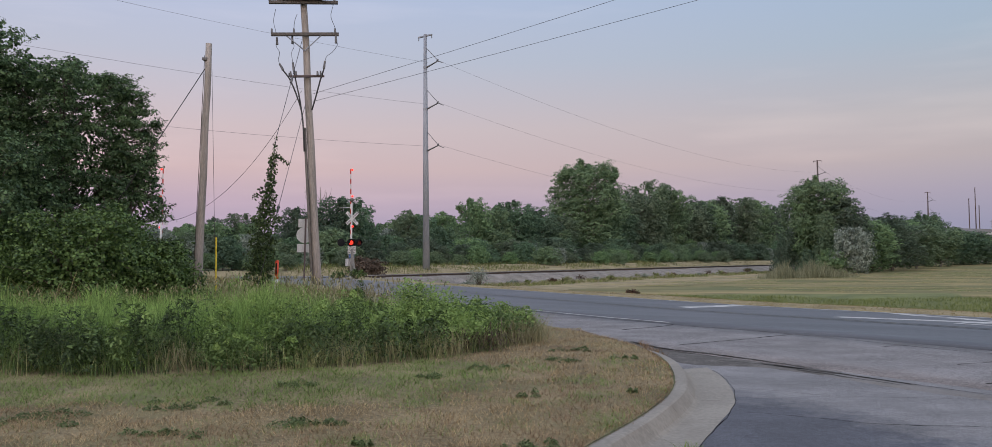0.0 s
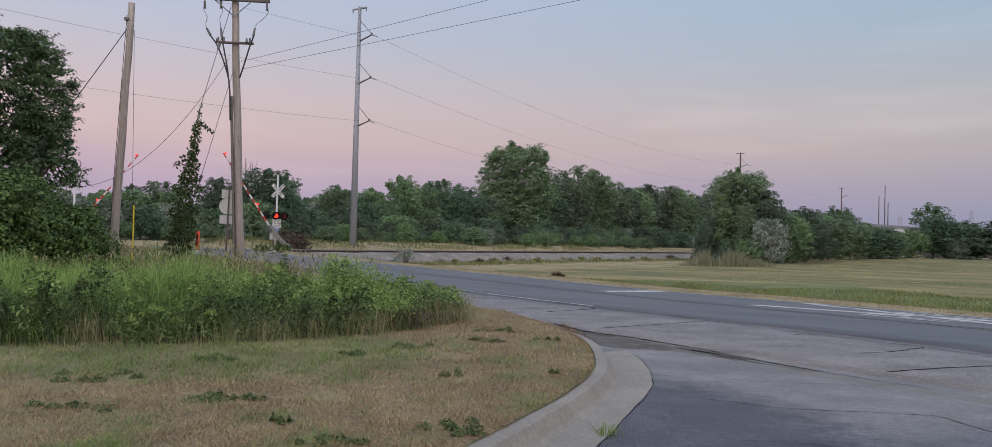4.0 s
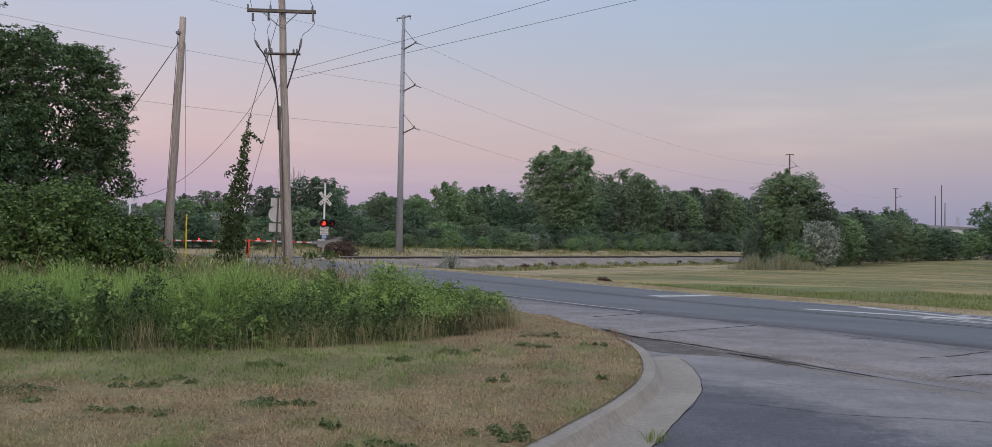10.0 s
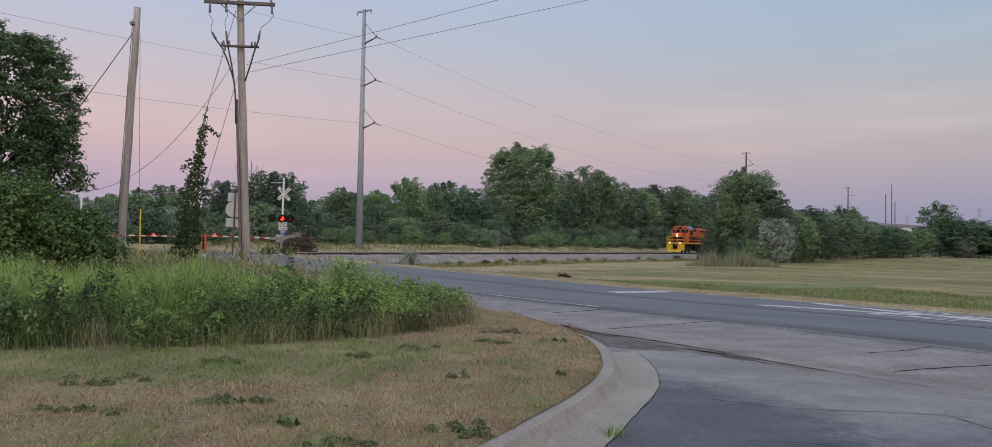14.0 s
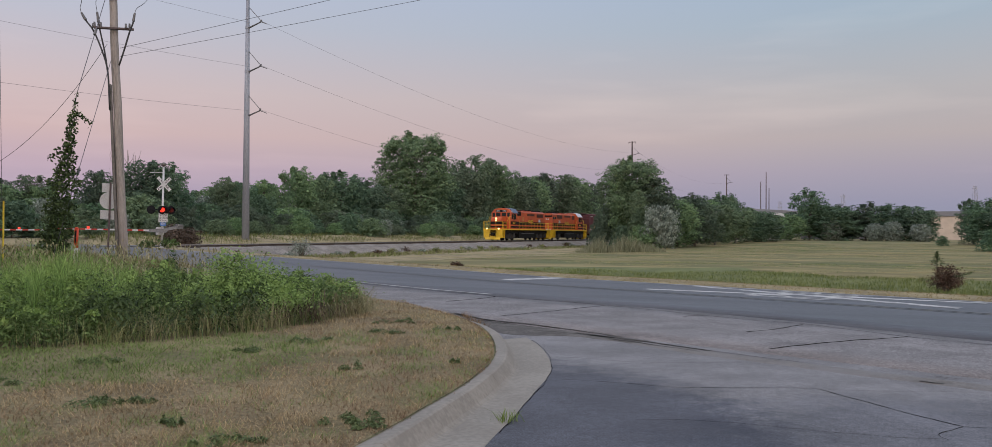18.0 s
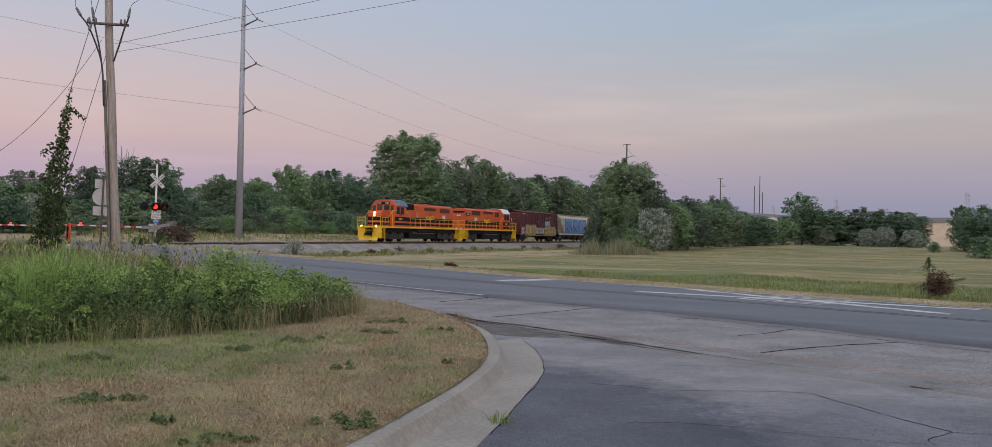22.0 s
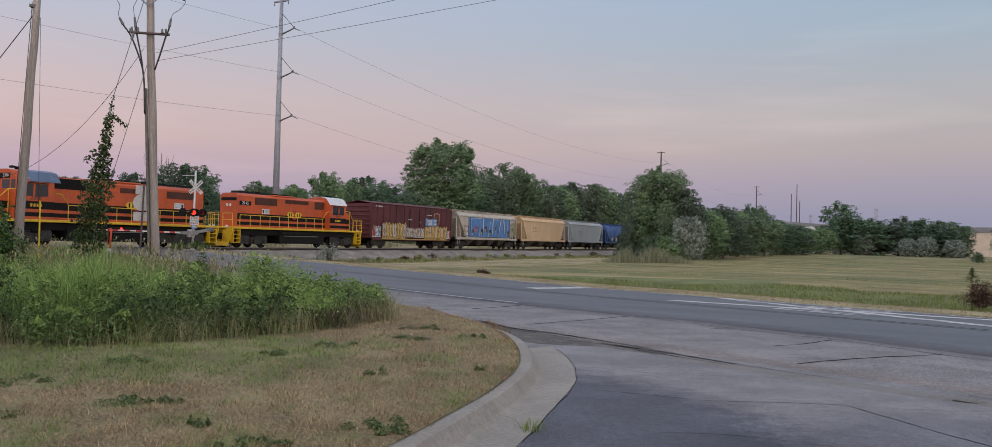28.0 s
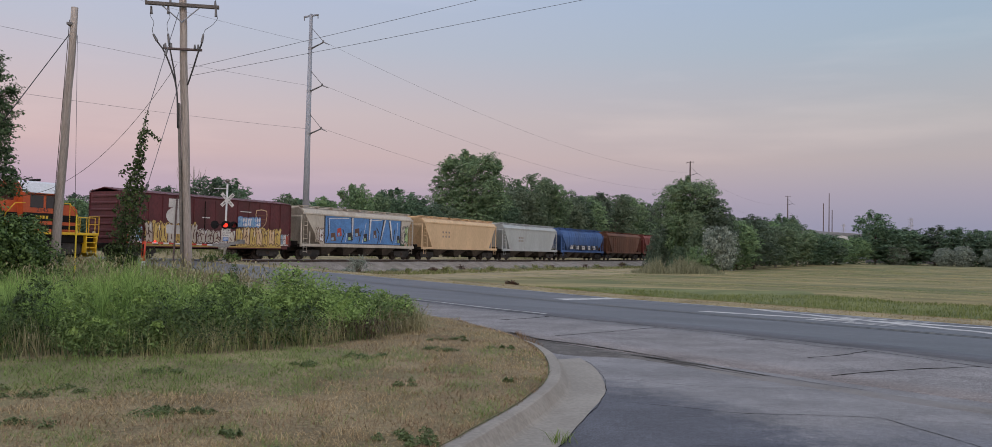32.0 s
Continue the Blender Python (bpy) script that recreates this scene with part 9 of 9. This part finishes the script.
h = hopper("cream covered hopper car with large blue graffiti", 17.9, "hop_cream", 4)
rnd = random.Random(77)
h.side("graffiti_rim", "g_black", [(-3.64, 1.4), (-14.93, 1.4), (-14.99, 3.95), (-3.59, 3.98)], 1.501, 1.503, "black rim of the sprayed field")
h.side("graffiti_field", "g_blue", [(-3.79, 1.48), (-6.32, 1.46), (-9.51, 1.5), (-14.76, 1.46), (-14.81, 3.86), (-10.65, 3.84), (-7.23, 3.88), (-3.76, 3.86)], 1.504, 1.506, "broad blue sprayed field")
# letter gaps: a dark line with a pale flank, opening downwards
for x, lean, w in ((-7.23, 0.1, 0.09), (-9.86, -0.1, 0.10), (-12.02, -0.55, 0.2), (-12.82, 0.5, 0.14)):
    h.side("graffiti_stroke", "g_black", [(x, 3.8), (x - w, 3.8), (x - w - lean, 1.9), (x - lean, 1.6)], 1.507, 1.509)
    h.side("graffiti_glint", "g_pale", [(x - w, 3.74), (x - w - 0.24, 3.8), (x - w - lean - 0.1, 1.9), (x - w - lean, 1.8)], 1.507, 1.509)
lines(h, "graffiti_stroke", "g_black", [[(-3.9, 1.55), (-4.2, 2.2), (-4.05, 3.6)], [(-5.9, 1.55), (-6.3, 2.3), (-6.1, 2.7)], [(-8.4, 1.6), (-8.7, 2.6)], [(-11.2, 1.55), (-11.4, 2.5), (-11.0, 3.0)], [(-13.6, 1.6), (-13.9, 2.9)]], 1.5075, 0.11)
lines(h, "graffiti_glint", "g_pale", [[(-4.35, 2.3), (-4.25, 3.6), (-6.9, 3.72)], [(-6.5, 1.6), (-6.65, 2.4)], [(-8.9, 1.6), (-9.2, 2.7), (-9.4, 3.4)], [(-11.6, 1.6), (-11.75, 2.6)], [(-14.1, 1.7), (-14.35, 3.0), (-14.3, 3.6)], [(-10.2, 3.7), (-11.8, 3.72)]], 1.508, 0.06)
for x, z, w, m in ((-4.5, 1.62, 0.7, "g_brown"), (-5.35, 2.05, 0.62, "g_red"), (-6.78, 1.7, 0.75, "g_black"), (-7.8, 2.1, 0.7, "g_brown"), (-9.06, 1.65, 0.6, "g_black"), (-10.54, 2.0, 0.5, "g_brown"), (-14.3, 1.6, 0.5, "g_black")):
    h.side("graffiti_block", m, [(x, z), (x - w, z + 0.06), (x - w + 0.14, z + 0.78), (x + 0.02, z + 0.7)], 1.509, 1.511)
    h.side("graffiti_block_face", "g_green" if m == "g_black" else "g_sky", [(x - 0.1, z + 0.06), (x - w * 0.6, z + 0.1), (x - w * 0.5, z + 0.36), (x - 0.06, z + 0.3)], 1.512, 1.514)
spray(h, rnd, -2.5, -3.5, 1.5, 2.9, 1.501, ["hop_cream", "g_pale", "g_red"], 2, "g_brown")
spray(h, rnd, -15.0, -16.1, 1.5, 3.6, 1.501, ["hop_cream", "g_green", "g_pale"], 2, "g_black")
h = hopper("tan covered hopper car with dark stencilled marks", 17.4, "hop_tan", 3, cut=1.9)
for z in (2.85, 2.4):
    for k in range(3):
        h.box("stencil", "stencil", -4.6 - k * 0.6, -4.9 - k * 0.6, 1.502, 1.506, z, z + 0.2, 0.0)
h = hopper("light grey covered hopper car with dark stencilled marks", 17.4, "hop_grey", 3, cut=1.9)
for z in (2.7, 2.3):
    for k in range(3):
        h.box("stencil", "stencil", -5.0 - k * 0.5, -5.3 - k * 0.5, 1.502, 1.506, z, z + 0.2, 0.0)
h = hopper("blue ribbed cylindrical hopper car with graffiti", 17.7, "hop_blue", 4, 14, True, 4.4)
spray(h, random.Random(81), -3.6, -14.6, 1.45, 2.25, 1.56, ["hop_blue", "g_black", "g_sky", "g_pale"], 10, "g_black")
hopper("rusty brown ribbed hopper car", 18.0, "hop_rust", 4, 12)
hopper("faded red-brown ribbed hopper car", 18.0, "hop_red", 4, 12)
hopper("rusty brown ribbed hopper car", 18.0, "hop_rust", 4, 12)

# ---- the far distance ----
def dead_tree(x, y, h, seed):
    r = random.Random(seed)
    thing = empty("dead_tree", pose(x, y, zg(x, y)), "bare pale dead tree standing in the wood", "tree")
    bm = bmesh.new()
    tube(bm, [(0, 0, 0), (0.1, 0, h * 0.5), (0, 0.1, h)], 0.16, 6, 0.04)
    part("trunk", bm, M["bark_pale"], thing)
    for i in range(7):
        bm = bmesh.new()
        z, a = h * r.uniform(0.5, 0.9), r.uniform(0, 6.28)
        tube(bm, [(0, 0, z), (math.cos(a) * 0.6, math.sin(a) * 0.6, z + 0.9), (math.cos(a) * 0.8, math.sin(a) * 0.8, z + 1.8)], 0.05, 4, 0.01)
        part("branch", bm, M["bark_pale"], thing)


for s, q, h, seed in ((72, -36, 10.5, 1), (74, -37, 10.0, 2), (69.5, -35, 9.5, 3)):
    p = tk(s, q)
    dead_tree(p.x, p.y, h, seed)


def overpass():
    """A motorway bridge far behind the field."""
    A, B = Vector((126.0, 215.0)), Vector((274.0, 313.0))
    d = (B - A).normalized()
    rz = math.degrees(math.atan2(d.y, d.x))
    thing = empty("overpass", pose(A.x, A.y, -4.4, 0, 0, rz), "long pale concrete motorway overpass far beyond the field", "bridge")
    bm = bmesh.new()
    box(bm, -26, 300, -5, 5, 11.6, 12.5, 0.05)
    part("deck", bm, M["far_concrete"], thing)
    for y in (-5, 4.7):
        bm = bmesh.new()
        box(bm, -26, 300, y, y + 0.3, 12.5, 13.1, 0.02)
        part("parapet", bm, M["far_concrete"], thing)
    for i in range(9):
        bm = bmesh.new()
        box(bm, -4 + i * 34, -2.2 + i * 34, -4, 4, 2.0, 11.6, 0.05)
        part("pier", bm, M["far_concrete"], thing)


overpass()


def metal_building(x, y, rz, w, dp, h, label, m, roof):
    thing = empty("building", pose(x, y, -0.1, 0, 0, rz), label, "building")
    bm = bmesh.new()
    box(bm, -w / 2, w / 2, -dp / 2, dp / 2, 0, h, 0.02)
    part("wall", bm, M[m], thing)
    bm = bmesh.new()
    if roof == "flat":
        box(bm, -w / 2 - 0.3, w / 2 + 0.3, -dp / 2 - 0.3, dp / 2 + 0.3, h, h + 1.6, 0.05)
    else:
        out = [(-w / 2 - 0.1, h)] + [(w / 2 * math.cos(math.pi * (1 - k / 10)), h + 2.2 * math.sin(math.pi * k / 10)) for k in range(1, 10)] + [(w / 2 + 0.1, h)]
        prism(bm, out, -dp / 2 - 0.1, dp / 2 + 0.1)
    part("roof", fix(bm), M["far_concrete"] if roof == "flat" else M["white"], thing)
    for i in range(int(w / 1.2)):
        bm = bmesh.new()
        box(bm, -w / 2 + i * 1.2 + 0.05, -w / 2 + i * 1.2 + 0.13, -dp / 2 - 0.05, -dp / 2, 0, h)
        part("wall_rib", bm, M[m], thing)


metal_building(192.0, 218.0, 41.0, 13.0, 20.0, 7.7, "tan metal-clad building with a flat grey roof", "tan_wall", "flat")
metal_building(115.7, 194.1, -30.0, 7.0, 16.0, 5.2, "white building with a rounded roof behind trees", "white", "round")


def mast(x, y, h, r, label):
    bm = bmesh.new()
    rod(bm, (0, 0, -1), (0, 0, h), r, r * 0.55, 8)
    ob = part("far_pole", bm, M["weather_steel"])
    ob.matrix_basis = pose(x, y, -0.4)
    tagged(ob, label, "pole", "far poles beyond the field")


for x, y, h, r in ((199.0, 347.0, 27.0, 0.3), (200.6, 345.0, 31.5, 0.3), (202.4, 345.5, 24.0, 0.3)):
    mast(x, y, h, r, "tall slim dark steel pole far off")


def lattice_tower(x, y, h):
    thing = empty("lattice_tower", pose(x, y, -0.4, 0, 0, 20), "far grey lattice power tower", "power tower", "far power towers")
    w0, w1 = h * 0.055, h * 0.02
    for sx in (-1, 1):
        for sy in (-1, 1):
            bm = bmesh.new()
            rod(bm, (sx * w0, sy * w0, 0), (sx * w1, sy * w1, h), 0.1, 0.07, 4)
            part("leg", bm, M["far_steel"], thing)
    n = 9
    for i in range(n):
        for s in (-1, 1):
            za, zb = h * i / n, h * (i + 1) / n
            wa, wb = w0 + (w1 - w0) * i / n, w0 + (w1 - w0) * (i + 1) / n
            bm = bmesh.new()
            rod(bm, (-wa * s, -wa, za), (wb * s, -wb, zb), 0.05, 0.05, 4)
            part("brace", bm, M["far_steel"], thing)
    for z in (0.7, 0.83, 0.95):
        bm = bmesh.new()
        rod(bm, (-h * 0.1, 0, h * z), (h * 0.1, 0, h * z), 0.09, 0.09, 4)
        part("arm", bm, M["far_steel"], thing)


for x, y, h in ((246.3, 352.4, 22.0), (289.7, 317.8, 25.1), (247.6, 411.2, 20.9)):
    lattice_tower(x, y, h)


# ---- what moves ----
TRAIN_RZ = math.degrees(math.atan2(-TD.y, -TD.x))
# place along the track of the leading coupler, by seconds
TRAIN = ((0.0, 228.0), (6.0, 186.6), (12.0, 145.2), (14.0, 131.2), (16.0, 116.7), (18.0, 101.8), (20.0, 87.0), (22.0, 72.2), (24.0, 56.9), (26.0, 41.6), (28.0, 26.2), (30.0, 10.8), (32.0, -4.7))
# height of the gate arms, degrees above level, by seconds
GATE = ((0.0, 89), (1.0, 88), (1.5, 85), (2.0, 80), (2.5, 73), (3.0, 66), (3.5, 60), (4.0, 54), (4.5, 48), (5.5, 33), (6.5, 18), (7.0, 13), (7.5, 9), (8.0, 5), (8.6, 1), (9.0, 0), (32.0, 0))


def motions():
    off = 0.0
    for thing, length in CARS:
        rows = []
        for t, s in TRAIN:
            p = tk(s + off, 0)
            rows.append((t, pose(p.x, p.y, RAIL_Z, 0, 0, TRAIN_RZ)))
        walk(thing, rows)
        off += length
    for arm in (near_arm, far_arm):
        walk(arm, [(t, pose(0, 0, 1.2, 0, a, 0)) for t, a in GATE])


motions()
